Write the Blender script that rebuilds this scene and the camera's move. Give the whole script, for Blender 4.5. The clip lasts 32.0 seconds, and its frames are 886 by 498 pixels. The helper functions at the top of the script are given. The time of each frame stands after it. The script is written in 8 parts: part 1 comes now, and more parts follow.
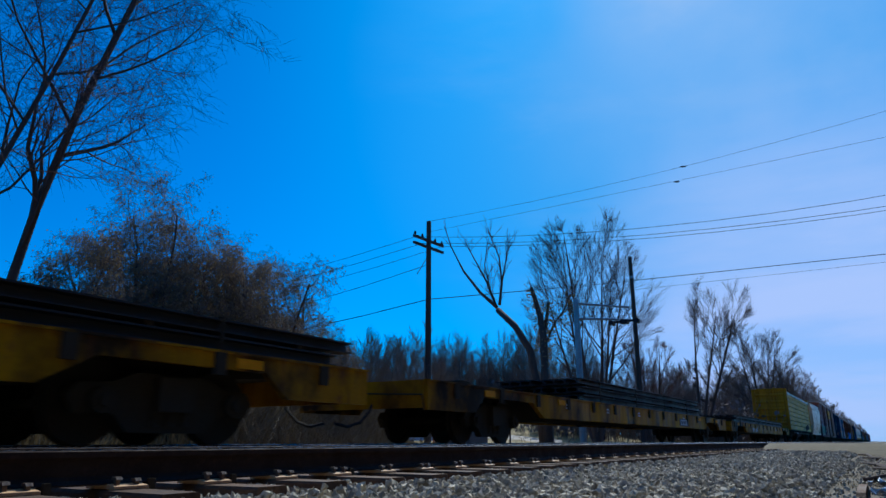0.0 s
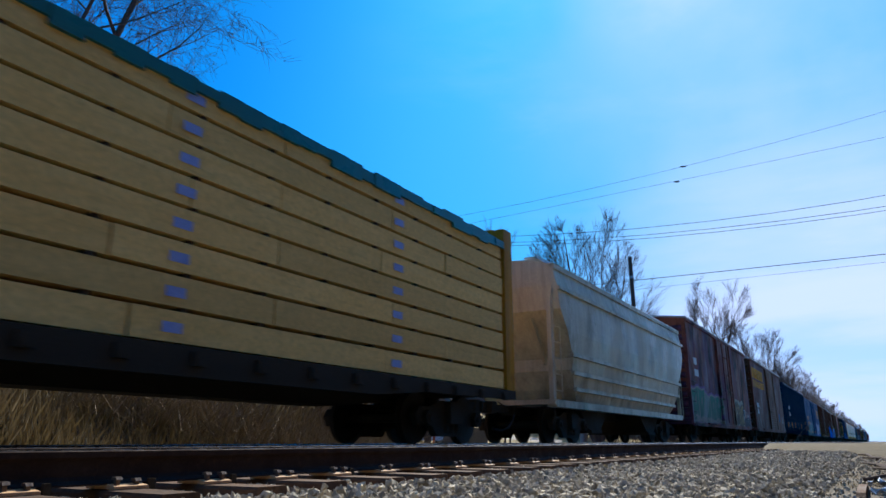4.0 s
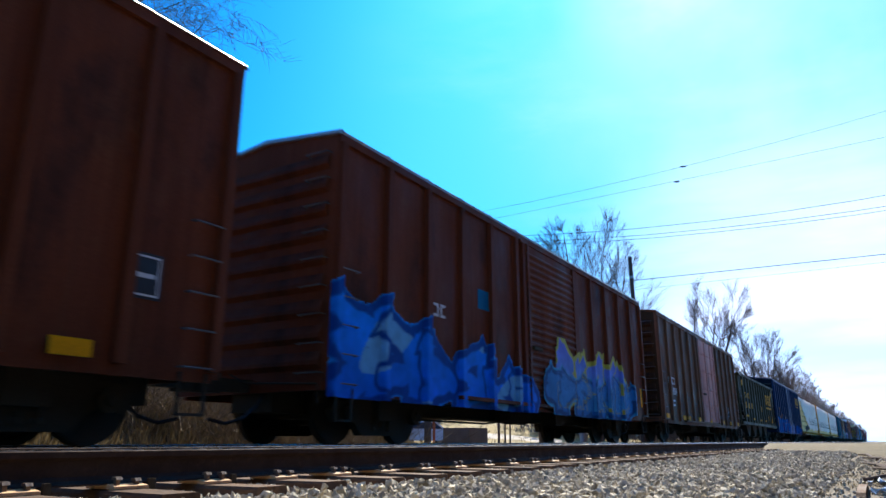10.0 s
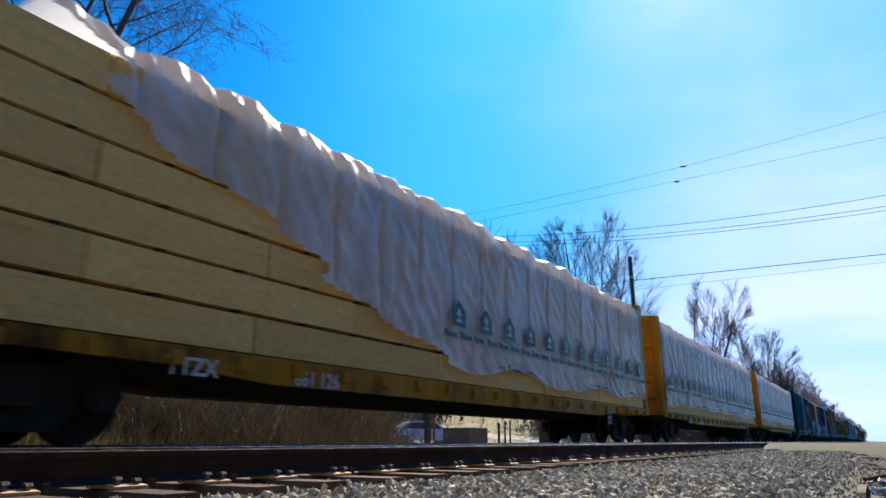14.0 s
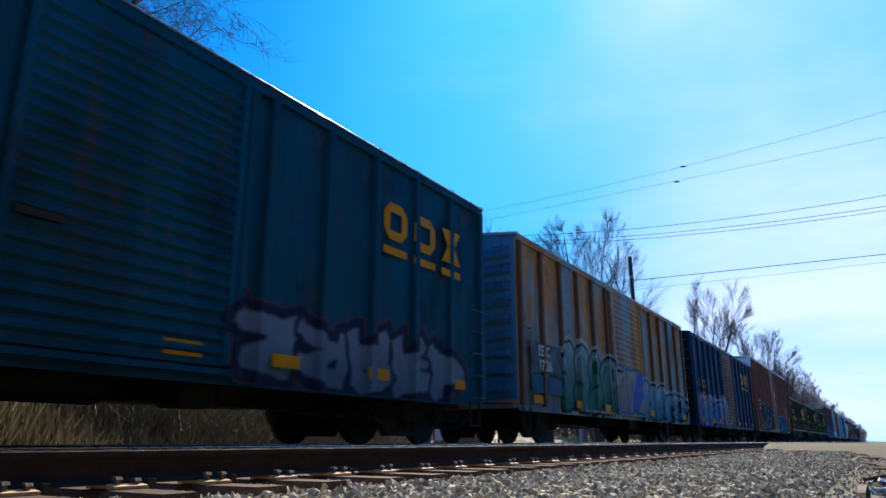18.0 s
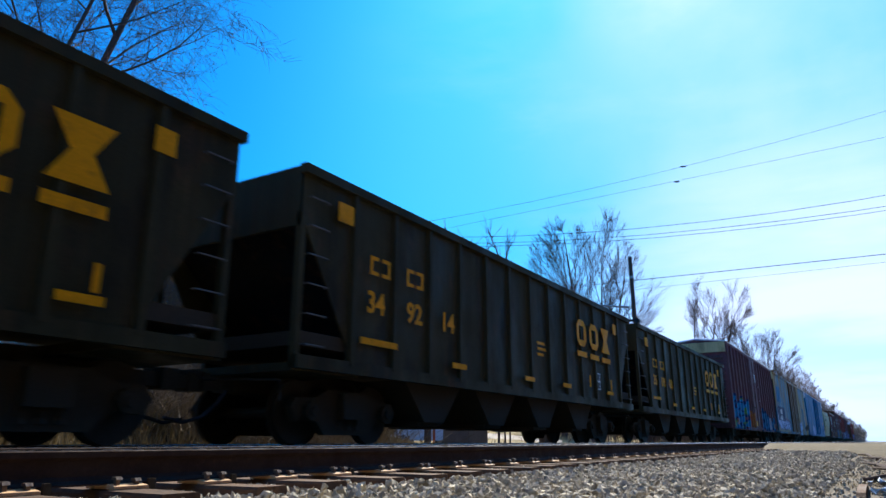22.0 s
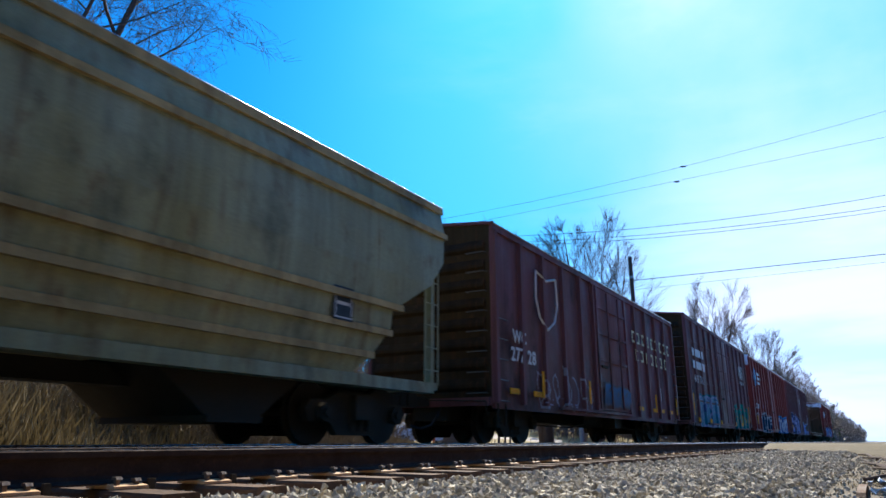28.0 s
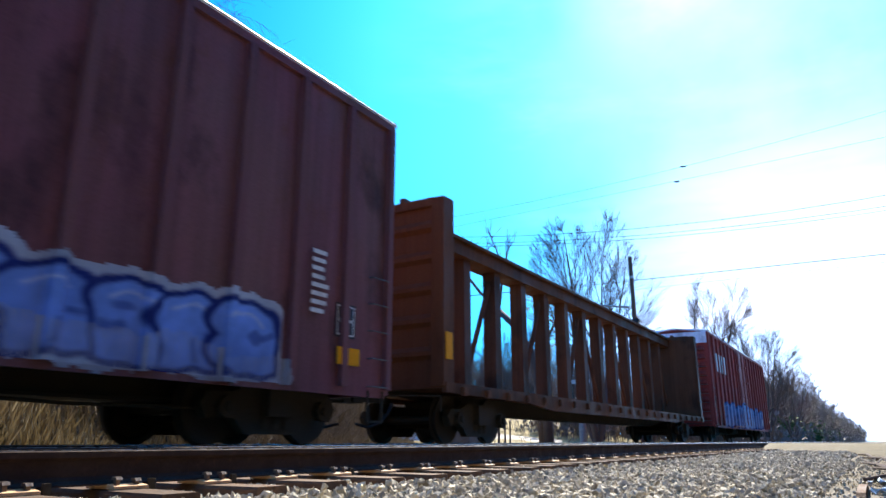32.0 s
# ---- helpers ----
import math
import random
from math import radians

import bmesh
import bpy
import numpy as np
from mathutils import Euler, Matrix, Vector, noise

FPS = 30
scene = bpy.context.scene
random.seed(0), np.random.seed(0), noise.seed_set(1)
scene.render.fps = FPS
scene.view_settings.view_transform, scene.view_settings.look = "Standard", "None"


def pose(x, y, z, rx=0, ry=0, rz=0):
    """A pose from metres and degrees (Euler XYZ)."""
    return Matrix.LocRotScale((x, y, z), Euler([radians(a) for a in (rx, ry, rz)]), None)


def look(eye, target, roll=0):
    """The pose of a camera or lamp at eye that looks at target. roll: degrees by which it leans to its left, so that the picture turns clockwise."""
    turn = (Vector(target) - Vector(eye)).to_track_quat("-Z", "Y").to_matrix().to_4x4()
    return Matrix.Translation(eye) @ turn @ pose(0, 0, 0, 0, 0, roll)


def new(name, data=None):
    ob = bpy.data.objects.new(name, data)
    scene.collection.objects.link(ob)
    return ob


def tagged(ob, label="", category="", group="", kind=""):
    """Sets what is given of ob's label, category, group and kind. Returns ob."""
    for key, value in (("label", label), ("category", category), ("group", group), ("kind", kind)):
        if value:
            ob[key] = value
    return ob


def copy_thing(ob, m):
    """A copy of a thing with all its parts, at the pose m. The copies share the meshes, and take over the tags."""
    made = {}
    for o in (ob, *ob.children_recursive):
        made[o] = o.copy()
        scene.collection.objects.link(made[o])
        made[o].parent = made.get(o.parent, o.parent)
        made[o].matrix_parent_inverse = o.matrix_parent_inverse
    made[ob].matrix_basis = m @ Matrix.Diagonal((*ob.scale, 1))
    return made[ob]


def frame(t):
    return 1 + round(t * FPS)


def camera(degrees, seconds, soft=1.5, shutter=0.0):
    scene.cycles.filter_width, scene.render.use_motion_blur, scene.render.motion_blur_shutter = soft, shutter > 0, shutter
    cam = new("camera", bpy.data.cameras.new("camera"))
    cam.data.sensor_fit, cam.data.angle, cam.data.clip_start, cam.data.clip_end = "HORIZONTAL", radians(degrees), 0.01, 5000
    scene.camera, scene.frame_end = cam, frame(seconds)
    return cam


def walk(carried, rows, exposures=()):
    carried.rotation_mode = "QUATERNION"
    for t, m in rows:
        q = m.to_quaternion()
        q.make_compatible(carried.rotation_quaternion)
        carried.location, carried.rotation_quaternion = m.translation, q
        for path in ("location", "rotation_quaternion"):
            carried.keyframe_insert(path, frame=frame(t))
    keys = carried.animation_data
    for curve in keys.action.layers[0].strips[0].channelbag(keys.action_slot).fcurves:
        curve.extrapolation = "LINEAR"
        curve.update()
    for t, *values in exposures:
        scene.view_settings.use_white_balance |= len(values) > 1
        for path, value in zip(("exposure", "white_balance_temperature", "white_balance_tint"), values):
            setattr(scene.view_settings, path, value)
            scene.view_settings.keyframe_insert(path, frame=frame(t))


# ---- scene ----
# Track runs along x, the camera stands beside it; z = 0 is the rail top.
TRAIN_Y = 8.02          # centre line of the track the train runs on
NEAR_Y = 4.08           # centre line of the nearer, empty track
SPEED = 19.71           # metres a second, towards -x
SECONDS = 32.0

cam = camera(65.6, SECONDS, soft=1.5, shutter=0.12)
EYE = (0.0, 0.0, 0.04)
AIM = (math.cos(radians(31.47)) * math.cos(radians(15.64)), math.sin(radians(31.47)) * math.cos(radians(15.64)), math.sin(radians(15.64)))
VIEW = look(EYE, (EYE[0] + AIM[0], EYE[1] + AIM[1], EYE[2] + AIM[2]))
walk(cam, [(0.0, VIEW), (SECONDS, VIEW)],
     exposures=[(0.0, -0.28, 5500, 5), (3.0, -0.28, 5500, 5), (4.2, 0.45, 6300, 10), (5.5, 0.8, 6400, 10), (6.0, 1.0, 6500, 10), (9.0, 1.08, 6500, 10), (11.5, 0.82, 6500, 10), (13.2, 0.66, 6400, 10), (14.2, 0.52, 6400, 10), (16.8, 0.24, 6200, 10), (18.0, 0.58, 6300, 10), (19.5, 0.72, 6400, 10), (20.8, 0.98, 6500, 10), (22.0, 0.72, 6400, 10), (23.0, 0.68, 6400, 10), (24.2, 0.92, 6500, 10), (25.0, 1.05, 6500, 10), (28.0, 0.82, 6500, 10), (29.0, 0.88, 6500, 10), (30.5, 1.36, 6500, 10), (32.0, 1.42, 6500, 10)])

# ---- light ----
SUN_AZ, SUN_EL = 17.0, 41.0
SUN_DIR = Vector((math.cos(radians(SUN_AZ)) * math.cos(radians(SUN_EL)), math.sin(radians(SUN_AZ)) * math.cos(radians(SUN_EL)), math.sin(radians(SUN_EL))))
sun_data = bpy.data.lights.new("sun", "SUN")
sun_data.energy, sun_data.angle, sun_data.color = 4.8, radians(0.55), (1.0, 0.9, 0.74)
sun = new("sun", sun_data)
sun.matrix_basis = look(SUN_DIR * 50, (0, 0, 0))


def make_world():
    world = bpy.data.worlds.new("sky")
    scene.world = world
    world.use_nodes = True
    nt = world.node_tree
    nt.nodes.clear()
    N, L = nt.nodes.new, nt.links.new
    sky = N("ShaderNodeTexSky")
    sky.sky_type, sky.sun_disc = "NISHITA", False
    sky.sun_elevation, sky.sun_rotation = radians(SUN_EL), radians(90 - SUN_AZ)
    sky.air_density, sky.dust_density, sky.ozone_density = 1.0, 0.6, 3.0
    co = N("ShaderNodeTexCoord")

    def number(op, a, b, c=None):
        m = N("ShaderNodeMath")
        m.operation = op
        for k, v in enumerate((a, b, c)):
            if v is None:
                continue
            if isinstance(v, (int, float)):
                m.inputs[k].default_value = v
            else:
                L(v, m.inputs[k])
        return m.outputs[0]

    def towards(az, el, inner, outer):
        """1 within the inner angle of a direction, falling to 0 at the outer one."""
        dot = N("ShaderNodeVectorMath")
        dot.operation = "DOT_PRODUCT"
        dot.inputs[1].default_value = (math.cos(radians(az)) * math.cos(radians(el)), math.sin(radians(az)) * math.cos(radians(el)), math.sin(radians(el)))
        L(co.outputs["Generated"], dot.inputs[0])
        angle = number("ARCCOSINE", number("MINIMUM", dot.outputs["Value"], 1.0), 0.0)
        r = N("ShaderNodeMapRange")
        r.interpolation_type = "SMOOTHSTEP"
        for key, v in (("From Min", radians(outer)), ("From Max", radians(inner))):
            r.inputs[key].default_value = v
        L(angle, r.inputs["Value"])
        return r.outputs["Result"]

    def streaks(size, scale, lo, hi):
        mp = N("ShaderNodeMapping")
        mp.inputs["Scale"].default_value = size
        L(co.outputs["Generated"], mp.inputs["Vector"])
        ns = N("ShaderNodeTexNoise")
        ns.inputs["Scale"].default_value, ns.inputs["Detail"].default_value, ns.inputs["Roughness"].default_value = scale, 6.0, 0.55
        L(mp.outputs["Vector"], ns.inputs["Vector"])
        r = N("ShaderNodeMapRange")
        r.interpolation_type = "SMOOTHSTEP"
        r.inputs["From Min"].default_value, r.inputs["From Max"].default_value = lo, hi
        L(ns.outputs["Fac"], r.inputs["Value"])
        return r.outputs["Result"]

    def over(fac, a, colour):
        x = N("ShaderNodeMix")
        x.data_type = "RGBA"
        x.inputs["B"].default_value = (*colour, 1)
        L(fac, x.inputs["Factor"])
        L(a, x.inputs["A"])
        return x.outputs["Result"]
    deep = N("ShaderNodeMix")
    deep.data_type, deep.blend_type = "RGBA", "MULTIPLY"
    deep.inputs["Factor"].default_value = 1.0
    deep.inputs["B"].default_value = (0.06, 1.0, 1.95, 1)
    L(sky.outputs["Color"], deep.inputs["A"])
    # pale air round the sun, whiter haze low beneath it, a bright heart close to the sun, and faint cirrus
    col = over(number("MULTIPLY", towards(9, 24, 8, 40), 0.9), deep.outputs["Result"], (1.3, 6.6, 14.0))
    cirrus = number("MULTIPLY", streaks((1.0, 1.3, 5.0), 2.4, 0.45, 0.8), towards(10, 24, 6, 30))
    col = over(number("MULTIPLY", cirrus, 0.16), col, (9.0, 10.5, 13.5))
    wide = number("MULTIPLY", towards(1, 29, 5, 27), number("MULTIPLY_ADD", streaks((1.6, 1.2, 1.0), 2.6, 0.3, 0.7), 0.26, 0.1))
    col = over(wide, col, (8.0, 10.3, 14.5))
    glow = number("MULTIPLY", towards(8, 37, 1, 12), number("MULTIPLY_ADD", streaks((1.4, 1.0, 2.0), 4.0, 0.35, 0.65), 0.4, 0.22))
    col = over(glow, col, (8.5, 10.5, 14.0))
    low = number("MULTIPLY", towards(1, 4, 9, 25), number("MULTIPLY_ADD", streaks((1.0, 1.2, 7.0), 2.1, 0.35, 0.65), 0.3, 0.64))
    col = over(low, col, (8.8, 10.4, 15.5))
    bg = N("ShaderNodeBackground")
    bg.inputs["Strength"].default_value = 0.066
    L(col, bg.inputs["Color"])
    out = N("ShaderNodeOutputWorld")
    L(bg.outputs[0], out.inputs["Surface"])


make_world()


# ---- materials ----
def surface(name, base, second=None, third=None, scale=3.0, fine=40.0, rough=0.7, metal=0.0, bump=0.15, mix2=0.5, mix3=0.0, streak=1.0, spec=0.4, per_piece=0.0, coords="Object", bump_scale=None, relief=0.02):
    """Paint, metal, wood, stone or soil: base colour, large stains of the second colour, streaks or patches of the third, and fine grain."""
    second, third = second or [c * 0.7 for c in base], third or [c * 0.5 for c in base]
    m = bpy.data.materials.new(name)
    m.use_nodes = True
    nt = m.node_tree
    N, L = nt.nodes.new, nt.links.new
    bsdf = nt.nodes["Principled BSDF"]
    co = N("ShaderNodeTexCoord")
    mp = N("ShaderNodeMapping")
    mp.inputs["Scale"].default_value = (1, 1, streak)
    L(co.outputs[coords], mp.inputs["Vector"])

    def noisy(s, detail, lo, hi, vec):
        n = N("ShaderNodeTexNoise")
        n.inputs["Scale"].default_value, n.inputs["Detail"].default_value, n.inputs["Roughness"].default_value = s, detail, 0.6
        L(vec, n.inputs["Vector"])
        r = N("ShaderNodeMapRange")
        r.inputs["From Min"].default_value, r.inputs["From Max"].default_value = lo, hi
        L(n.outputs["Fac"], r.inputs["Value"])
        return n, r

    def blend(fac, a, b, gain):
        g = N("ShaderNodeMath")
        g.operation = "MULTIPLY"
        g.inputs[1].default_value = gain
        L(fac, g.inputs[0])
        x = N("ShaderNodeMix")
        x.data_type = "RGBA"
        L(g.outputs[0], x.inputs["Factor"])
        if isinstance(a, (tuple, list)):
            x.inputs["A"].default_value = (*a, 1)
        else:
            L(a, x.inputs["A"])
        x.inputs["B"].default_value = (*b, 1)
        return x.outputs["Result"]

    _, big = noisy(scale, 5, 0.38, 0.66, mp.outputs["Vector"])
    col = blend(big.outputs["Result"], base, second, mix2)
    if mix3 > 0:
        _, patch = noisy(scale * 2.3, 8, 0.55, 0.7, mp.outputs["Vector"])
        col = blend(patch.outputs["Result"], col, third, mix3)
    grain, gr = noisy(fine, 4, 0.3, 0.7, co.outputs[coords])
    hsv = N("ShaderNodeHueSaturation")
    L(col, hsv.inputs["Color"])
    val = N("ShaderNodeMapRange")
    val.inputs["To Min"].default_value, val.inputs["To Max"].default_value = 0.86, 1.14
    L(gr.outputs["Result"], val.inputs["Value"])
    value = val.outputs["Result"]
    if per_piece > 0:
        oi = N("ShaderNodeObjectInfo") if per_piece < 1 else N("ShaderNodeNewGeometry")
        rnd = oi.outputs["Random"] if per_piece < 1 else oi.outputs["Random Per Island"]
        pr = N("ShaderNodeMapRange")
        amount = per_piece % 1 or 0.5
        pr.inputs["To Min"].default_value, pr.inputs["To Max"].default_value = 1 - amount, 1 + amount
        L(rnd, pr.inputs["Value"])
        mul = N("ShaderNodeMath")
        mul.operation = "MULTIPLY"
        L(value, mul.inputs[0])
        L(pr.outputs["Result"], mul.inputs[1])
        value = mul.outputs[0]
    L(value, hsv.inputs["Value"])
    L(hsv.outputs["Color"], bsdf.inputs["Base Color"])
    rr = N("ShaderNodeMapRange")
    rr.inputs["To Min"].default_value, rr.inputs["To Max"].default_value = max(rough - 0.12, 0.05), min(rough + 0.12, 1)
    L(big.outputs["Result"], rr.inputs["Value"])
    L(rr.outputs["Result"], bsdf.inputs["Roughness"])
    bsdf.inputs["Metallic"].default_value = metal
    bsdf.inputs["Specular IOR Level"].default_value = spec
    if bump > 0:
        b = N("ShaderNodeBump")
        b.inputs["Strength"].default_value, b.inputs["Distance"].default_value = bump, relief
        if bump_scale:
            bn, _ = noisy(bump_scale, 5, 0, 1, co.outputs[coords])
            L(bn.outputs["Fac"], b.inputs["Height"])
        else:
            L(grain.outputs["Fac"], b.inputs["Height"])
        L(b.outputs["Normal"], bsdf.inputs["Normal"])
    return m


def spray_paint():
    m = bpy.data.materials.new("spray_paint")
    m.use_nodes = True
    nt = m.node_tree
    bsdf = nt.nodes["Principled BSDF"]
    at = nt.nodes.new("ShaderNodeAttribute")
    at.attribute_name = "paint"
    co = nt.nodes.new("ShaderNodeTexCoord")
    n = nt.nodes.new("ShaderNodeTexNoise")
    n.inputs["Scale"].default_value, n.inputs["Detail"].default_value = 5, 6
    r = nt.nodes.new("ShaderNodeMapRange")
    r.inputs["To Min"].default_value, r.inputs["To Max"].default_value = 0.6, 1.25
    h = nt.nodes.new("ShaderNodeHueSaturation")
    nt.links.new(co.outputs["Object"], n.inputs["Vector"])
    nt.links.new(n.outputs["Fac"], r.inputs["Value"])
    nt.links.new(r.outputs["Result"], h.inputs["Value"])
    nt.links.new(at.outputs["Color"], h.inputs["Color"])
    nt.links.new(h.outputs["Color"], bsdf.inputs["Base Color"])
    bsdf.inputs["Roughness"].default_value = 0.6
    bsdf.inputs["Specular IOR Level"].default_value = 0.08
    return m


RUST = (0.16, 0.065, 0.03)


def car_paint(name, base, fade=None, rust=0.35, streak=0.25, rough=0.55, grime=0.75, dark=0.54, cloud=0.42, blur=1.0, gain=1.75):
    """Weathered wagon paint: faded clouds, rain streaks down the sheet, rust blisters and chips, slightly wavy plate."""
    fade = fade or [c * 0.55 + 0.012 for c in base]

    def rich(colour):
        grey = sum(colour) / 3
        return [max(grey + (c - grey) * 1.3, 0.0015) * gain for c in colour]
    base, fade = rich(base), rich(fade)
    m = bpy.data.materials.new(name)
    m.use_nodes = True
    nt = m.node_tree
    N, L = nt.nodes.new, nt.links.new
    bsdf = nt.nodes["Principled BSDF"]
    co = N("ShaderNodeTexCoord")

    def noisy(size, s, detail, lo, hi, a=0.0, b=1.0, rg=0.6):
        mp = N("ShaderNodeMapping")
        mp.inputs["Scale"].default_value = size
        L(co.outputs["Object"], mp.inputs["Vector"])
        n = N("ShaderNodeTexNoise")
        n.inputs["Scale"].default_value, n.inputs["Detail"].default_value, n.inputs["Roughness"].default_value = s, detail, rg
        L(mp.outputs["Vector"], n.inputs["Vector"])
        r = N("ShaderNodeMapRange")
        for key, v in (("From Min", lo), ("From Max", hi), ("To Min", a), ("To Max", b)):
            r.inputs[key].default_value = v
        L(n.outputs["Fac"], r.inputs["Value"])
        return n.outputs["Fac"], r.outputs["Result"]

    def blend(fac, a, b):
        x = N("ShaderNodeMix")
        x.data_type = "RGBA"
        L(fac, x.inputs["Factor"])
        if isinstance(a, (tuple, list)):
            x.inputs["A"].default_value = (*a, 1)
        else:
            L(a, x.inputs["A"])
        x.inputs["B"].default_value = (*b, 1)
        return x.outputs["Result"]

    def times(a, b):
        x = N("ShaderNodeMath")
        x.operation = "MULTIPLY"
        L(a, x.inputs[0])
        L(b, x.inputs[1])
        return x.outputs[0]
    _, clouds = noisy((1, 1, 0.6), cloud, 6, 0.5 - 0.14 * blur, 0.5 + 0.14 * blur, 0, 0.85)
    col = blend(clouds, base, fade)
    _, chalk = noisy((1, 1, streak), 1.1, 8, 0.5, 0.72, 0, 0.5, 0.65)
    col = blend(chalk, col, [c * 0.95 + 0.008 for c in base])
    _, soot = noisy((0.8, 0.8, 0.5), 0.9, 7, dark, dark + 0.14, 0, grime)
    col = blend(soot, col, (0.018, 0.015, 0.013))
    _, blister = noisy((1, 1, 0.7), 2.4, 9, 0.56, 0.68, 0, rust, 0.68)
    col = blend(blister, col, RUST)
    _, run = noisy((5.5, 5.5, 0.22), 1.0, 6, 0.56, 0.74, 0, min(rust * 1.3, 0.9))
    col = blend(run, col, [c * 0.8 for c in RUST])
    _, wide = noisy((2.2, 2.2, 0.12), 1.0, 4, 0.3, 0.7, 0.76, 1.18)
    _, thin = noisy((14, 14, 0.35), 1.0, 5, 0.3, 0.7, 0.9, 1.08)
    _, speck = noisy((1, 1, 1), 34, 3, 0.3, 0.7, 0.88, 1.12)
    hsv = N("ShaderNodeHueSaturation")
    L(col, hsv.inputs["Color"])
    L(times(times(wide, thin), speck), hsv.inputs["Value"])
    L(hsv.outputs["Color"], bsdf.inputs["Base Color"])
    _, rr = noisy((1, 1, 0.5), 1.6, 6, 0.35, 0.65, rough - 0.14, rough + 0.2)
    L(rr, bsdf.inputs["Roughness"])
    bsdf.inputs["Specular IOR Level"].default_value = 0.05
    wave, _ = noisy((1, 1, 0.7), 1.2, 3, 0, 1)
    b = N("ShaderNodeBump")
    b.inputs["Strength"].default_value, b.inputs["Distance"].default_value = 0.35, 0.03
    L(wave, b.inputs["Height"])
    L(b.outputs["Normal"], bsdf.inputs["Normal"])
    return m


M = {}
M["steel_dark"] = surface("grimy_dark_steel", (0.05, 0.04, 0.028), (0.062, 0.05, 0.035), (0.075, 0.05, 0.032), scale=2.5, rough=0.8, mix3=0.4, bump=0.2, spec=0.08)
M["wheel"] = surface("worn_wheel_steel", (0.04, 0.032, 0.024), (0.055, 0.042, 0.032), scale=4, rough=0.65, metal=0.1, spec=0.12)
M["tread"] = surface("polished_tread", (0.5, 0.5, 0.5), (0.35, 0.34, 0.33), scale=8, rough=0.25, metal=1.0, bump=0.02)
M["rail"] = surface("rusty_rail_web", (0.04, 0.024, 0.019), (0.026, 0.017, 0.016), (0.08, 0.042, 0.028), scale=6, fine=70, rough=0.85, spec=0.15, mix3=0.5, bump=0.25)
M["rail_top"] = surface("worn_rail_head", (0.42, 0.4, 0.4), (0.3, 0.27, 0.26), scale=5, rough=0.3, metal=1.0, bump=0.03)
M["plate"] = surface("rusty_tie_plate", (0.6, 0.36, 0.17), (0.68, 0.46, 0.24), (0.26, 0.13, 0.06), scale=9, rough=0.65, mix3=0.4, bump=0.3, per_piece=0.15, spec=0.6)
M["spike"] = surface("rusty_spike", (0.1, 0.07, 0.055), (0.2, 0.14, 0.1), scale=30, rough=0.6)
M["tie"] = surface("weathered_tie_wood", (0.085, 0.046, 0.025), (0.15, 0.08, 0.042), (0.025, 0.016, 0.012), scale=3, fine=25, rough=0.85, mix3=0.7, bump=0.5, streak=3, per_piece=0.2)
M["stone"] = surface("crushed_stone", (0.42, 0.37, 0.27), (0.62, 0.56, 0.43), (0.22, 0.17, 0.1), scale=14, fine=120, rough=0.9, mix3=0.3, per_piece=1.55, bump=0.3)
M["ballast"] = surface("packed_ballast", (0.16, 0.145, 0.11), (0.25, 0.23, 0.18), (0.07, 0.06, 0.045), scale=1.2, fine=28, rough=0.95, mix3=0.5, bump=1.0, bump_scale=22)
M["ground"] = surface("dry_grass_soil", (0.085, 0.066, 0.036), (0.13, 0.1, 0.052), (0.045, 0.036, 0.024), scale=0.35, fine=9, rough=0.95, mix3=0.5, bump=0.8, bump_scale=6)
M["shoulder"] = surface("gravelly_shoulder", (0.13, 0.11, 0.062), (0.2, 0.165, 0.095), (0.07, 0.058, 0.034), scale=1.4, fine=40, rough=0.95, mix3=0.4, bump=0.9, bump_scale=18)
M["asphalt"] = surface("worn_asphalt", (0.11, 0.108, 0.105), (0.15, 0.145, 0.14), scale=1.0, fine=60, rough=0.9, bump=0.3)
M["bark"] = surface("grey_brown_bark", (0.085, 0.06, 0.05), (0.13, 0.1, 0.085), (0.05, 0.035, 0.03), scale=3, fine=18, rough=0.95, mix3=0.4, bump=0.6, streak=0.3)
M["twig"] = surface("reddish_twigs", (0.15, 0.08, 0.07), (0.2, 0.115, 0.09), scale=1.0, rough=0.9, bump=0)
M["twig_far"] = surface("far_bare_twigs", (0.17, 0.135, 0.115), (0.22, 0.18, 0.155), scale=0.3, rough=0.9, bump=0)
M["leaf_dry"] = surface("dry_brown_leaves", (0.28, 0.21, 0.12), (0.2, 0.155, 0.09), scale=0.8, rough=0.8, bump=0, per_piece=1.4)
M["weed"] = surface("dead_weeds", (0.2, 0.155, 0.08), (0.11, 0.095, 0.045), (0.36, 0.31, 0.2), scale=0.7, rough=0.9, bump=0, mix3=0.4, per_piece=1.4)
M["green"] = surface("evergreen_scrub", (0.06, 0.1, 0.02), (0.09, 0.13, 0.035), scale=0.8, rough=0.8, bump=0, per_piece=1.4)
M["pole"] = surface("creosoted_pole", (0.07, 0.05, 0.04), (0.11, 0.085, 0.07), scale=2, rough=0.85, streak=0.2, bump=0.3)
M["galv"] = surface("galvanised_steel", (0.35, 0.36, 0.37), (0.25, 0.26, 0.27), scale=4, rough=0.45, metal=0.7, bump=0.03)
M["grab"] = surface("dull_painted_iron", (0.13, 0.125, 0.12), (0.07, 0.06, 0.055), scale=4, rough=0.6, metal=0.2, bump=0.03, spec=0.2)
M["wire"] = surface("black_cable", (0.025, 0.025, 0.027), rough=0.6, bump=0)
M["glass_insulator"] = surface("dark_insulator", (0.05, 0.04, 0.035), rough=0.25, bump=0)
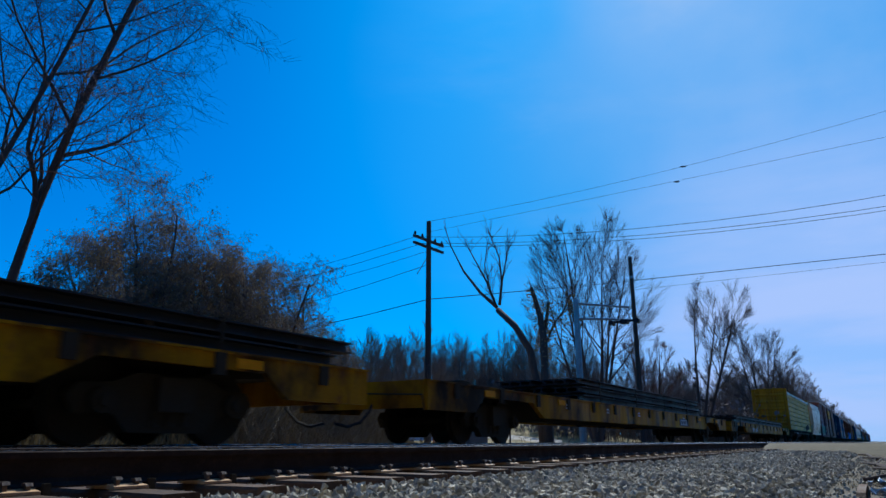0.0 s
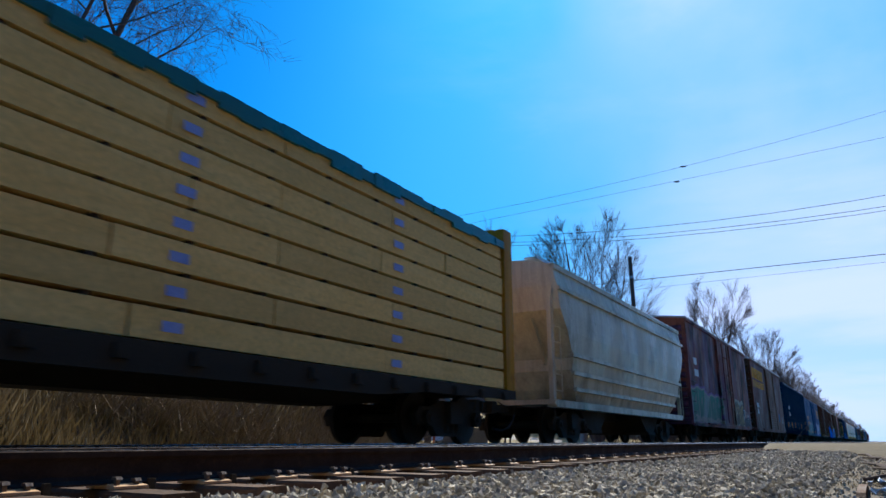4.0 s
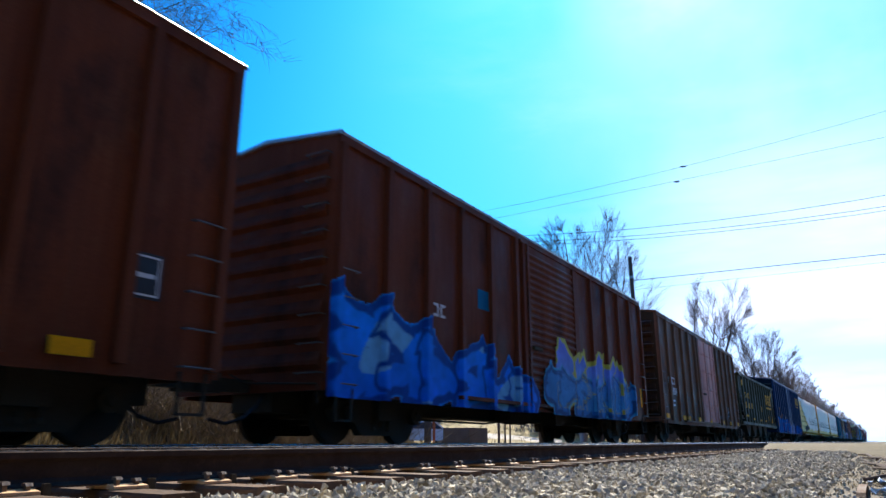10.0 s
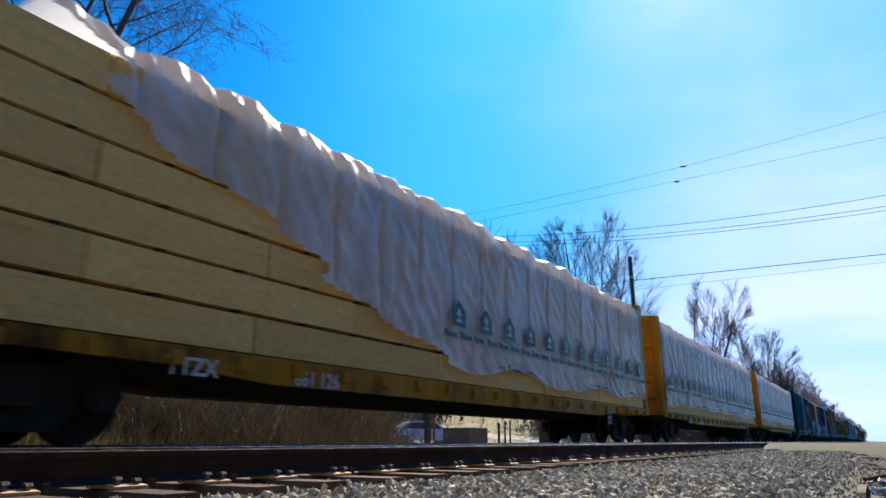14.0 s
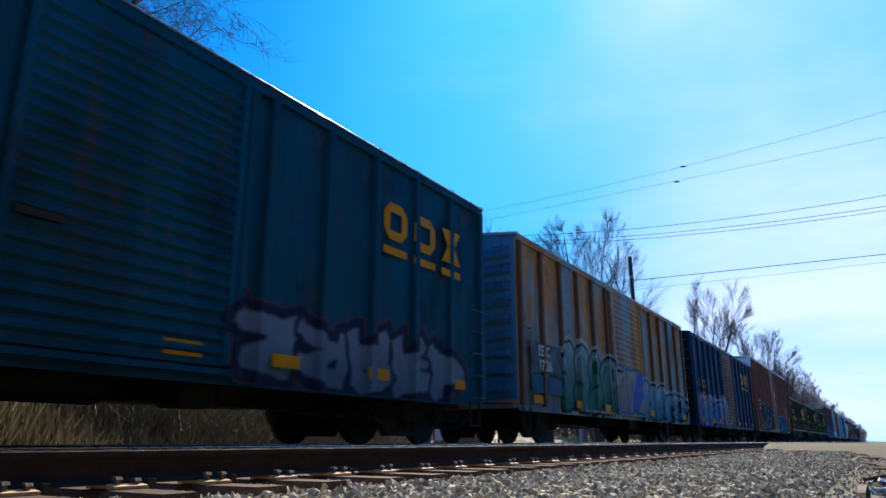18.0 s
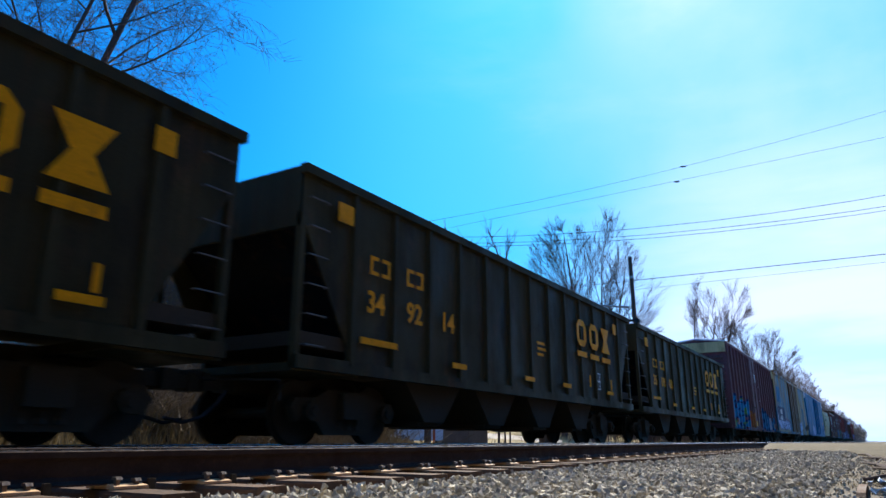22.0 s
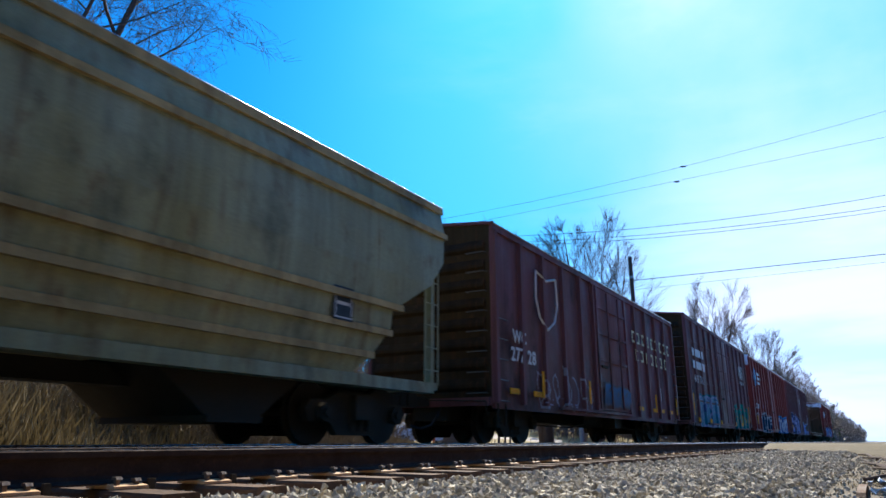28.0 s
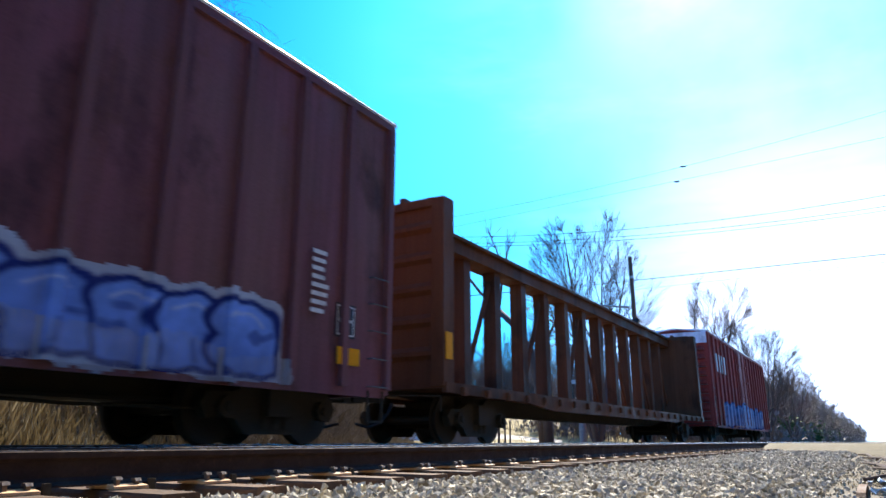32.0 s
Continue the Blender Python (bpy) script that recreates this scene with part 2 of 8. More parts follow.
M["yellow"] = surface("yellow_stencil", (0.8, 0.33, 0.006), (0.66, 0.26, 0.006), (0.3, 0.13, 0.02), scale=2.2, rough=0.6, mix3=0.5, bump=0, spec=0.05)
M["white"] = surface("white_stencil", (0.68, 0.67, 0.65), (0.5, 0.49, 0.47), (0.25, 0.22, 0.2), scale=2.2, rough=0.6, mix3=0.5, bump=0, spec=0.1)
M["cream"] = surface("cream_stencil", (0.62, 0.55, 0.3), (0.5, 0.43, 0.22), scale=2.2, rough=0.6, bump=0)
M["black"] = surface("black_panel", (0.02, 0.02, 0.022), rough=0.6, bump=0)
M["spray"] = spray_paint()
M["lumber"] = surface("pale_sawn_lumber", (0.8, 0.52, 0.17), (0.86, 0.62, 0.25), (0.5, 0.3, 0.09), scale=0.6, fine=18, rough=0.8, mix3=0.35, spec=0.08, bump=0.15, streak=9, per_piece=0.12)
M["sticker"] = surface("dark_sticker_wood", (0.07, 0.045, 0.025), rough=0.9)
M["wrap"] = surface("white_lumber_wrap", (0.8, 0.83, 0.92), (0.74, 0.6, 0.34), (0.86, 0.88, 0.94), scale=0.42, fine=5, rough=0.24, mix2=0.62, mix3=0.45, bump=1.0, bump_scale=3.2, relief=0.07, streak=0.8, spec=0.8)


def thin_sheet(m, colour, amount):
    """Lets part of the light through a thin sheet."""
    nt = m.node_tree
    t = nt.nodes.new("ShaderNodeBsdfTranslucent")
    t.inputs["Color"].default_value = (*colour, 1)
    x = nt.nodes.new("ShaderNodeMixShader")
    x.inputs[0].default_value = amount
    nt.links.new(nt.nodes["Principled BSDF"].outputs[0], x.inputs[1])
    nt.links.new(t.outputs[0], x.inputs[2])
    nt.links.new(x.outputs[0], nt.nodes["Material Output"].inputs["Surface"])


thin_sheet(M["wrap"], (0.93, 0.92, 0.88), 0.5)
thin_sheet(M["leaf_dry"], (0.28, 0.2, 0.09), 0.3)
thin_sheet(M["weed"], (0.26, 0.2, 0.1), 0.15)
M["wrap_green"] = surface("green_lumber_wrap", (0.02, 0.17, 0.14), (0.03, 0.11, 0.1), scale=1.5, rough=0.35, bump=0.2)
M["logo_green"] = surface("dark_green_print", (0.015, 0.09, 0.055), (0.02, 0.07, 0.05), scale=3, rough=0.5, bump=0)
M["car_yellow"] = car_paint("yellow_wagon_paint", (0.36, 0.2, 0.025), (0.17, 0.085, 0.025), rust=0.85, grime=0.95, dark=0.47, gain=1.25)
M["lumber_yellow"] = car_paint("ochre_wagon_paint", (0.3, 0.16, 0.045), (0.18, 0.095, 0.035), rust=0.6, grime=0.85, dark=0.52)
M["roof_edge"] = surface("worn_bright_edge", (0.45, 0.45, 0.45), (0.35, 0.34, 0.33), scale=2.0, rough=0.3, metal=0.8, bump=0.02)
M["roof"] = surface("galvanised_roof", (0.42, 0.42, 0.42), (0.3, 0.28, 0.27), RUST, scale=0.8, rough=0.4, metal=0.5, mix3=0.4, bump=0.05)


# ---- geometry helpers ----
class Geo:
    """Collects plain polygons for one mesh."""

    def __init__(self):
        self.v, self.f = [], []

    def box(self, x0, x1, y0, y1, z0, z1):
        n = len(self.v)
        self.v += [(x, y, z) for z in (z0, z1) for x, y in ((x0, y0), (x1, y0), (x1, y1), (x0, y1))]
        self.f += [(n + 3, n + 2, n + 1, n), (n + 4, n + 5, n + 6, n + 7), (n, n + 1, n + 5, n + 4), (n + 1, n + 2, n + 6, n + 5), (n + 2, n + 3, n + 7, n + 6), (n + 3, n, n + 4, n + 7)]
        return self

    def prism(self, profile, axis, a, b):
        """Extrudes a closed profile (pairs in the other two axes) along an axis."""
        n, k = len(self.v), len(profile)
        for c in (a, b):
            for p, q in profile:
                self.v.append({"x": (c, p, q), "y": (p, c, q), "z": (p, q, c)}[axis])
        for i in range(k):
            j = (i + 1) % k
            self.f.append((n + i, n + j, n + k + j, n + k + i))
        self.f += [tuple(range(n + k - 1, n - 1, -1)), tuple(range(n + k, n + 2 * k))]
        return self

    def tube(self, points, radii, sides=6, cap=True):
        pts = [Vector(p) for p in points]
        if not isinstance(radii, (list, tuple)):
            radii = [radii] * len(pts)
        n = len(self.v)
        for i, p in enumerate(pts):
            d = (pts[min(i + 1, len(pts) - 1)] - pts[max(i - 1, 0)]).normalized()
            u = d.cross((0, 0, 1)) if abs(d.z) < 0.9 else d.cross((1, 0, 0))
            u.normalize()
            w = d.cross(u)
            for k in range(sides):
                a = 2 * math.pi * k / sides
                self.v.append(tuple(p + (u * math.cos(a) + w * math.sin(a)) * radii[i]))
        for i in range(len(pts) - 1):
            for k in range(sides):
                j = (k + 1) % sides
                o = n + i * sides
                self.f.append((o + k, o + j, o + sides + j, o + sides + k))
        if cap:
            self.f += [tuple(range(n + sides - 1, n - 1, -1)), tuple(range(n + (len(pts) - 1) * sides, n + len(pts) * sides))]
        return self

    def poly(self, *pts):
        n = len(self.v)
        self.v += [tuple(p) for p in pts]
        self.f.append(tuple(range(n, n + len(pts))))
        return self

    def disc(self, x, z, r, y0, y1, sides=16):
        """A round plate whose axis is y."""
        return self.prism([(x + r * math.cos(2 * math.pi * k / sides), z + r * math.sin(2 * math.pi * k / sides)) for k in range(sides)], "y", y0, y1)

    def mesh(self, name, material, smooth=False):
        me = bpy.data.meshes.new(name)
        me.from_pydata(self.v, [], self.f)
        me.materials.append(material)
        if smooth:
            me.shade_smooth()
        me.update()
        return me


def part(name, geo, material, parent, label="", smooth=False, at=None):
    """Links geometry (or a shared mesh) as one mesh object under a thing or a part."""
    data = geo.mesh(name, material, smooth) if isinstance(geo, Geo) else geo
    ob = new(name, data)
    ob.parent = parent
    if at is not None:
        ob.matrix_basis = Matrix.Translation(at)
    if label:
        ob["label"] = label
    return ob


def thing(name, label, category, at=(0, 0, 0), group="", kind=""):
    ob = new(name)
    ob.empty_display_size = 0.3
    ob.matrix_basis = Matrix.Translation(at)
    return tagged(ob, label, category, group, kind)


def solid(name, geo, material, label, category="", group="", kind="", smooth=False):
    return tagged(new(name, geo.mesh(name, material, smooth)), label, category, group, kind)


# ---- ground ----
def smooth01(a, b, x):
    t = min(max((x - a) / (b - a), 0), 1)
    return t * t * (3 - 2 * t)


def ground_z(x, y):
    """Height of the natural ground: low strip by the track, a weedy bank behind it, a field that climbs gently away."""
    z = -0.36
    z += -0.25 * smooth01(10.2, 12.0, y)
    bank = smooth01(11.6, 14.5, y) * (1 - smooth01(15.0, 26.0, x)) * (1 - smooth01(16.5, 24.0, y))
    z += 1.25 * bank
    far = max(y - 16, 0)
    z += 0.036 * min(far, 60) + 0.004 * max(min(far, 600) - 60, 0)
    z += 2.7 * math.exp(-((x - 63) / 16) ** 2 - ((y - 33) / 12) ** 2)
    z += 0.05 * noise.noise(Vector((x * 0.3, y * 0.3, 0)))
    return z


def build_ground():
    g = Geo()
    xs = [-2600, -1200, -600, -300, -150, -80, -45, -28] + [i * 1.25 for i in range(-16, 57)] + [80, 92, 106, 124, 150, 190, 250, 340, 480, 700, 1100, 1800, 2600]
    ys = [-2600, -1200, -500, -200, -90, -45, -25, -14, -8, -5, -3, -1.6, -0.6, 0.2, 1, 3, 6, 9, 10.2] + [10.8 + 0.6 * i for i in range(24)] + [26, 28, 31, 35, 40, 46, 54, 64, 78, 95, 120, 160, 230, 400, 800, 1600, 2600]
    for y in ys:
        for x in xs:
            g.v.append((x, y, ground_z(x, y)))
    nx = len(xs)
    for j in range(len(ys) - 1):
        for i in range(nx - 1):
            a = j * nx + i
            g.f.append((a, a + 1, a + nx + 1, a + nx))
    solid("ground", g, M["ground"], "dry tan winter grass and bare soil beside the tracks", kind="structure", smooth=True)


def build_ballast():
    g = Geo()
    prof = [(0.45, -0.38), (0.9, -0.285), (2.0, -0.275), (2.7, -0.27), (5.5, -0.26), (6.2, -0.3), (6.7, -0.265), (9.5, -0.265), (10.2, -0.42), (10.6, -0.7)]
    xs = [-400, -200, -100, -50, -20] + [i * 0.5 for i in range(-20, 90)] + [50, 60, 75, 100, 150, 220, 350, 600, 1000, 1800]
    for x in xs:
        for y, z in prof:
            dz = 0.02 * noise.noise(Vector((x * 0.9, y * 1.3, 3.0))) if 0.5 < y < 10 else 0
            g.v.append((x, y + 0.1 * noise.noise(Vector((x * 0.6, y, 8))), z + dz))
    k = len(prof)
    for i in range(len(xs) - 1):
        for j in range(k - 1):
            a = i * k + j
            g.f.append((a, a + k, a + k + 1, a + 1))
    solid("ballast_bed", g, M["ballast"], "grey crushed-stone ballast bed under two tracks", kind="structure")


def stone_shapes(rng, count):
    """A few chipped stones as low polyhedra."""
    shapes = []
    for _ in range(count):
        pts = []
        for k in range(9):
            d = Vector((rng.gauss(0, 1), rng.gauss(0, 1), rng.gauss(0, 1))).normalized()
            pts.append(d * rng.uniform(0.75, 1.1))
        bm = bmesh.new()
        vs = [bm.verts.new(p) for p in pts]
        bmesh.ops.convex_hull(bm, input=vs)
        bm.verts.ensure_lookup_table()
        loose = [v for v in bm.verts if not v.link_faces]
        bmesh.ops.delete(bm, geom=loose, context="VERTS")
        bm.verts.index_update()
        shapes.append((np.array([v.co[:] for v in bm.verts]), [[v.index for v in f.verts] for f in bm.faces]))
        bm.free()
    return shapes


def build_stones():
    rng = random.Random(11)
    shapes = stone_shapes(rng, 12)
    verts, faces, count = [], [], 0

    def drop(x, y, z, s):
        nonlocal count
        co, fs = rng.choice(shapes)
        e = Euler((rng.uniform(0, 6.3), rng.uniform(0, 6.3), rng.uniform(0, 6.3))).to_matrix()
        m = np.array(e) * np.array([s * rng.uniform(0.8, 1.3), s * rng.uniform(0.7, 1.1), s * rng.uniform(0.55, 0.85)])
        verts.append(co @ m.T + np.array([x, y, z]))
        faces.extend([[i + count for i in f] for f in fs])
        count += len(co)

    def on_tie(x, y):
        return y > 2.76 and abs((x - 1.72 + 0.273) % 0.546 - 0.273) < 0.15
    # close by: every stone; further on: sparser and only the ones standing proud
    for x0, x1, y0, y1, n, s0, s1 in ((1.6, 8, 0.45, 3.35, 11500, 0.018, 0.042), (8, 16, 0.45, 3.2, 7000, 0.022, 0.042), (16, 26.0, 0.6, 3.2, 3800, 0.03, 0.055), (36, 80, 0.6, 3.0, 2500, 0.04, 0.08), (-2, 40, 6.1, 6.6, 1500, 0.025, 0.05), (-7, 1.6, 0.45, 3.2, 4500, 0.02, 0.045), (-14, -7, 0.5, 3.0, 1200, 0.025, 0.05), (2, 24, 4.0, 6.0, 2500, 0.03, 0.05)):
        for _ in range(n):
            x, y, s = rng.uniform(x0, x1), rng.uniform(y0, y1), rng.uniform(s0, s1)
            if on_tie(x, y) and rng.random() < 0.93:
                continue
            z = -0.272 - 0.1 * max(0, 0.9 - y) / 0.45 + rng.uniform(-0.008, 0.022)
            if y > 2.6:
                z += 0.022
            drop(x, y, z, s)
    # strays in the soil beside the shoulder
    for _ in range(1500):
        x, y = rng.uniform(3, 22), 0.5 - abs(rng.gauss(0, 0.4))
        drop(x, y, ground_z(x, y) + 0.005, rng.uniform(0.008, 0.026))
    me = bpy.data.meshes.new("ballast_stones")
    me.from_pydata(np.concatenate(verts).tolist(), [], faces)
    me.materials.append(M["stone"])
    tagged(new("ballast_stones", me), "loose angular grey crushed stones on the ballast shoulder", "gravel", kind="stuff")


# ---- tracks ----
RAIL_PROFILE = [(-0.07, -0.166), (0.07, -0.166), (0.07, -0.157), (0.02, -0.142), (0.009, -0.125), (0.009, -0.05), (0.034, -0.035), (0.035, -0.008), (0.025, -0.0015), (-0.025, -0.0015), (-0.035, -0.008), (-0.034, -0.035), (-0.009, -0.05), (-0.009, -0.125), (-0.02, -0.142), (-0.07, -0.157)]
TIE_STEP = 0.546


def build_track(y_mid, label, start, end, far_end, detail):
    """A track with its rails, ties, tie plates, spikes and rail anchors; ties from start to end are pieces of their own."""
    track = thing("railway_track", label, "railway track", (0, y_mid, 0), group="railway tracks")
    head = Geo().prism([(-0.027, -0.004), (0.027, -0.004), (0.026, 0.0008), (-0.026, 0.0008)], "x", -400, 1500)
    for s in (-1, 1):
        rail = part("rail", Geo().prism(RAIL_PROFILE, "x", -400, 1500), M["rail"], track, "rusty steel rail")
        rail.matrix_basis = Matrix.Translation((0, s * 0.7525, 0))
        part("running_surface", head, M["rail_top"], rail, "polished bright rail head")
    rng = random.Random(5 + int(y_mid))
    tie_meshes = []
    for k in range(6):
        g = Geo()
        half = 1.3 + rng.uniform(-0.02, 0.02)
        w, n = 0.112, 6
        for j in range(n + 1):
            yy = -half + 2 * half * j / n
            a, b, t = w + rng.uniform(-0.008, 0.008), w + rng.uniform(-0.008, 0.008), rng.uniform(-0.01, 0.0)
            g.v += [(-a, yy, -0.36), (b, yy, -0.36), (b, yy, -0.2 + t), (b - 0.012, yy, -0.188 + t * 0.3), (-a + 0.012, yy, -0.188 + t * 0.3), (-a, yy, -0.2 + t)]
        for j in range(n):
            for i in range(6):
                o, i2 = j * 6, (i + 1) % 6
                g.f.append((o + i, o + i2, o + 6 + i2, o + 6 + i))
        g.f += [(0, 1, 2, 3, 4, 5)[::-1], tuple(6 * n + i for i in range(6))]
        tie_meshes.append(g.mesh("tie", M["tie"]))
    plate = Geo()
    plate.prism([(-0.1, -0.188), (0.13, -0.188), (0.13, -0.174), (0.085, -0.168), (0.078, -0.163), (-0.072, -0.163), (-0.08, -0.168), (-0.1, -0.178)], "x", -0.095, 0.095)
    # profile above is in y; towards the camera the plate reaches further out
    plate.v = [(x, -y, z) for x, y, z in plate.v]
    plate.f = [f[::-1] for f in plate.f]
    plate_mesh = plate.mesh("tie_plate", M["plate"])
    spike = Geo()
    spike.box(-0.011, 0.011, -0.011, 0.011, -0.19, -0.152)
    spike.prism([(-0.022, -0.152), (0.024, -0.152), (0.016, -0.138), (-0.014, -0.138)], "x", -0.017, 0.017)
    spike_mesh = spike.mesh("spike", M["spike"])
    anchor = Geo()
    anchor.box(-0.018, 0.018, -0.09, 0.075, -0.195, -0.17).box(-0.018, 0.018, -0.092, -0.072, -0.19, -0.143)
    anchor_mesh = anchor.mesh("rail_anchor", M["steel_dark"])
    rest = Geo()
    i = 0
    x = 1.72 - TIE_STEP * 12
    while x < far_end:
        if start <= x <= end:
            t = part("tie", tie_meshes[i % 6], None, track, at=(x + rng.uniform(-0.015, 0.015), rng.uniform(-0.03, 0.03), 0))
            t.rotation_euler = (0, 0, rng.uniform(-0.012, 0.012))
            if detail:
                part("tie_plate", plate_mesh, None, track, at=(x, -0.7525, rng.uniform(0, 0.003)))
                for dx, dy in ((-0.05, -0.088), (0.055, -0.088)):
                    part("spike", spike_mesh, None, track, at=(x + dx + rng.uniform(-0.008, 0.008), -0.7525 + dy, rng.uniform(0, 0.012)))
                if i % 2 == 0 or rng.random() < 0.3:
                    part("rail_anchor", anchor_mesh, None, track, at=(x + 0.145, -0.7525, 0))
        else:
            rest.box(x - 0.11, x + 0.11, -1.3, 1.3, -0.36, -0.19)
        x += TIE_STEP
        i += 1
    tagged(part("far_ties", rest, M["tie"], track), kind="stuff")
    return track


def build_crossing():
    """The road that crosses both tracks, with timber panels beside the rails."""
    g = Geo()
    x0, x1 = 26.3, 34.6
    for y0, y1 in ((-30, 3.2), (3.46, 4.7), (4.96, 7.14), (7.4, 8.64), (8.9, 12.0)):
        g.box(x0, x1, y0, y1, -0.5, -0.006)
    n = 14
    ys = [12 + i * 7 for i in range(n)]
    zz = lambda y: max(ground_z(30, y) + 0.12, -0.3) if y > 16 else -0.006 - 0.05 * (y - 12)
    for a, b in zip(ys, ys[1:]):
        g.poly((x0, a, zz(a)), (x1, a, zz(a)), (x1, b, zz(b)), (x0, b, zz(b)))
    # gravel shoulders that slope down from the road to the ballast
    for xa, xb in ((x0 - 2.2, x0 + 0.02), (x1 + 1.4, x1 - 0.02)):
        sh = Geo()
        n = 24
        for k in range(n + 1):
            y = -30 + 33.2 * k / n
            foot = -0.34 if y > 0.4 else ground_z(xa, y) - 0.02
            sh.v += [(xa + 0.25 * noise.noise(Vector((y * 0.7, xa, 1))), y, foot), ((xa + xb) / 2, y, -0.1 + 0.03 * noise.noise(Vector((y, xa, 4)))), (xb, y, -0.012)]
        for k in range(n):
            for q in range(2):
                o = k * 3 + q
                sh.f.append((o, o + 1, o + 4, o + 3))
        solid("road_shoulder", sh, M["shoulder"], "pale gravel and dry grass shoulder of the road", "road shoulder", kind="structure", smooth=True)
    tagged(new("road", g.mesh("road", M["asphalt"])), "worn grey asphalt road over the level crossing", "road", kind="structure")


build_ground()
build_ballast()
build_crossing()


# ---- freight cars ----
CARS = []               # (root, x of the front at 0 s)
WHEELSETS = []
HALF = 1.55             # half width of a car body

# parts shared by all trucks
_side = Geo()
_side.prism([(-1.14, 0.32), (-1.24, 0.5), (-1.14, 0.64), (-0.75, 0.66), (-0.46, 0.78), (0.46, 0.78), (0.75, 0.66), (1.14, 0.64), (1.24, 0.5), (1.14, 0.32), (0.8, 0.36), (0.68, 0.3), (0.52, 0.13), (-0.52, 0.13), (-0.68, 0.3), (-0.8, 0.36)], "y", -0.07, 0.07)
SIDE_FRAME = _side.mesh("side_frame", M["steel_dark"])
_w = Geo()
for _s in (-1, 1):
    _ring = [(0.0, 0.05), (0.457, 0.05), (0.44, -0.03), (0.485, -0.045), (0.485, -0.07), (0.4, -0.07), (0.36, -0.03), (0.18, -0.02), (0.12, -0.09)]
    _n0, _k = len(_w.v), 20
    for _r, _d in _ring:
        for _i in range(_k):
            _a = 2 * math.pi * _i / _k
            _w.v.append((_r * math.cos(_a), _s * (0.78 + _d), _r * math.sin(_a)))
    for _j in range(len(_ring) - 1):
        for _i in range(_k):
            _i2 = (_i + 1) % _k
            _w.f.append((_n0 + _j * _k + _i, _n0 + _j * _k + _i2, _n0 + (_j + 1) * _k + _i2, _n0 + (_j + 1) * _k + _i))
_w.tube([(0, -1.08, 0), (0, 1.08, 0)], 0.085, 10)
for _i in range(6):
    _a = math.pi * _i / 3
    _w.box(0.23 * math.cos(_a) - 0.03, 0.23 * math.cos(_a) + 0.03, -0.815, -0.79, 0.23 * math.sin(_a) - 0.03, 0.23 * math.sin(_a) + 0.03)
WHEEL_MESH = _w.mesh("wheelset", M["wheel"])
_b = Geo().box(-0.24, 0.24, -1.2, 1.2, 0.36, 0.74).box(-0.4, 0.4, -0.34, 0.34, 0.7, 0.84)
for _s in (-1, 1):
    # brake beams, their shoes and the side bearings
    _b.box(_s * 0.38 - 0.05, _s * 0.38 + 0.05, -0.8, 0.8, 0.3, 0.44).box(-0.12, 0.12, _s * 0.62 - 0.09, _s * 0.62 + 0.09, 0.74, 0.86)
    for _q in (-0.76, 0.76):
        _b.prism([(_s * 0.36, 0.24), (_s * 0.44, 0.24), (_s * 0.42, 0.6), (_s * 0.34, 0.6)] if _s > 0 else [(-0.44, 0.24), (-0.36, 0.24), (-0.34, 0.6), (-0.42, 0.6)], "y", _q - 0.06, _q + 0.06)
BOLSTER = _b.mesh("truck", M["steel_dark"])
SPRING = Geo().tube([(0, 0, 0.2), (0, 0, 0.26), (0, 0, 0.32), (0, 0, 0.38), (0, 0, 0.44)], [0.075, 0.06, 0.075, 0.06, 0.075], 8).mesh("spring", M["steel_dark"])
_cap = Geo().disc(0, 0, 0.14, -0.09, 0.02, 10).disc(0, 0, 0.07, -0.13, -0.08, 8)
BEARING = _cap.mesh("bearing_cap", M["steel_dark"])
_cp = Geo().box(-0.75, 0.1, -0.09, 0.09, 0.74, 0.92).box(-0.95, -0.7, -0.16, 0.12, 0.7, 0.98).box(-1.0, -0.9, 0.0, 0.17, 0.72, 0.95)
COUPLER = _cp.mesh("coupler", M["steel_dark"])
_h = Geo().tube([(0, -0.3, 0.72), (-0.12, -0.3, 0.55), (-0.35, -0.28, 0.36), (-0.6, -0.2, 0.28), (-0.85, -0.12, 0.34)], 0.028, 6)
HOSE = _h.mesh("brake_hose", M["black"])
LEVER = Geo().tube([(-0.1, -1.45, 0.55), (-0.1, -1.42, 0.82), (-0.14, -0.9, 0.84), (-0.3, -0.2, 0.86), (-0.5, -0.1, 0.98)], 0.016, 6).mesh("uncoupling_lever", M["steel_dark"])


def add_truck(car, x):
    truck = part("truck", BOLSTER, None, car, "grimy cast steel truck", at=(x, 0, 0))
    for s in (-1, 1):
        part("side_frame", SIDE_FRAME, None, truck, at=(0, s * 1.0, 0))
        for dx in (-0.2, 0.0, 0.2):
            if s < 0:
                part("spring", SPRING, None, truck, at=(dx, s * 1.04, 0.0))
        for dx in (-0.89, 0.89):
            if s < 0:
                part("bearing_cap", BEARING, None, truck, at=(dx, -1.08, 0.46))
    for dx in (-0.89, 0.89):
        w = part("wheelset", WHEEL_MESH, None, truck, "wheel pair on its axle")
        w.matrix_parent_inverse = Matrix.Translation((dx, 0, 0))
        w.location = (0, 0, 0.457)
        WHEELSETS.append(w)


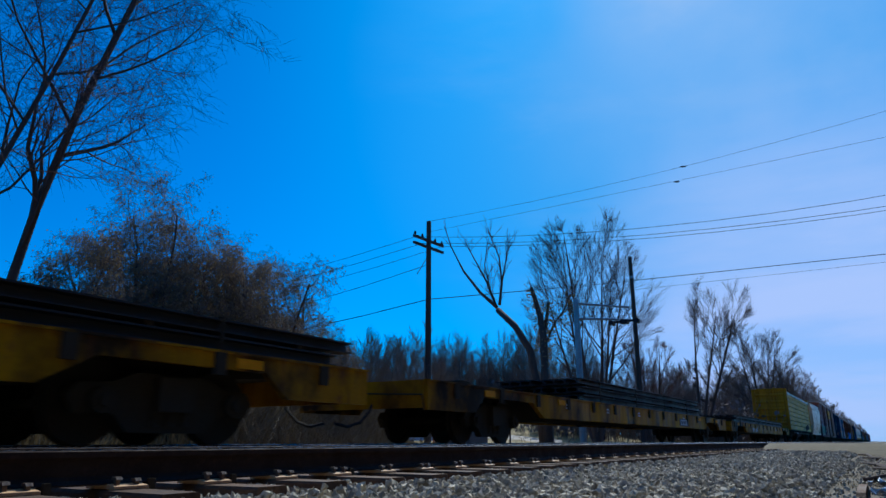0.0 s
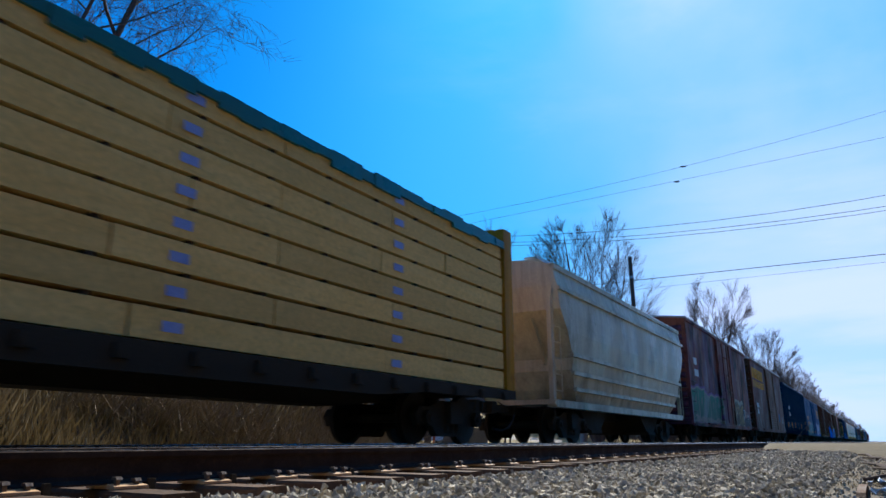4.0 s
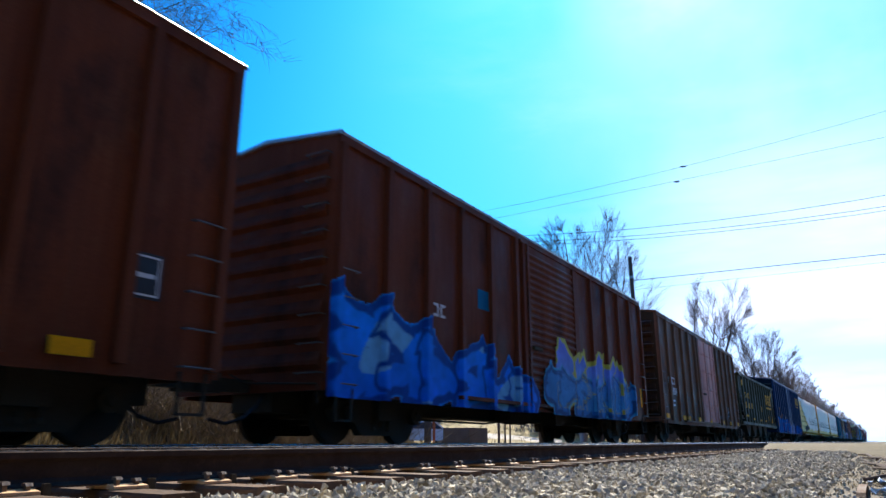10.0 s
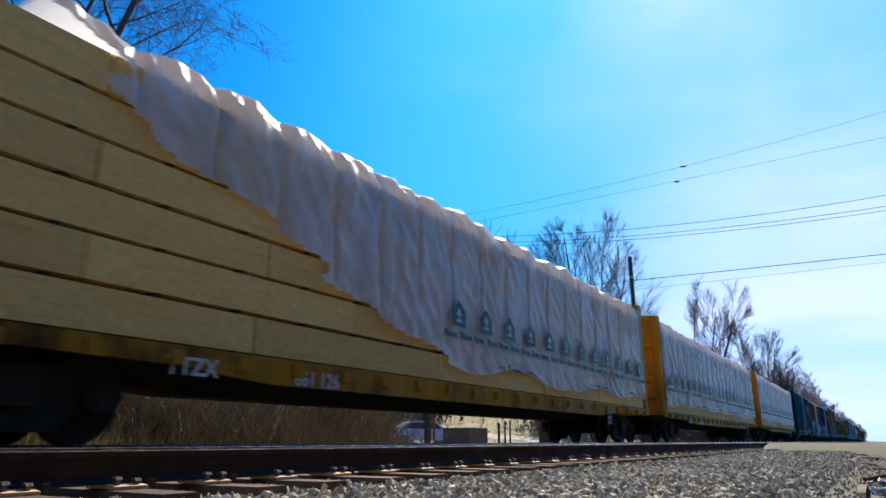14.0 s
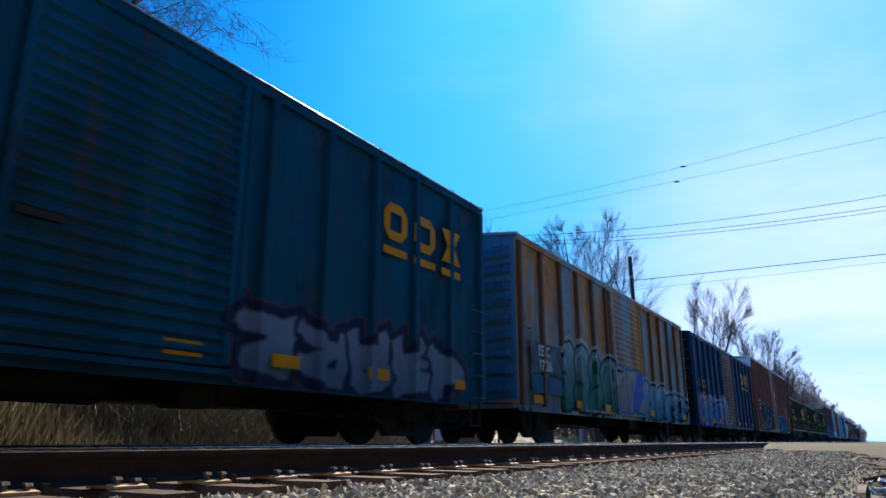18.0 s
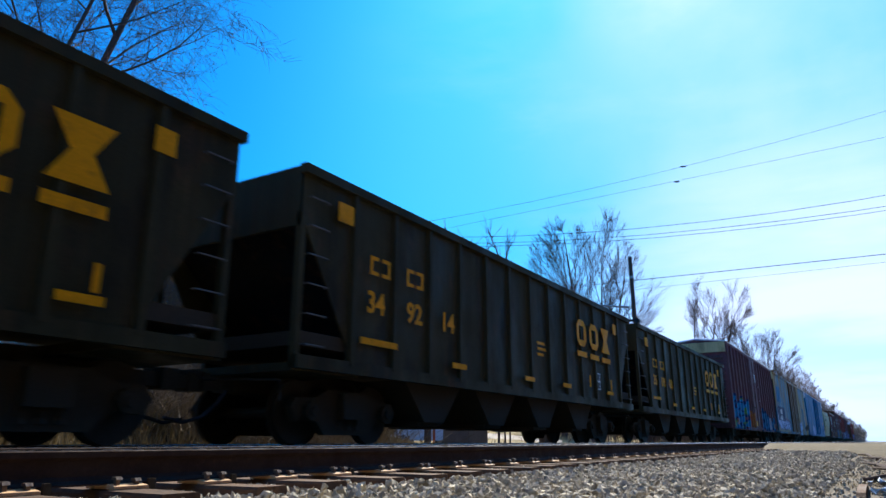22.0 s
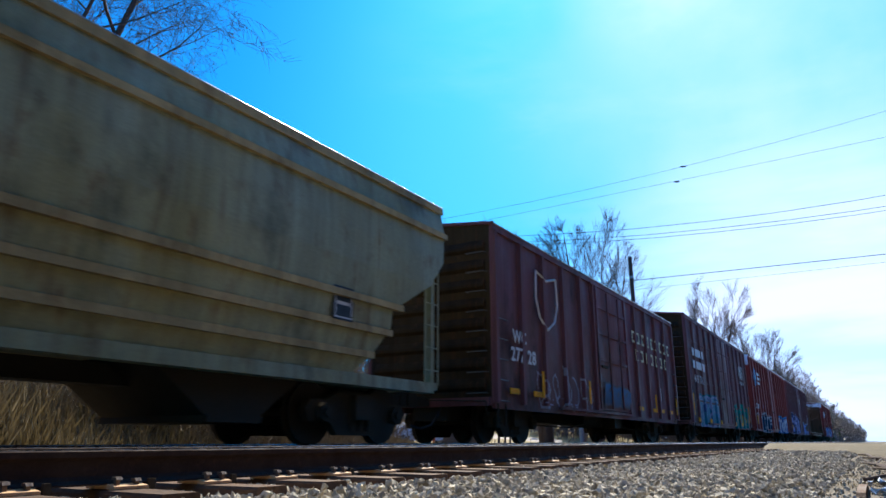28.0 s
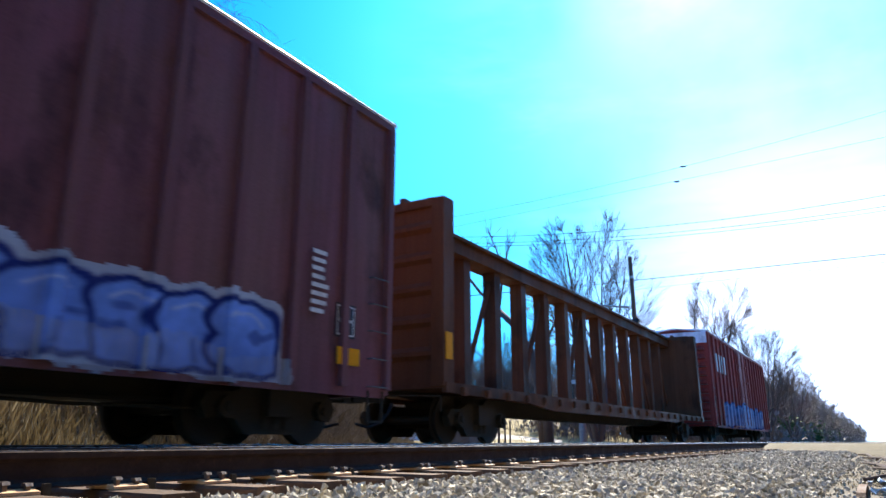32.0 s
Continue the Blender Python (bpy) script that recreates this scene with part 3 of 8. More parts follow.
def running_gear(car, length, inset=1.9):
    add_truck(car, inset)
    add_truck(car, length - inset)
    for end, turn in ((0, 0), (length, 180)):
        u = part("uncoupling_lever", LEVER, None, car)
        u.matrix_basis = pose(end, 0, 0, rz=turn)
        c = part("coupler", COUPLER, None, car)
        c.matrix_basis = pose(end, 0, 0, rz=turn)
        h = part("brake_hose", HOSE, None, car, "black rubber brake hose")
        h.matrix_basis = pose(end, 0, 0, rz=turn)


def new_car(name, label, front, category="boxcar"):
    car = thing(name, label, category, (front, TRAIN_Y, 0), group="cars of the freight train")
    CARS.append((car, front))
    return car


def lettering(car, words, x, z, size, material, y=None, name="lettering", spread=1.0):
    cu = bpy.data.curves.new("lettering", "FONT")
    cu.body, cu.size, cu.extrude, cu.resolution_u, cu.space_character, cu.offset = words, size * 1.4, 0.002, 2, spread, size * 0.035
    tmp = bpy.data.objects.new("lettering", cu)
    me = bpy.data.meshes.new_from_object(tmp)
    bpy.data.objects.remove(tmp)
    # every character is a piece of its own
    root = list(range(len(me.vertices)))

    def find(k):
        while root[k] != k:
            root[k] = root[root[k]]
            k = root[k]
        return k
    for e in me.edges:
        root[find(e.vertices[0])] = find(e.vertices[1])
    glyphs = {}
    for f in me.polygons:
        glyphs.setdefault(find(f.vertices[0]), []).append(list(f.vertices))
    for faces in glyphs.values():
        used = sorted({v for f in faces for v in f})
        place = {v: k for k, v in enumerate(used)}
        glyph = bpy.data.meshes.new(name)
        glyph.from_pydata([tuple(me.vertices[v].co) for v in used], [], [[place[v] for v in f] for f in faces])
        glyph.materials.append(material)
        ob = new(name, glyph)
        ob.parent = car
        ob.matrix_basis = pose(x, (-HALF if y is None else y) - 0.012, z, rx=90)
    bpy.data.meshes.remove(me)


def patch(car, x0, x1, z0, z1, material, name="stencil", y=None, label=""):
    y = -HALF if y is None else y
    return part(name, Geo().box(x0, x1, y - 0.012, y + 0.004, z0, z1), material, car, label)


def block_sign(car, x, z, w, h, material, count=3, step=None, y=None, under=True):
    """A big company sign as plain blocks with bars beneath."""
    step = step or w * 1.45
    y = (-HALF if y is None else y) - 0.012
    for i in range(count):
        g, a = Geo(), x + i * step
        t = w * 0.3
        if i % 3 < 2:
            # an upright ring with cut corners
            c, ring, hole = w * 0.25, [], []
            for k, lot in ((0, ring), (t * 0.8, hole)):
                lot += [(a + c, z + k), (a + w - c, z + k), (a + w - k, z + c), (a + w - k, z + h - c), (a + w - c, z + h - k), (a + c, z + h - k), (a + k, z + h - c), (a + k, z + c)]
            n = len(g.v)
            for yy in (y, y + 0.008):
                g.v += [(p, yy, q) for p, q in ring + hole]
            for k in range(8):
                j = (k + 1) % 8
                g.f += [(n + k, n + j, n + 8 + j, n + 8 + k), (n + 16 + j, n + 16 + k, n + 24 + k, n + 24 + j), (n + 16 + k, n + 16 + j, n + j, n + k)]
        else:
            g.prism([(a, z), (a + w, z), (a + w * 0.68, z + h * 0.5), (a + w, z + h), (a, z + h), (a + w * 0.32, z + h * 0.5)], "y", y, y + 0.008)
        part("company_sign", g, material, car, "plain block sign")
        if under:
            part("sign_bar", Geo().box(a, a + w, y, y + 0.008, z - h * 0.4, z - h * 0.2), material, car)


def rows_of_bars(car, x, z, w, rows, gap, h, material, y=None, count=0):
    """Small stencilled data that is too small to read."""
    g = Geo()
    y = (-HALF if y is None else y) - 0.012
    rng = random.Random(int(x * 100) + rows)
    if rows == 1:
        # one row of separate plain marks
        count = count or max(int(round(w / (h * 1.05))), 2)
        step = w / count
        for i in range(count):
            a, b, t = x + i * step, x + i * step + min(step * 0.72, h * 0.7), h * 0.2
            mark = Geo()
            if i % 2:
                mark.prism([(b, z), (b, z + h), (a, z + h), (a, z + h - t), (b - t, z + h - t), (b - t, z + t), (a, z + t), (a, z)], "y", y, y + 0.006)
            else:
                mark.prism([(a, z), (b, z), (b, z + t), (a + t, z + t), (a + t, z + h - t), (b, z + h - t), (b, z + h), (a, z + h)], "y", y, y + 0.006)
            part("stencil_mark", mark, material, car)
        return None
    for i in range(rows):
        g.box(x, x + w * rng.uniform(0.6, 1), y, y + 0.006, z - i * gap, z - i * gap + h)
    return tagged(part("stencil_lines", g, material, car), kind="stuff")


def tag_frame(car, x, z, w=0.45, h=0.5):
    """The framed data panel low on a car's side."""
    part("data_panel", Geo().box(x, x + w, -HALF - 0.012, -HALF + 0.004, z, z + h), M["black"], car, "black consolidated stencil panel")
    g, y = Geo(), -HALF - 0.016
    g.box(x + 0.03, x + w - 0.03, y, y + 0.003, z + h - 0.05, z + h - 0.03).box(x + 0.03, x + w - 0.03, y, y + 0.003, z + 0.03, z + 0.05)
    g.box(x + 0.03, x + 0.05, y, y + 0.003, z + 0.05, z + h - 0.05).box(x + w - 0.05, x + w - 0.03, y, y + 0.003, z + 0.05, z + h - 0.05).box(x + 0.08, x + w - 0.08, y, y + 0.003, z + h * 0.45, z + h * 0.55)
    part("panel_lines", g, M["white"], car)


def spray_piece(car, x0, x1, z0, z1, fill, shade, edge, halo=None, letters=5, seed=1, depth=None, style="bubble", base=-HALF, slope=0.0, cell=0.028, accent=None, edge_width=0.075, cut=0.5):
    """A sprayed piece of overlapping abstract forms without any writing. It follows the ribs of the side: depth(x) says how far the side stands proud at x.
    bubble: fat rounded humps; slab: slanted angular blocks; belt: an uneven band of colour; scrawl: loose loops of thin line."""
    rng = random.Random(seed)
    w, h = x1 - x0, z1 - z0
    step = w / letters
    nx, nz = max(int((w + 0.3) / cell), 4), max(int((h + 0.24) / cell), 4)
    X, Z = np.meshgrid(np.linspace(x0 - 0.15, x1 + 0.15, nx), np.linspace(z0 - 0.04, z1 + 0.2, nz), indexing="ij")
    X2 = X + 0.03 * np.sin(Z * 6.3 + seed) + 0.015 * np.sin(Z * 17 + X * 5)
    Z2 = Z + 0.035 * np.sin(X * 4.1 + 2 * seed) + 0.015 * np.sin(X * 15 + seed)

    def oval(cx, cz, rx, rz):
        return (np.hypot((X2 - cx) / rx, (Z2 - cz) / rz) - 1) * min(rx, rz)

    def line(ax, az, bx, bz, r):
        dx, dz = bx - ax, bz - az
        t = np.clip(((X2 - ax) * dx + (Z2 - az) * dz) / (dx * dx + dz * dz + 1e-9), 0, 1)
        return np.hypot(X2 - ax - t * dx, Z2 - az - t * dz) - r

    def polygon(pts):
        """Distance-like value of a convex outline given anticlockwise."""
        D = np.full(X.shape, -9.0)
        for (ax, az), (bx, bz) in zip(pts, pts[1:] + pts[:1]):
            n = math.hypot(bx - ax, bz - az)
            D = np.maximum(D, ((bz - az) * (X2 - ax) - (bx - ax) * (Z2 - az)) / n)
        return D
    col = np.zeros(X.shape + (3,))
    keep = np.zeros(X.shape, bool)
    grain = 0.5 + 0.5 * np.sin(X * 2.9 + seed) * np.sin(Z * 4.3 + X * 1.7 + seed)

    def lay(D, colour, soft=0.03):
        nonlocal col, keep
        k = np.clip(0.5 - D / soft, 0, 1)[..., None]
        col = np.where(keep[..., None], col * (1 - k) + colour * k, np.broadcast_to(colour, col.shape))
        keep |= D < 0.0
    up = np.clip((Z - z0) / h, 0, 1)[..., None]
    body = np.array(shade) * (1 - up) + np.array(fill) * up
    body = body * (0.82 + 0.36 * grain[..., None])
    if accent is not None:
        patchy = (np.sin(X * 1.7 + 3 * seed) + np.sin(Z * 3.1 - X * 2.3 + seed)) > 0.9
        body = np.where(patchy[..., None], np.array(accent), body)
    ink = np.array(edge)
    units = []
    for i in range(letters):
        cx = x0 + step * (i + 0.5)
        rise = slope * (cx - x0)
        top = z1 - h * rng.uniform(0.0, 0.2) - rise
        low = z0 + h * rng.uniform(0.0, 0.08)
        hh = top - low
        if style == "bubble":
            r = step * rng.uniform(0.5, 0.64)
            D = np.minimum(oval(cx + rng.uniform(-0.1, 0.1) * step, top - hh * 0.34, r, hh * 0.34), polygon([(cx - r * 0.85, low), (cx + r * 0.8, low), (cx + r * 0.92, top - hh * 0.35), (cx - r * 0.92, top - hh * 0.35)]))
            if rng.random() < 0.5:
                D = np.minimum(D, oval(cx + r * rng.choice((-0.6, 0.6)), low + hh * 0.22, r * 0.62, hh * 0.24))
            holes = []
            if rng.random() < 0.7:
                holes.append(oval(cx + rng.uniform(-0.35, 0.35) * r, top - hh * rng.uniform(0.24, 0.5), r * rng.uniform(0.14, 0.34), hh * rng.uniform(0.05, 0.14)))
            if rng.random() < 0.6:
                holes.append(line(cx + rng.uniform(-0.4, 0.4) * r, low - 0.1, cx + rng.uniform(-0.25, 0.25) * r, low + hh * rng.uniform(0.12, 0.4), step * 0.05))
            q = rng.choice((-1, 1))
            holes.append(line(cx + q * r, low + hh * rng.uniform(0.3, 0.6), cx + q * r * rng.uniform(0.0, 0.4), low + hh * rng.uniform(0.3, 0.55), step * rng.uniform(0.03, 0.07)))
        elif style == "slab":
            lean = rng.uniform(-0.22, 0.22) * step
            a, b = step * rng.uniform(0.5, 0.64), step * rng.uniform(0.5, 0.64)
            D = polygon([(cx - a * 0.8, low), (cx + a * 0.7, low + hh * rng.uniform(0, 0.08)), (cx + b + lean, top - hh * rng.uniform(0, 0.14)), (cx - b * 0.9 + lean, top - hh * rng.uniform(0, 0.1))])
            q = rng.choice((-1, 1))
            D = np.minimum(D, polygon([(cx + q * a * 0.2 - 0.3 * step, low + hh * 0.3), (cx + q * a + 0.2 * step, low + hh * 0.34), (cx + q * a + 0.2 * step, low + hh * 0.58), (cx + q * a * 0.2 - 0.3 * step, low + hh * 0.62)]))
            holes = [polygon([(cx - 0.1 * step, low + hh * 0.5), (cx + 0.14 * step, low + hh * 0.54), (cx + 0.2 * step + lean * 0.5, top - hh * 0.2), (cx + lean * 0.5, top - hh * 0.26)])]
            holes.append(polygon([(cx + q * 0.12 * step - 0.07 * step, low - 0.1), (cx + q * 0.12 * step + 0.09 * step, low - 0.1), (cx + q * 0.12 * step + 0.02 * step, low + hh * rng.uniform(0.2, 0.4)), (cx + q * 0.12 * step - 0.01 * step, low + hh * 0.2)]))
        elif style == "wild":
            fat = min(step * 0.2, hh * 0.17)
            n = rng.choice((3, 4))
            side = rng.choice((-1, 1))
            pts = []
            for k in range(n + 1):
                pts.append((cx + side * step * rng.uniform(0.2, 0.48), low + fat * 0.6 + (hh - fat * 1.3) * k / n + rng.uniform(-0.08, 0.08) * hh))
                if rng.random() < 0.8:
                    side = -side
            D = np.full(X.shape, 9.0)
            for p, q in zip(pts, pts[1:]):
                D = np.minimum(D, line(p[0], p[1], q[0], q[1], fat * rng.uniform(0.75, 1.15)))
            q = rng.choice((-1, 1))
            D = np.minimum(D, polygon([(cx + q * step * 0.3 - fat, low), (cx + q * step * 0.3 + fat, low), (cx + q * step * 0.42 + fat, top), (cx + q * step * 0.42 - fat * 0.7, top - 0.1 * hh)]))
            tx, tz = pts[-1]
            D = np.minimum(D, polygon([(tx - fat * 1.5, tz - fat * 0.4), (tx + fat * 1.6, tz - fat * 0.2), (tx + rng.uniform(-1, 1) * fat, tz + fat * 1.3)]))
            holes = []
        elif style == "belt":
            D = polygon([(cx - step * 0.56, z0), (cx + step * 0.56, z0), (cx + step * 0.56, top), (cx - step * 0.56, top - h * rng.uniform(-0.1, 0.1))])
            if rng.random() < 0.6:
                D = np.minimum(D, oval(cx, top, step * 0.4, h * 0.16))
            holes = [oval(cx + rng.uniform(-0.3, 0.3) * step, low + hh * rng.uniform(0.35, 0.7), step * rng.uniform(0.08, 0.2), hh * rng.uniform(0.06, 0.16))]
        else:
            D = np.full(X.shape, 9.0)
            p = (cx - step * 0.35, low + hh * rng.uniform(0.1, 0.4))
            ang = rng.uniform(0.4, 1.4)
            for _ in range(12):
                q = (min(max(p[0] + 0.28 * step * math.cos(ang), cx - step * 0.5), cx + step * 0.6), min(max(p[1] + 0.24 * hh * math.sin(ang), low), top))
                D = np.minimum(D, line(p[0], p[1], q[0], q[1], edge_width * 0.6))
                p, ang = q, ang + rng.uniform(0.2, 1.15)
            holes = []
        units.append((D, holes))
    if style == "scrawl":
        for D, _ in units:
            lay(D, ink * (0.85 + 0.3 * grain[..., None]))
    else:
        if halo is not None:
            for D, _ in units:
                lay(D - edge_width * 2.2 - 0.03 * grain, np.array(halo) * (0.85 + 0.3 * grain[..., None]), 0.05)
        if style == "wild":
            for D, _ in units:
                lay(D - step * 0.13, ink)
        order = list(range(letters))
        for i in order:
            D, holes = units[i]
            line_here = 0.0 if style == "belt" else edge_width
            lay(D - line_here, ink)
            lay(D, body)
            for q in holes:
                lay(np.maximum(q, D + 0.02), ink * cut + np.array(shade) * (1 - cut))
            if style == "bubble":
                gleam = np.maximum(np.abs(D + 0.11) - 0.014, np.abs(Z2 - z1 + h * 0.24) - h * 0.1)
                lay(gleam, np.array(fill) * 0.5 + 0.33)
    Y = np.full(X.shape, base - 0.008)
    if depth is not None:
        Y -= np.vectorize(depth)(X)
    verts = np.stack([X, Y, Z], -1).reshape(-1, 3)
    cellok = keep[:-1, :-1] & keep[1:, :-1] & keep[1:, 1:] & keep[:-1, 1:]
    ii, jj = np.nonzero(cellok)
    a = ii * nz + jj
    faces = np.stack([a, a + nz, a + nz + 1, a + 1], -1)
    used, inv = np.unique(faces, return_inverse=True)
    me = bpy.data.meshes.new("spray_piece")
    me.from_pydata(verts[used].tolist(), [], inv.reshape(faces.shape).tolist())
    layer = me.color_attributes.new("paint", "FLOAT_COLOR", "POINT")
    rgba = np.concatenate([np.clip(col, 0, 1).reshape(-1, 3)[used], np.ones((len(used), 1))], 1).astype(np.float32)
    layer.data.foreach_set("color", rgba.ravel())
    me.materials.append(M["spray"])
    ob = new("spray_piece", me)
    ob.parent = car
    ob["label"] = {"bubble": "spray-painted fat rounded forms", "slab": "spray-painted angular overlapping blocks", "wild": "spray-painted jagged interlocking strokes", "belt": "uneven sprayed band of colour", "scrawl": "thin looping sprayed lines"}[style]
    return ob


def bright_edge(car, a, b, y, z, r=0.016):
    """The rounded, worn steel edge along the top of a side, which glints in the sun."""
    for s in (-1, 1):
        part("top_edge", Geo().tube([(a, s * y, z), ((a + b) / 2, s * y, z), (b, s * y, z)], r, 10), M["roof_edge"], car, "worn bright steel edge", smooth=True)


def boxcar(label, front, rear, height, colour, ribs=None, doors=(), sill=0.78, end_colour=None, cap=None, roof="roof", door_colour=None, door_style="plug", ladder=True, name="boxcar", ends="ribs", door_sill=True, rib_gap=None, post_colour=None):
    """A boxcar: two sides with posts, corrugated ends, a panelled roof, doors with their bars, sills, ladders and running gear."""
    L = rear - front
    car = new_car(name, label, front)
    paint = M[colour]
    H = height
    for s in (-1, 1):
        y = s * (HALF - 0.02)
        part("side_wall", Geo().box(0, L, y - 0.02, y + 0.02, sill, H - 0.02), paint, car)
        part("side_sill", Geo().box(0.05, L - 0.05, s * (HALF - 0.03) - 0.03, s * (HALF - 0.03) + 0.03, sill - 0.1, sill + 0.02), paint, car)
        part("top_chord", Geo().box(-0.02, L + 0.02, s * (HALF + 0.02) - 0.035, s * (HALF + 0.02) + 0.035, H - 0.12, H), paint, car)
    # floor, centre sill and brake gear
    part("underframe", Geo().box(0.1, L - 0.1, -HALF + 0.05, HALF - 0.05, sill + 0.1, sill + 0.22).box(0.3, L - 0.3, -0.3, 0.3, 0.52, sill + 0.1).box(3.6, L - 3.6, 1.0, 1.3, 0.56, sill + 0.1).box(0.05, 1.0, -0.42, 0.42, 0.46, sill + 0.1).box(L - 1.0, L - 0.05, -0.42, 0.42, 0.46, sill + 0.1).box(L * 0.3, L * 0.3 + 0.2, -1.3, 1.3, 0.72, 0.95).box(L * 0.7, L * 0.7 + 0.2, -1.3, 1.3, 0.72, 0.95), M["steel_dark"], car)
    part("air_reservoir", Geo().tube([(L * 0.44, -0.75, 0.62), (L * 0.44 + 1.1, -0.75, 0.62)], 0.2, 12), M["steel_dark"], car)
    part("brake_rod", Geo().tube([(2.6, -0.5, 0.55), (L * 0.5, -0.6, 0.5), (L - 2.6, -0.5, 0.55)], 0.025, 6), M["steel_dark"], car)
    rig = Geo().tube([(2.9, -0.9, 0.42), (L * 0.36, -0.95, 0.4), (L * 0.44, -0.9, 0.5)], 0.022, 6).box(L * 0.56, L * 0.56 + 0.5, -1.25, -0.85, 0.42, sill + 0.1).box(L * 0.56 + 0.6, L * 0.56 + 0.9, -1.2, -0.95, 0.5, sill + 0.1)
    rig.tube([(L * 0.62, -0.9, 0.5), (L * 0.75, -0.95, 0.42), (L - 2.9, -0.9, 0.44)], 0.022, 6)
    part("brake_rigging", rig, M["steel_dark"], car, "grimy brake rods and cylinder")
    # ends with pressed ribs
    # a darker end_colour carries soot and the end's shade in the paint
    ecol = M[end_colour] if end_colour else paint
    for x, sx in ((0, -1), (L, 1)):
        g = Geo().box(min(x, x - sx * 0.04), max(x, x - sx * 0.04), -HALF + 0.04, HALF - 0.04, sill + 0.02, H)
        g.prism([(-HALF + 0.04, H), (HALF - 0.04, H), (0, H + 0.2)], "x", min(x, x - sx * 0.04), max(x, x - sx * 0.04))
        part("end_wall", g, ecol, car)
        if ends == "ribs":
            n = int((H - sill) / 0.42)
            prof = [(0, 0), (sx * 0.07, 0.07), (sx * 0.07, 0.13), (0, 0.26)]
            rib = Geo().prism(prof if sx < 0 else prof[::-1], "y", -HALF + 0.16, HALF - 0.16).mesh("end_rib", ecol)
            for i in range(n):
                part("end_rib", rib, None, car, at=(x, 0, sill + 0.25 + i * (H - sill - 0.4) / n))
        if cap:
            part("end_band", Geo().box(min(x, x + sx * 0.085), max(x, x + sx * 0.085), -HALF, HALF, H - 0.55, H + 0.0), M[cap], car, "pale painted band")
        part("end_sill", Geo().box(min(x, x + sx * 0.1), max(x, x + sx * 0.1), -HALF + 0.05, HALF - 0.05, sill - 0.05, sill + 0.12), paint, car)
    # roof
    g = Geo()
    g.prism([(-HALF - 0.06, H - 0.0), (-HALF - 0.06, H + 0.035), (0, H + 0.22), (HALF + 0.06, H + 0.035), (HALF + 0.06, H), (0, H + 0.18)], "x", -0.06, L + 0.06)
    n = int(L / 1.15)
    for i in range(n + 1):
        x = i * L / n
        g.prism([(-HALF - 0.065, H + 0.03), (-HALF - 0.065, H + 0.065), (0, H + 0.255), (HALF + 0.065, H + 0.065), (HALF + 0.065, H + 0.03), (0, H + 0.21)], "x", x - 0.035, x + 0.035)
    part("roof", g, M[roof], car)
    bright_edge(car, 0, L, HALF + 0.06, H + 0.03)
    # doors
    spans = []
    for d0, d1 in doors:
        spans.append((d0, d1))
        dm = M[door_colour] if door_colour else paint
        for s in (-1, 1):
            ya, yb = sorted((s * HALF, s * (HALF + 0.07)))
            out = s * (HALF + 0.07)
            if door_style == "corrugated":
                k = int((H - sill - 0.4) / 0.16)
                prof = [(s * HALF, H - 0.14), (s * HALF, sill + 0.1), (out, sill + 0.1)]
                for i in range(k):
                    z = sill + 0.2 + i * 0.16
                    prof += [(out, z), (out + s * 0.035, z + 0.04), (out + s * 0.035, z + 0.08), (out, z + 0.12)]
                prof.append((out, H - 0.14))
                g = Geo().prism(prof if s > 0 else prof[::-1], "x", d0, d1)
            else:
                g = Geo().box(d0, d1, ya, yb, sill + 0.1, H - 0.14)
            door = part("door", g, dm, car)
            if door_style != "corrugated":
                ya, yb = sorted((out, out + s * 0.04))
                for i in range(1, 5):
                    z = sill + (H - sill) * i / 5
                    part("door_rib", Geo().box(d0 + 0.13, d1 - 0.13, ya, yb, z - 0.04, z + 0.04), dm, door)
            ya, yb = sorted((out, out + s * 0.05))
            for xx in (d0 + 0.02, d1 - 0.12):
                part("door_edge", Geo().box(xx, xx + 0.1, ya, yb, sill + 0.12, H - 0.16), dm, door)
            if door_style != "corrugated":
                for f in (0.32, 0.68):
                    xx = d0 + (d1 - d0) * f
                    part("lock_bar", Geo().tube([(xx, out + s * 0.07, sill + 0.15), (xx, out + s * 0.07, H - 0.25)], 0.025, 6), dm, door)
            part("door_handle", Geo().box(d0 + 0.15, d0 + 0.6, min(out + s * 0.04, out + s * 0.1), max(out + s * 0.04, out + s * 0.1), sill + 1.25, sill + 1.32), M["steel_dark"], door)
            ya, yb = sorted((s * HALF, s * (HALF + 0.1)))
            part("door_track", Geo().box(max(d0 - (d1 - d0), 0.5), min(d1 + 0.2, L - 0.2), ya, yb, sill + 0.0, sill + 0.07), paint, car)
            part("upper_track", Geo().box(max(d0 - 0.3, 0.3), min(d1 + 0.3, L - 0.3), ya, yb, H - 0.16, H - 0.1), paint, car)
    # posts
    depth = None
    if ribs:
        xs = []
        gap = L / ribs
        for i in range(ribs + 1):
            x = 0.08 + i * (L - 0.16) / ribs
            if not any(a - 0.15 < x < b + 0.15 for a, b in spans):
                xs.append(x)
        for a, b in spans:
            xs += [a - 0.1, b + 0.1]
        pg = Geo()
        pg.prism([(-0.07, 0.0), (-0.062, -0.09), (0.062, -0.09), (0.07, 0.0)], "z", sill + 0.02, H - 0.12)
        mesh = pg.mesh("side_post", M[post_colour] if post_colour else paint)
        for x in xs:
            part("side_post", mesh, None, car, at=(x, -HALF, 0))
            o = part("side_post", mesh, None, car)
            o.matrix_basis = pose(x, HALF, 0, rz=180)
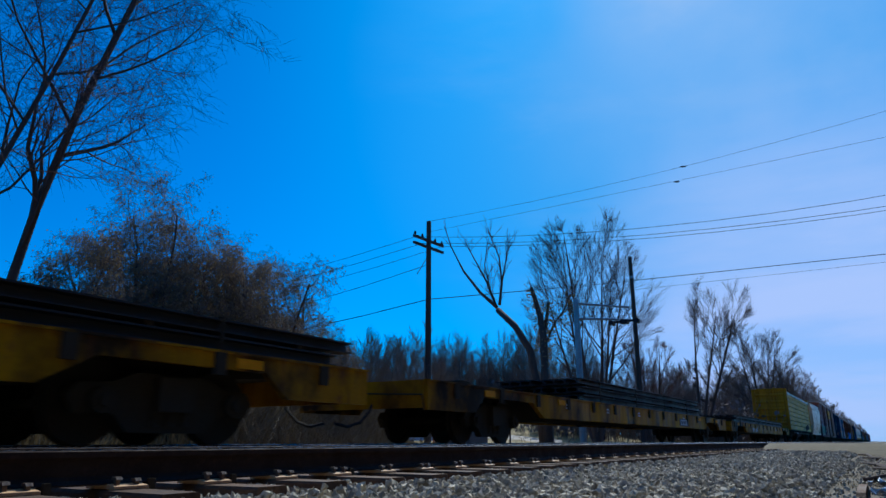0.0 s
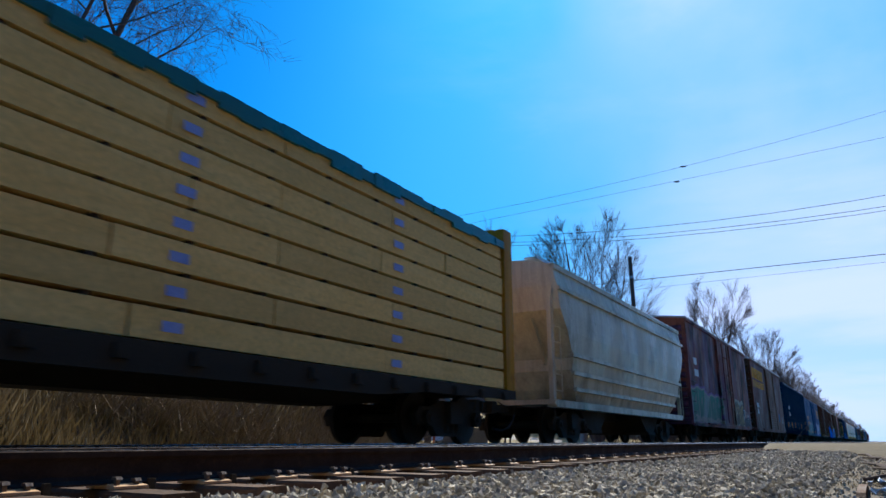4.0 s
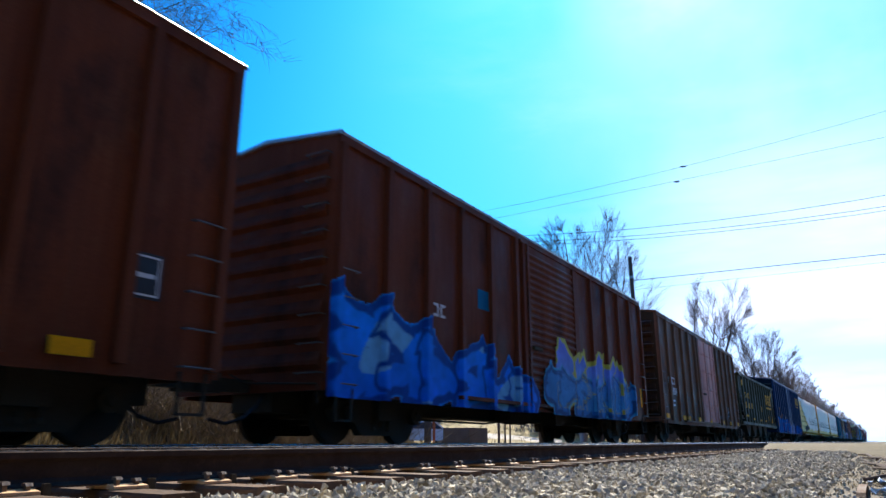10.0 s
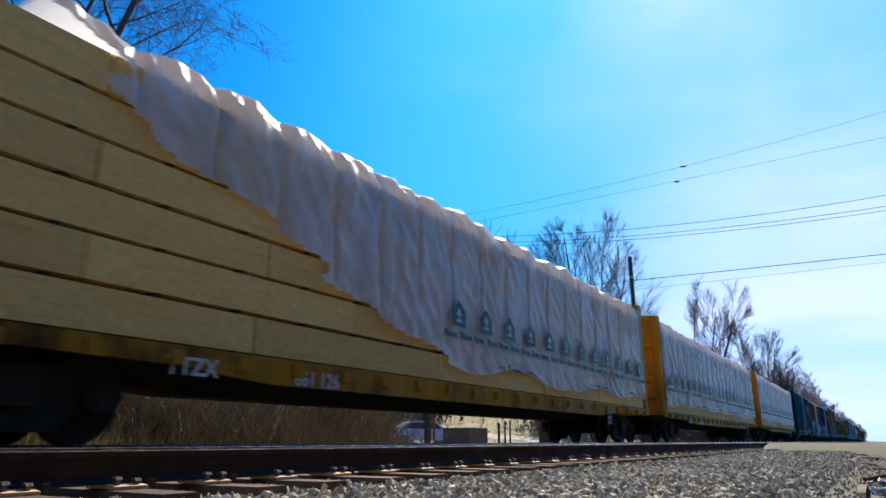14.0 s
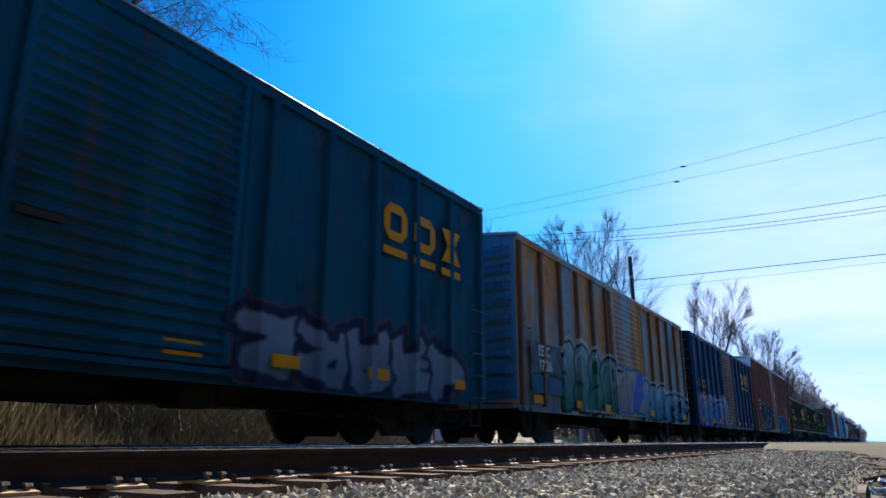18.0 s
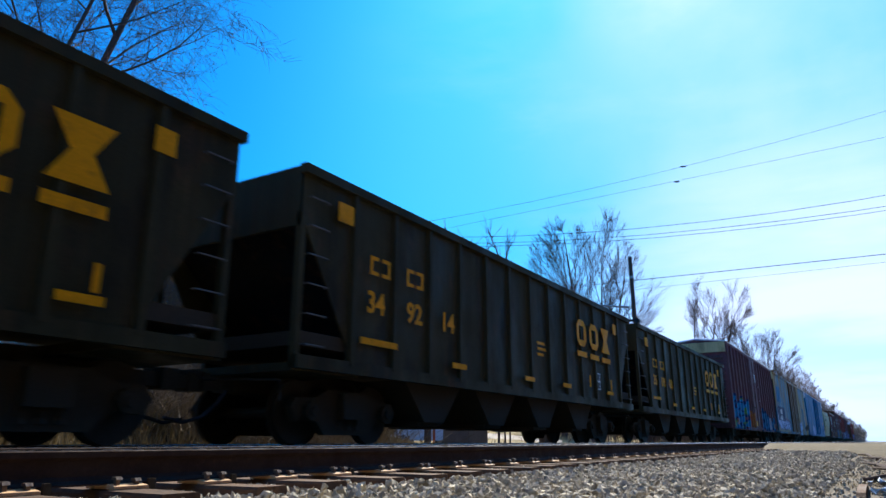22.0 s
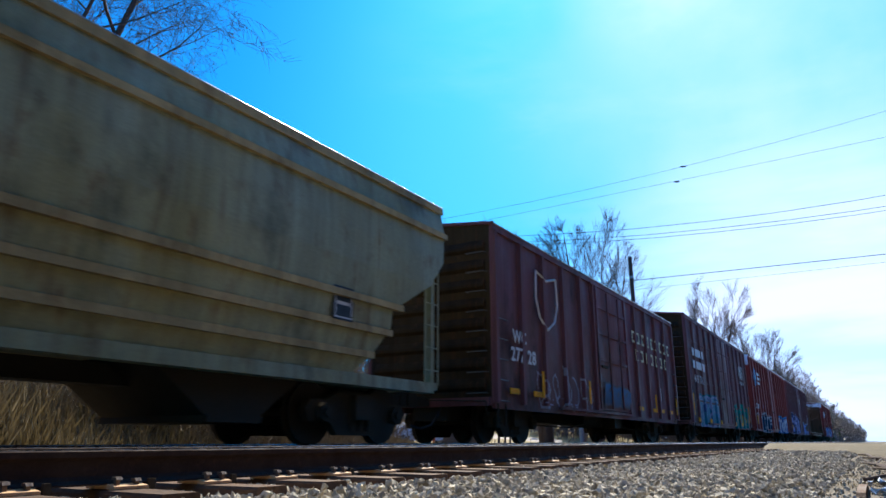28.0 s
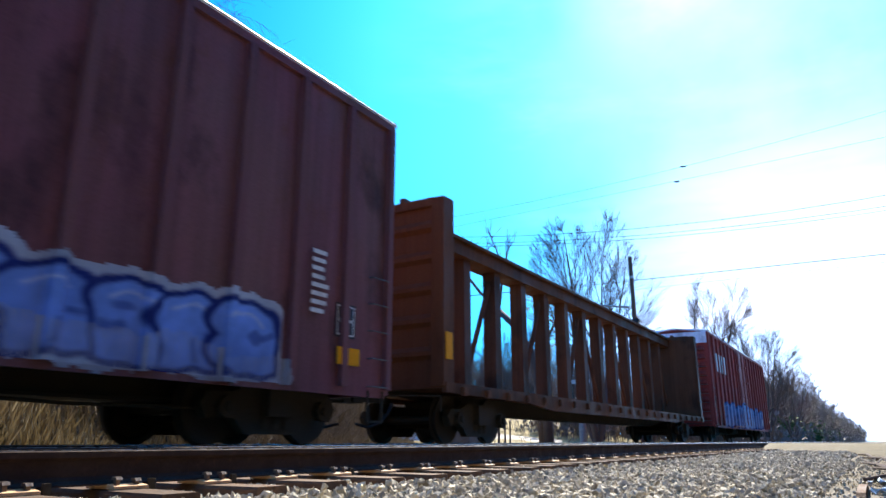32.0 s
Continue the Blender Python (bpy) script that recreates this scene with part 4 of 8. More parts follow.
        centres = list(xs)
        depth = lambda x: max([0.094 * min(max((0.09 - abs(x - c)) / 0.02, 0), 1) for c in centres] + [0.12 if any(a < x < b for a, b in spans) else 0.0])
    elif spans:
        # welded seams between the side sheets
        seam = Geo().box(-0.018, 0.018, -0.006, 0.002, sill + 0.04, H - 0.12).mesh("panel_seam", paint)
        for i in range(1, int(L / 1.25)):
            x = i * L / int(L / 1.25)
            if not any(a - 0.1 < x < b + 0.1 for a, b in spans):
                part("panel_seam", seam, None, car, at=(x, -HALF, 0))
        depth = lambda x: 0.12 if any(a < x < b for a, b in spans) else 0.0
    if ladder:
        for x0, top in ((0.12, sill + 1.9), (L - 0.52, sill + 1.9)):
            rung = Geo().tube([(x0, -HALF - 0.01, 0), (x0, -HALF - 0.09, 0), (x0 + 0.4, -HALF - 0.09, 0), (x0 + 0.4, -HALF - 0.01, 0)], 0.012, 5).mesh("grab_iron", M["grab"])
            for i in range(5):
                part("grab_iron", rung, None, car, at=(0, 0, sill + 0.05 + i * 0.42))
        for x0 in (0.15, L - 0.5):
            part("step", Geo().box(x0, x0 + 0.03, -HALF - 0.02, -HALF + 0.02, sill - 0.45, sill).box(x0 + 0.35, x0 + 0.38, -HALF - 0.02, -HALF + 0.02, sill - 0.45, sill).box(x0, x0 + 0.38, -HALF - 0.03, -HALF + 0.03, sill - 0.47, sill - 0.44), M["steel_dark"], car)
        rung = Geo().tube([(-0.02, -HALF + 0.12, 0), (-0.12, -HALF + 0.12, 0), (-0.12, -HALF + 0.55, 0), (-0.02, -HALF + 0.55, 0)], 0.012, 5).mesh("grab_iron", M["grab"])
        for i in range(9):
            z = sill + 0.2 + i * 0.42
            if z < H - 0.2:
                part("grab_iron", rung, None, car, at=(0, 0, z))
    running_gear(car, L)
    return car, L, depth


def yellow_tabs(car, xs, z, w=0.45, h=0.16):
    """Reflective strips along the lower side."""
    for x in xs:
        patch(car, x, x + w, z, z + h, M["yellow"], "reflective_strip", y=-HALF - 0.07)


def yellow_posts(car, xs, z, h=0.6, w=0.13):
    for x in xs:
        patch(car, x, x + w, z, z + h, M["yellow"], "reflective_strip", y=-HALF - 0.065)


# ---- other kinds of car ----
def open_hopper(label, front, rear, colour="hopper_black", height=3.87, posts=13):
    """A four-bay open-top coal hopper with posts, slope ends and bay chutes."""
    L = rear - front
    car = new_car("open_hopper", label, front, "hopper car")
    paint, H = M[colour], height
    for s in (-1, 1):
        y = s * (HALF - 0.02)
        side = [(0.0, H), (L, H), (L, H - 0.75), (L - 1.1, 1.35), (L - 1.1, 1.05), (1.1, 1.05), (1.1, 1.35), (0.0, H - 0.75)]
        part("side_wall", Geo().prism(side if s > 0 else side[::-1], "y", y - 0.02, y + 0.02), paint, car)
        part("top_chord", Geo().box(-0.05, L + 0.05, s * (HALF + 0.03) - 0.06, s * (HALF + 0.03) + 0.06, H - 0.14, H), paint, car)
        part("side_sill", Geo().box(0, L, s * (HALF) - 0.06, s * HALF + 0.06, 0.98, 1.16), paint, car)
    mesh = Geo().prism([(-0.06, 0), (-0.045, -0.07), (0.045, -0.07), (0.06, 0)], "z", 1.1, H - 0.13).mesh("side_post", paint)
    for i in range(posts):
        x = 1.15 + i * (L - 2.3) / (posts - 1)
        part("side_post", mesh, None, car, at=(x, -HALF, 0))
        o = part("side_post", mesh, None, car)
        o.matrix_basis = pose(x, HALF, 0, rz=180)
    for x, d in ((0.0, 1), (L, -1)):
        pts = [(x + d * 0.02, H - 0.5), (x + d * 0.08, H - 0.5), (x + d * 2.5, 1.15), (x + d * 2.42, 1.12)]
        # near-black colour puts the slope sheet's shade into the paint
        part("slope_sheet", Geo().prism(pts if d < 0 else pts[::-1], "y", -HALF + 0.03, HALF - 0.03), M["end_soot_shade_blue"], car)
        part("end_wall", Geo().box(min(x, x + d * 0.05), max(x, x + d * 0.05), -HALF, HALF, H - 0.9, H), paint, car)
        part("end_platform", Geo().box(min(x, x + d * 1.4), max(x, x + d * 1.4), -HALF + 0.02, HALF - 0.02, 0.95, 1.06), paint, car)
        for s in (-1, 1):
            part("corner_post", Geo().box(min(x, x + d * 0.1), max(x, x + d * 0.1), s * (HALF - 0.05) - 0.05, s * (HALF - 0.05) + 0.05, 1.0, H - 0.7), paint, car)
        rung = Geo().tube([(x + d * 0.12, -HALF, 0), (x + d * 0.12, -HALF - 0.07, 0), (x + d * 0.52, -HALF - 0.07, 0), (x + d * 0.52, -HALF, 0)], 0.012, 5).mesh("grab_iron", M["grab"])
        for i in range(6):
            part("grab_iron", rung, None, car, at=(0, 0, 1.3 + i * 0.42))
    for i in range(4):
        c = 3.9 + (L - 7.8) * i / 3
        chute = Geo()
        a, b = 0.95, 0.32
        for s in (-1, 1):
            prof = [(c - a, 1.05), (c + a, 1.05), (c + b, 0.36), (c - b, 0.36)]
            chute.prism(prof, "y", s * 0.2 if s > 0 else -1.3, 1.3 if s > 0 else -0.2)
        part("hopper_bay", chute, M["steel_dark"], car)
        part("bay_gate", Geo().box(c - 0.36, c + 0.36, -1.2, 1.2, 0.3, 0.37), M["steel_dark"], car)
    part("centre_sill", Geo().box(0.2, L - 0.2, -0.2, 0.2, 0.72, 1.05), M["steel_dark"], car)
    part("coal_dust_load", Geo().box(0.1, L - 0.1, -HALF + 0.05, HALF - 0.05, 1.3, 1.5), M["steel_dark"], car)
    running_gear(car, L, 1.75)
    return car, L


def coal_marks(car, L, digits):
    """Reporting number, yellow squares and blocks as on the black hoppers."""
    patch(car, 0.7, 1.05, 3.2, 3.5, M["yellow"], y=-HALF - 0.072)
    patch(car, 13.45, 13.72, 3.15, 3.45, M["yellow"], y=-HALF - 0.072)
    rows_of_bars(car, 1.5, 2.55, 0.62, 1, 0.1, 0.3, M["yellow"], y=-HALF - 0.072)
    rows_of_bars(car, 2.5, 2.55, 0.58, 1, 0.1, 0.3, M["yellow"], y=-HALF - 0.072)
    for w, x in zip(digits, (1.42, 2.5, 3.58)):
        lettering(car, w, x, 1.95, 0.34, M["yellow"], y=-HALF - 0.072)
    block_sign(car, 10.4, 2.48, 0.68, 0.7, M["yellow"], step=0.96, y=-HALF - 0.072)
    for x in (11.2, 12.95):
        patch(car, x, x + 0.08, 1.45, 1.75, M["yellow"], "reflective_strip", y=-HALF - 0.072)
    patch(car, 1.3, 2.25, 1.45, 1.55, M["yellow"], "reflective_strip", y=-HALF - 0.075)
    for x in (4.0, 7.1, 9.3, 12.6):
        patch(car, x, x + 0.5, 1.32, 1.42, M["yellow"], "reflective_strip", y=-HALF - 0.075)
    rows_of_bars(car, 7.8, 2.2, 0.5, 3, 0.13, 0.06, M["yellow"], y=-HALF - 0.072)
    tag_frame(car, L - 3.3, 1.4)


def deep_gondola(label, front, rear, colour, height=4.93, posts=18):
    """A deep blue gondola with close posts that turn in beneath the side."""
    L = rear - front
    car = new_car("gondola", label, front, "gondola car")
    paint, H = M[colour], height
    for s in (-1, 1):
        y = s * (HALF - 0.02)
        part("side_wall", Geo().box(0, L, y - 0.02, y + 0.02, 1.2, H), paint, car)
        prof = [(s * HALF, 1.2), (s * (HALF - 0.12), 0.9), (s * (HALF - 0.5), 0.7), (s * (HALF - 0.5), 0.78), (s * (HALF - 0.16), 0.96), (s * (HALF - 0.04), 1.2)]
        part("lower_side", Geo().prism(prof, "x", 2.6, L - 2.6), paint, car)
        part("top_chord", Geo().box(-0.05, L + 0.05, s * (HALF + 0.03) - 0.06, s * (HALF + 0.03) + 0.06, H - 0.16, H), paint, car)
    bright_edge(car, 0, L, HALF + 0.08, H - 0.01)
    post = Geo()
    post.prism([(-0.075, 0), (-0.05, -0.085), (0.05, -0.085), (0.075, 0)], "z", 1.2, H - 0.16)
    post.prism([(0.0, 1.2), (-0.085, 1.2), (0.03, 0.88), (0.4, 0.68), (0.45, 0.74), (0.1, 0.98)], "x", -0.05, 0.05)
    mesh = post.mesh("side_post", paint)
    for i in range(posts + 1):
        x = 0.1 + i * (L - 0.2) / posts
        part("side_post", mesh, None, car, at=(x, -HALF, 0))
        o = part("side_post", mesh, None, car)
        o.matrix_basis = pose(x, HALF, 0, rz=180)
    for x, d in ((0.0, -1), (L, 1)):
        pr = [(x - d * 0.05, H), (x - d * 0.05, 1.0), (x, 1.0)]
        for i in range(7):
            z = 1.3 + i * 0.5
            pr += [(x, z), (x + d * 0.07, z + 0.08), (x + d * 0.07, z + 0.14), (x, z + 0.26)]
        pr.append((x, H))
        part("end_wall", Geo().prism(pr if d < 0 else pr[::-1], "y", -HALF + 0.02, HALF - 0.02), paint, car)
        part("end_chord", Geo().box(min(x, x + d * 0.08), max(x, x + d * 0.08), -HALF, HALF, H - 0.2, H), paint, car)
    part("floor", Geo().box(0.1, L - 0.1, -HALF + 0.05, HALF - 0.05, 1.0, 1.15), M["steel_dark"], car)
    part("centre_sill", Geo().box(0.2, L - 0.2, -0.25, 0.25, 0.62, 1.0), M["steel_dark"], car)
    running_gear(car, L)
    return car, L


def covered_hopper(label, front, rear, colour, eave=4.27, ridge_colour=None, slant=1.6):
    """A covered hopper with bulging sides, slanted ends, ridges, roof hatches and running boards."""
    L = rear - front
    car = new_car("covered_hopper", label, front, "hopper car")
    paint = M[colour]
    k = (eave - 1.0) / 3.27
    rings = [(1.0, 1.28, slant + 0.75), (1.35, 1.4, slant + 0.35), (1.8, 1.5, slant), (2.1, 1.54, slant), (2.7, 1.6, 0.55), (3.2, 1.6, 0.12), (3.8, 1.56, 0.02), (4.27, 1.46, 0.0)]
    rings = [(1.0 + (z - 1.0) * k, y, x) for z, y, x in rings]
    g = Geo()
    for z, y, x in rings:
        g.v += [(x, -y, z), (L - x, -y, z), (L - x, y, z), (x, y, z)]
    for i in range(len(rings) - 1):
        for j in range(4):
            a, b = i * 4 + j, i * 4 + (j + 1) % 4
            g.f.append((a, b, b + 4, a + 4))
    g.f.append((3, 2, 1, 0))
    part("body_shell", g, paint, car)
    roof = Geo().prism([(-1.46, eave - 0.02), (-1.46, eave + 0.03), (-0.9, eave + 0.22), (0, eave + 0.3), (0.9, eave + 0.22), (1.46, eave + 0.03), (1.46, eave - 0.02)][::-1], "x", 0, L)
    part("roof", roof, paint, car)
    for s in (-1, 1):
        for z, y, x in ((1.34, 1.4, slant + 0.35), (1.72, 1.49, slant), (2.15, 1.56, slant - 0.2), (3.72, 1.575, 0.03)):
            zz = 1.0 + (z - 1) * k
            ya, yb = sorted((s * (y - 0.02), s * (y + 0.06)))
            part("side_ridge", Geo().box(x, L - x, ya, yb, zz - 0.05, zz + 0.05), M[ridge_colour] if ridge_colour else paint, car)
        ya, yb = sorted((s * 1.4, s * 1.52))
        part("eave_rail", Geo().box(0, L, ya, yb, eave - 0.08, eave + 0.06), M[ridge_colour] if ridge_colour else paint, car)
        ya, yb = sorted((s * 1.15, s * 1.4))
        part("side_sill", Geo().box(0.1, L - 0.1, ya, yb, 0.86, 1.04), paint, car)
    bright_edge(car, 0, L, 1.51, eave + 0.05)
    board = Geo()
    for a in np.arange(0.3, L - 0.4, 0.16):
        board.box(a, a + 0.1, -0.95, -0.55, eave + 0.36, eave + 0.39)
        board.box(a, a + 0.1, 0.55, 0.95, eave + 0.36, eave + 0.39)
    board.box(0.2, L - 0.2, -0.97, -0.93, eave + 0.3, eave + 0.4).box(0.2, L - 0.2, 0.93, 0.97, eave + 0.3, eave + 0.4)
    part("running_board", board, M["galv"], car)
    for i in range(6):
        x = 1.3 + i * (L - 2.6) / 5
        part("hatch", Geo().box(x - 0.55, x + 0.55, -0.4, 0.4, eave + 0.25, eave + 0.42), paint, car)
    for x, d in ((0.0, 1), (L, -1)):
        part("end_platform", Geo().box(min(x, x + d * 2.2), max(x, x + d * 2.2), -1.4, 1.4, 0.92, 1.04), paint, car)
        for s in (-1, 1):
            part("end_post", Geo().box(min(x + d * 0.05, x + d * 0.16), max(x + d * 0.05, x + d * 0.16), s * 1.3 - 0.06, s * 1.3 + 0.06, 1.0, eave - 0.3), paint, car)
            p = [(x + d * 0.1, 3.1), (x + d * 0.22, 3.1), (x + d * 1.9, 1.04), (x + d * 1.75, 1.04)]
            part("end_brace", Geo().prism(p if d < 0 else p[::-1], "y", s * 0.75 - 0.04, s * 0.75 + 0.04), paint, car)
        lad = Geo()
        for i in range(8):
            z = 1.25 + i * 0.4
            lad.tube([(x + d * 0.02, -1.42, z), (x + d * 0.45, -1.42, z)], 0.013, 5)
        lad.tube([(x + d * 0.02, -1.42, 1.0), (x + d * 0.02, -1.42, eave)], 0.016, 5).tube([(x + d * 0.45, -1.42, 1.0), (x + d * 0.45, -1.42, eave)], 0.016, 5)
        part("ladder", lad, paint, car)
    for side in (-1, 1):
        c = L / 2 + side * (L / 2 - slant - 2.75)
        ch = Geo()
        ch.prism([(c - 1.35, 1.02), (c + 1.35, 1.02), (c + 0.45, 0.35), (c - 0.45, 0.35)], "y", -1.05, 1.05)
        part("hopper_bay", ch, M["steel_dark"], car, "dark steel discharge chute")
        part("bay_gate", Geo().box(c - 0.45, c + 0.45, -1.1, 1.1, 0.27, 0.36), M["steel_dark"], car)
    part("centre_sill", Geo().box(0.2, L - 0.2, -0.2, 0.2, 0.7, 0.95), M["steel_dark"], car)
    running_gear(car, L, 1.8)
    return car, L


def centerbeam(label, front, rear, colour, deck_colour=None):
    """A centre-beam flat car: deck, bulkheads, top chord, posts and diagonals."""
    L = rear - front
    car = new_car("centerbeam_car", label, front, "flat car")
    paint = M[colour]
    dark = M[deck_colour] if deck_colour else paint
    top = 4.65
    part("deck", Geo().box(0, L, -1.42, 1.42, 0.98, 1.06), dark, car)
    part("centre_sill", Geo().prism([(0.4, 0.98), (L - 0.4, 0.98), (L - 4.5, 0.62), (4.5, 0.62)][::-1], "y", -0.3, 0.3), M["steel_dark"], car)
    for s in (-1, 1):
        ya, yb = sorted((s * 1.4, s * 1.5))
        part("side_sill", Geo().prism([(0.0, 1.08), (L, 1.08), (L, 0.9), (L - 3.5, 0.86), (L - 5.0, 0.74), (5.0, 0.74), (3.5, 0.86), (0, 0.9)][::-1], "y", ya, yb), dark, car)
        if s < 0:
            n = int(L / 0.95)
            win = Geo().box(-0.09, 0.09, -1.56, -1.5, 0.86, 1.02).tube([(0, -1.57, 0.94), (0, -1.5, 0.94)], 0.07, 8).mesh("strap_winch", dark)
            for i in range(n):
                part("strap_winch", win, None, car, at=(0.6 + i * (L - 1.2) / (n - 1), 0, 0))
    for x, d in ((0.0, 1), (L, -1)):
        a, b = sorted((x + d * 0.08, x + d * 0.3))
        bulk = part("bulkhead", Geo().box(a, b, -1.4, 1.4, 1.06, top), paint, car, "ribbed steel bulkhead")
        for s in (-1, 1):
            part("bulkhead_post", Geo().box(min(x - d * 0.04, x + d * 0.34), max(x - d * 0.04, x + d * 0.34), s * 1.32 - 0.14, s * 1.32 + 0.14, 1.02, top + 0.0), paint, bulk)
        part("bulkhead_cap", Geo().box(min(x, x + d * 0.34), max(x, x + d * 0.34), -1.18, 1.18, top - 0.14, top + 0.03), paint, bulk)
        part("middle_post", Geo().box(min(x - d * 0.02, x + d * 0.1), max(x - d * 0.02, x + d * 0.1), -0.08, 0.08, 1.06, top - 0.14), paint, bulk)
        for i in range(5):
            z = 1.5 + i * 0.62
            pr = [(x + d * 0.08, z), (x - d * 0.0, z + 0.08), (x - d * 0.0, z + 0.16), (x + d * 0.08, z + 0.26)]
            part("bulkhead_rib", Geo().prism(pr if d < 0 else pr[::-1], "y", -1.18, 1.18), paint, bulk)
        for yy in (-0.45, 0.35):
            part("lashing_ear", Geo().box(min(x, x + d * 0.2), max(x, x + d * 0.2), yy - 0.06, yy + 0.06, top + 0.03, top + 0.13), paint, bulk)
    part("top_chord", Geo().box(0.3, L - 0.3, -0.3, 0.3, top - 0.42, top - 0.12).box(0.3, L - 0.3, -0.42, 0.42, top - 0.12, top - 0.05), paint, car)
    n = 14
    for i in range(1, n):
        x = L * i / n
        part("beam_post", Geo().box(x - 0.16, x + 0.16, -0.17, 0.17, 1.06, top - 0.42), paint, car)
    for i in range(n):
        if i in (0, 2, 4, 6, 7, 9, 11, 13):
            a, b = (L * i / n, L * (i + 1) / n) if i < n / 2 else (L * (i + 1) / n, L * i / n)
            part("diagonal", Geo().tube([(a, 0, 1.1), (b, 0, top - 0.45)], 0.07, 6), paint, car)
    running_gear(car, L, 2.0)
    return car, L


def lumber_load(label, front, x0, x1, wrapped, layers=7, low=1.06, high=4.3, seed=1, torn=None):
    """Bundles of sawn lumber on both sides of the centre beam, and their wrapping where they have it."""
    load = thing("lumber_load", label, "lumber", (front, TRAIN_Y, 0), group="lumber loads")
    CARS.append((load, front))
    rng = random.Random(seed)
    n = 5
    hh = (high - low) / layers
    for s in (-1, 1):
        for j in range(layers):
            z0 = low + j * hh
            cuts = [x0] + [x0 + (x1 - x0) * (k + rng.uniform(-0.12, 0.12)) / n for k in range(1, n)] + [x1]
            if j % 2:
                cuts = [x0] + [x0 + (x1 - x0) * (k + 0.45) / n for k in range(0, n)] + [x1]
            for a, b in zip(cuts, cuts[1:]):
                out, inn = s * (1.42 + rng.uniform(-0.012, 0.012)), s * 0.34
                ya, yb = sorted((out, inn))
                g = Geo().box(a + 0.012, b - 0.012, ya, yb, z0 + 0.05, z0 + hh - 0.004)
                part("lumber_pack", g, M["lumber"], load)
            st = Geo()
            for a in np.arange(x0 + 0.4, x1, 1.2):
                ya, yb = sorted((s * 1.4, s * 0.34))
                st.box(a, a + 0.09, ya, yb, z0, z0 + 0.05)
            tagged(part("spacers", st, M["sticker"], load), kind="stuff")
    if wrapped:
        nx, prof = 420, []
        # outline of the sheet from low on the near side, over the top edge, to the middle
        steps = [(1.475, 1.12), (1.478, 1.5), (1.478, 2.0), (1.48, 2.5), (1.48, 3.0), (1.48, 3.5), (1.47, 3.9), (1.44, 4.15), (1.34, 4.33), (1.15, 4.42), (0.8, 4.46), (0.35, 4.47)]
        wrap_piece = 1.14
        fine = []
        for (ya, za), (yb, zb) in zip(steps, steps[1:]):
            fine += [(ya + (yb - ya) * q / 8, za + (zb - za) * q / 8) for q in range(8)]
        close, plain = fine + [steps[-1]], steps
        for s in (-1, 1):
            g = Geo()
            steps, nx = (close, 420) if s < 0 else (plain, 90)
            for i in range(nx + 1):
                x = x0 - 0.03 + (x1 - x0 + 0.06) * i / nx
                ph = ((x - x0) % wrap_piece) / wrap_piece
                seam = math.exp(-((ph - 0.0) / 0.035) ** 2) + math.exp(-((ph - 1.0) / 0.035) ** 2)
                billow = 0.27 * (math.sin(math.pi * ph) ** 0.5) * (0.5 + 0.9 * abs(noise.noise(Vector((x * 0.35, seed * 7.0, 0)))))
                for y, z in steps:
                    f = smooth01(3.4, 4.4, z)
                    wr = 0.05 * noise.noise(Vector((x * 2.1, z * 1.3, seed))) - 0.13 * abs(noise.noise(Vector((x * 2.2 + z * 1.6, z * 1.1, seed + 4)))) + 0.05 * abs(noise.noise(Vector((x * 3.1 - z * 2.4, z * 1.7, seed + 14)))) + 0.014 * noise.noise(Vector((x * 9, z * 5, seed + 9)))
                    zz = z + billow * f - 0.1 * seam * f
                    if z < 1.49:
                        zz = 1.36 + 0.24 * noise.noise(Vector((x * 0.45, 0.3, seed))) + (z - 1.12) * 0.35
                    g.v.append((x, s * (y + 0.03 + wr * (0.5 + f) + 0.05 * f * (1 - seam) - 0.075 * seam * smooth01(1.9, 3.0, z)), zz))
            k = len(steps)
            for i in range(nx):
                x = x0 + (x1 - x0) * (i + 0.5) / nx
                for j in range(k - 1):
                    zmid = (steps[j][1] + steps[j + 1][1]) / 2
                    if torn and s < 0 and x < torn[0] + (torn[1] - torn[0]) * max((4.35 - zmid) / 3.3, 0) ** 1.35 + 0.3 * math.sin(zmid * 5) + 0.2 * math.sin(zmid * 13) + 0.5 * noise.noise(Vector((zmid * 3.0, x * 0.4, seed))):
                        continue
                    a = i * k + j
                    g.f.append((a, a + k, a + k + 1, a + 1) if s < 0 else (a + 1, a + k + 1, a + k, a))
            part("wrapping", g, M["wrap"], load, "white plastic wrapping billowing along the top", smooth=True)
        # printed house marks and lines of small print
        step = 1.08
        for i in range(int((x1 - x0) / step)):
            x = x0 + 0.35 + i * step
            if torn and x < torn[0] + (torn[1] - torn[0]) * 0.62 + 1.2:
                continue
            y = -1.572
            mk = Geo()
            mk.prism([(x, 2.12), (x + 0.5, 2.12), (x + 0.5, 2.42), (x + 0.25, 2.62), (x, 2.42)], "y", y - 0.004, y)
            part("printed_mark", mk, M["logo_green"], load, "dark green house-shaped print")
            part("printed_arrow", Geo().prism([(x + 0.14, 2.2), (x + 0.36, 2.2), (x + 0.36, 2.25), (x + 0.28, 2.25), (x + 0.28, 2.34), (x + 0.36, 2.34), (x + 0.25, 2.48), (x + 0.14, 2.34), (x + 0.22, 2.34), (x + 0.22, 2.25), (x + 0.14, 2.25)], "y", y - 0.008, y - 0.005), M["wrap"], load)
            words = Geo()
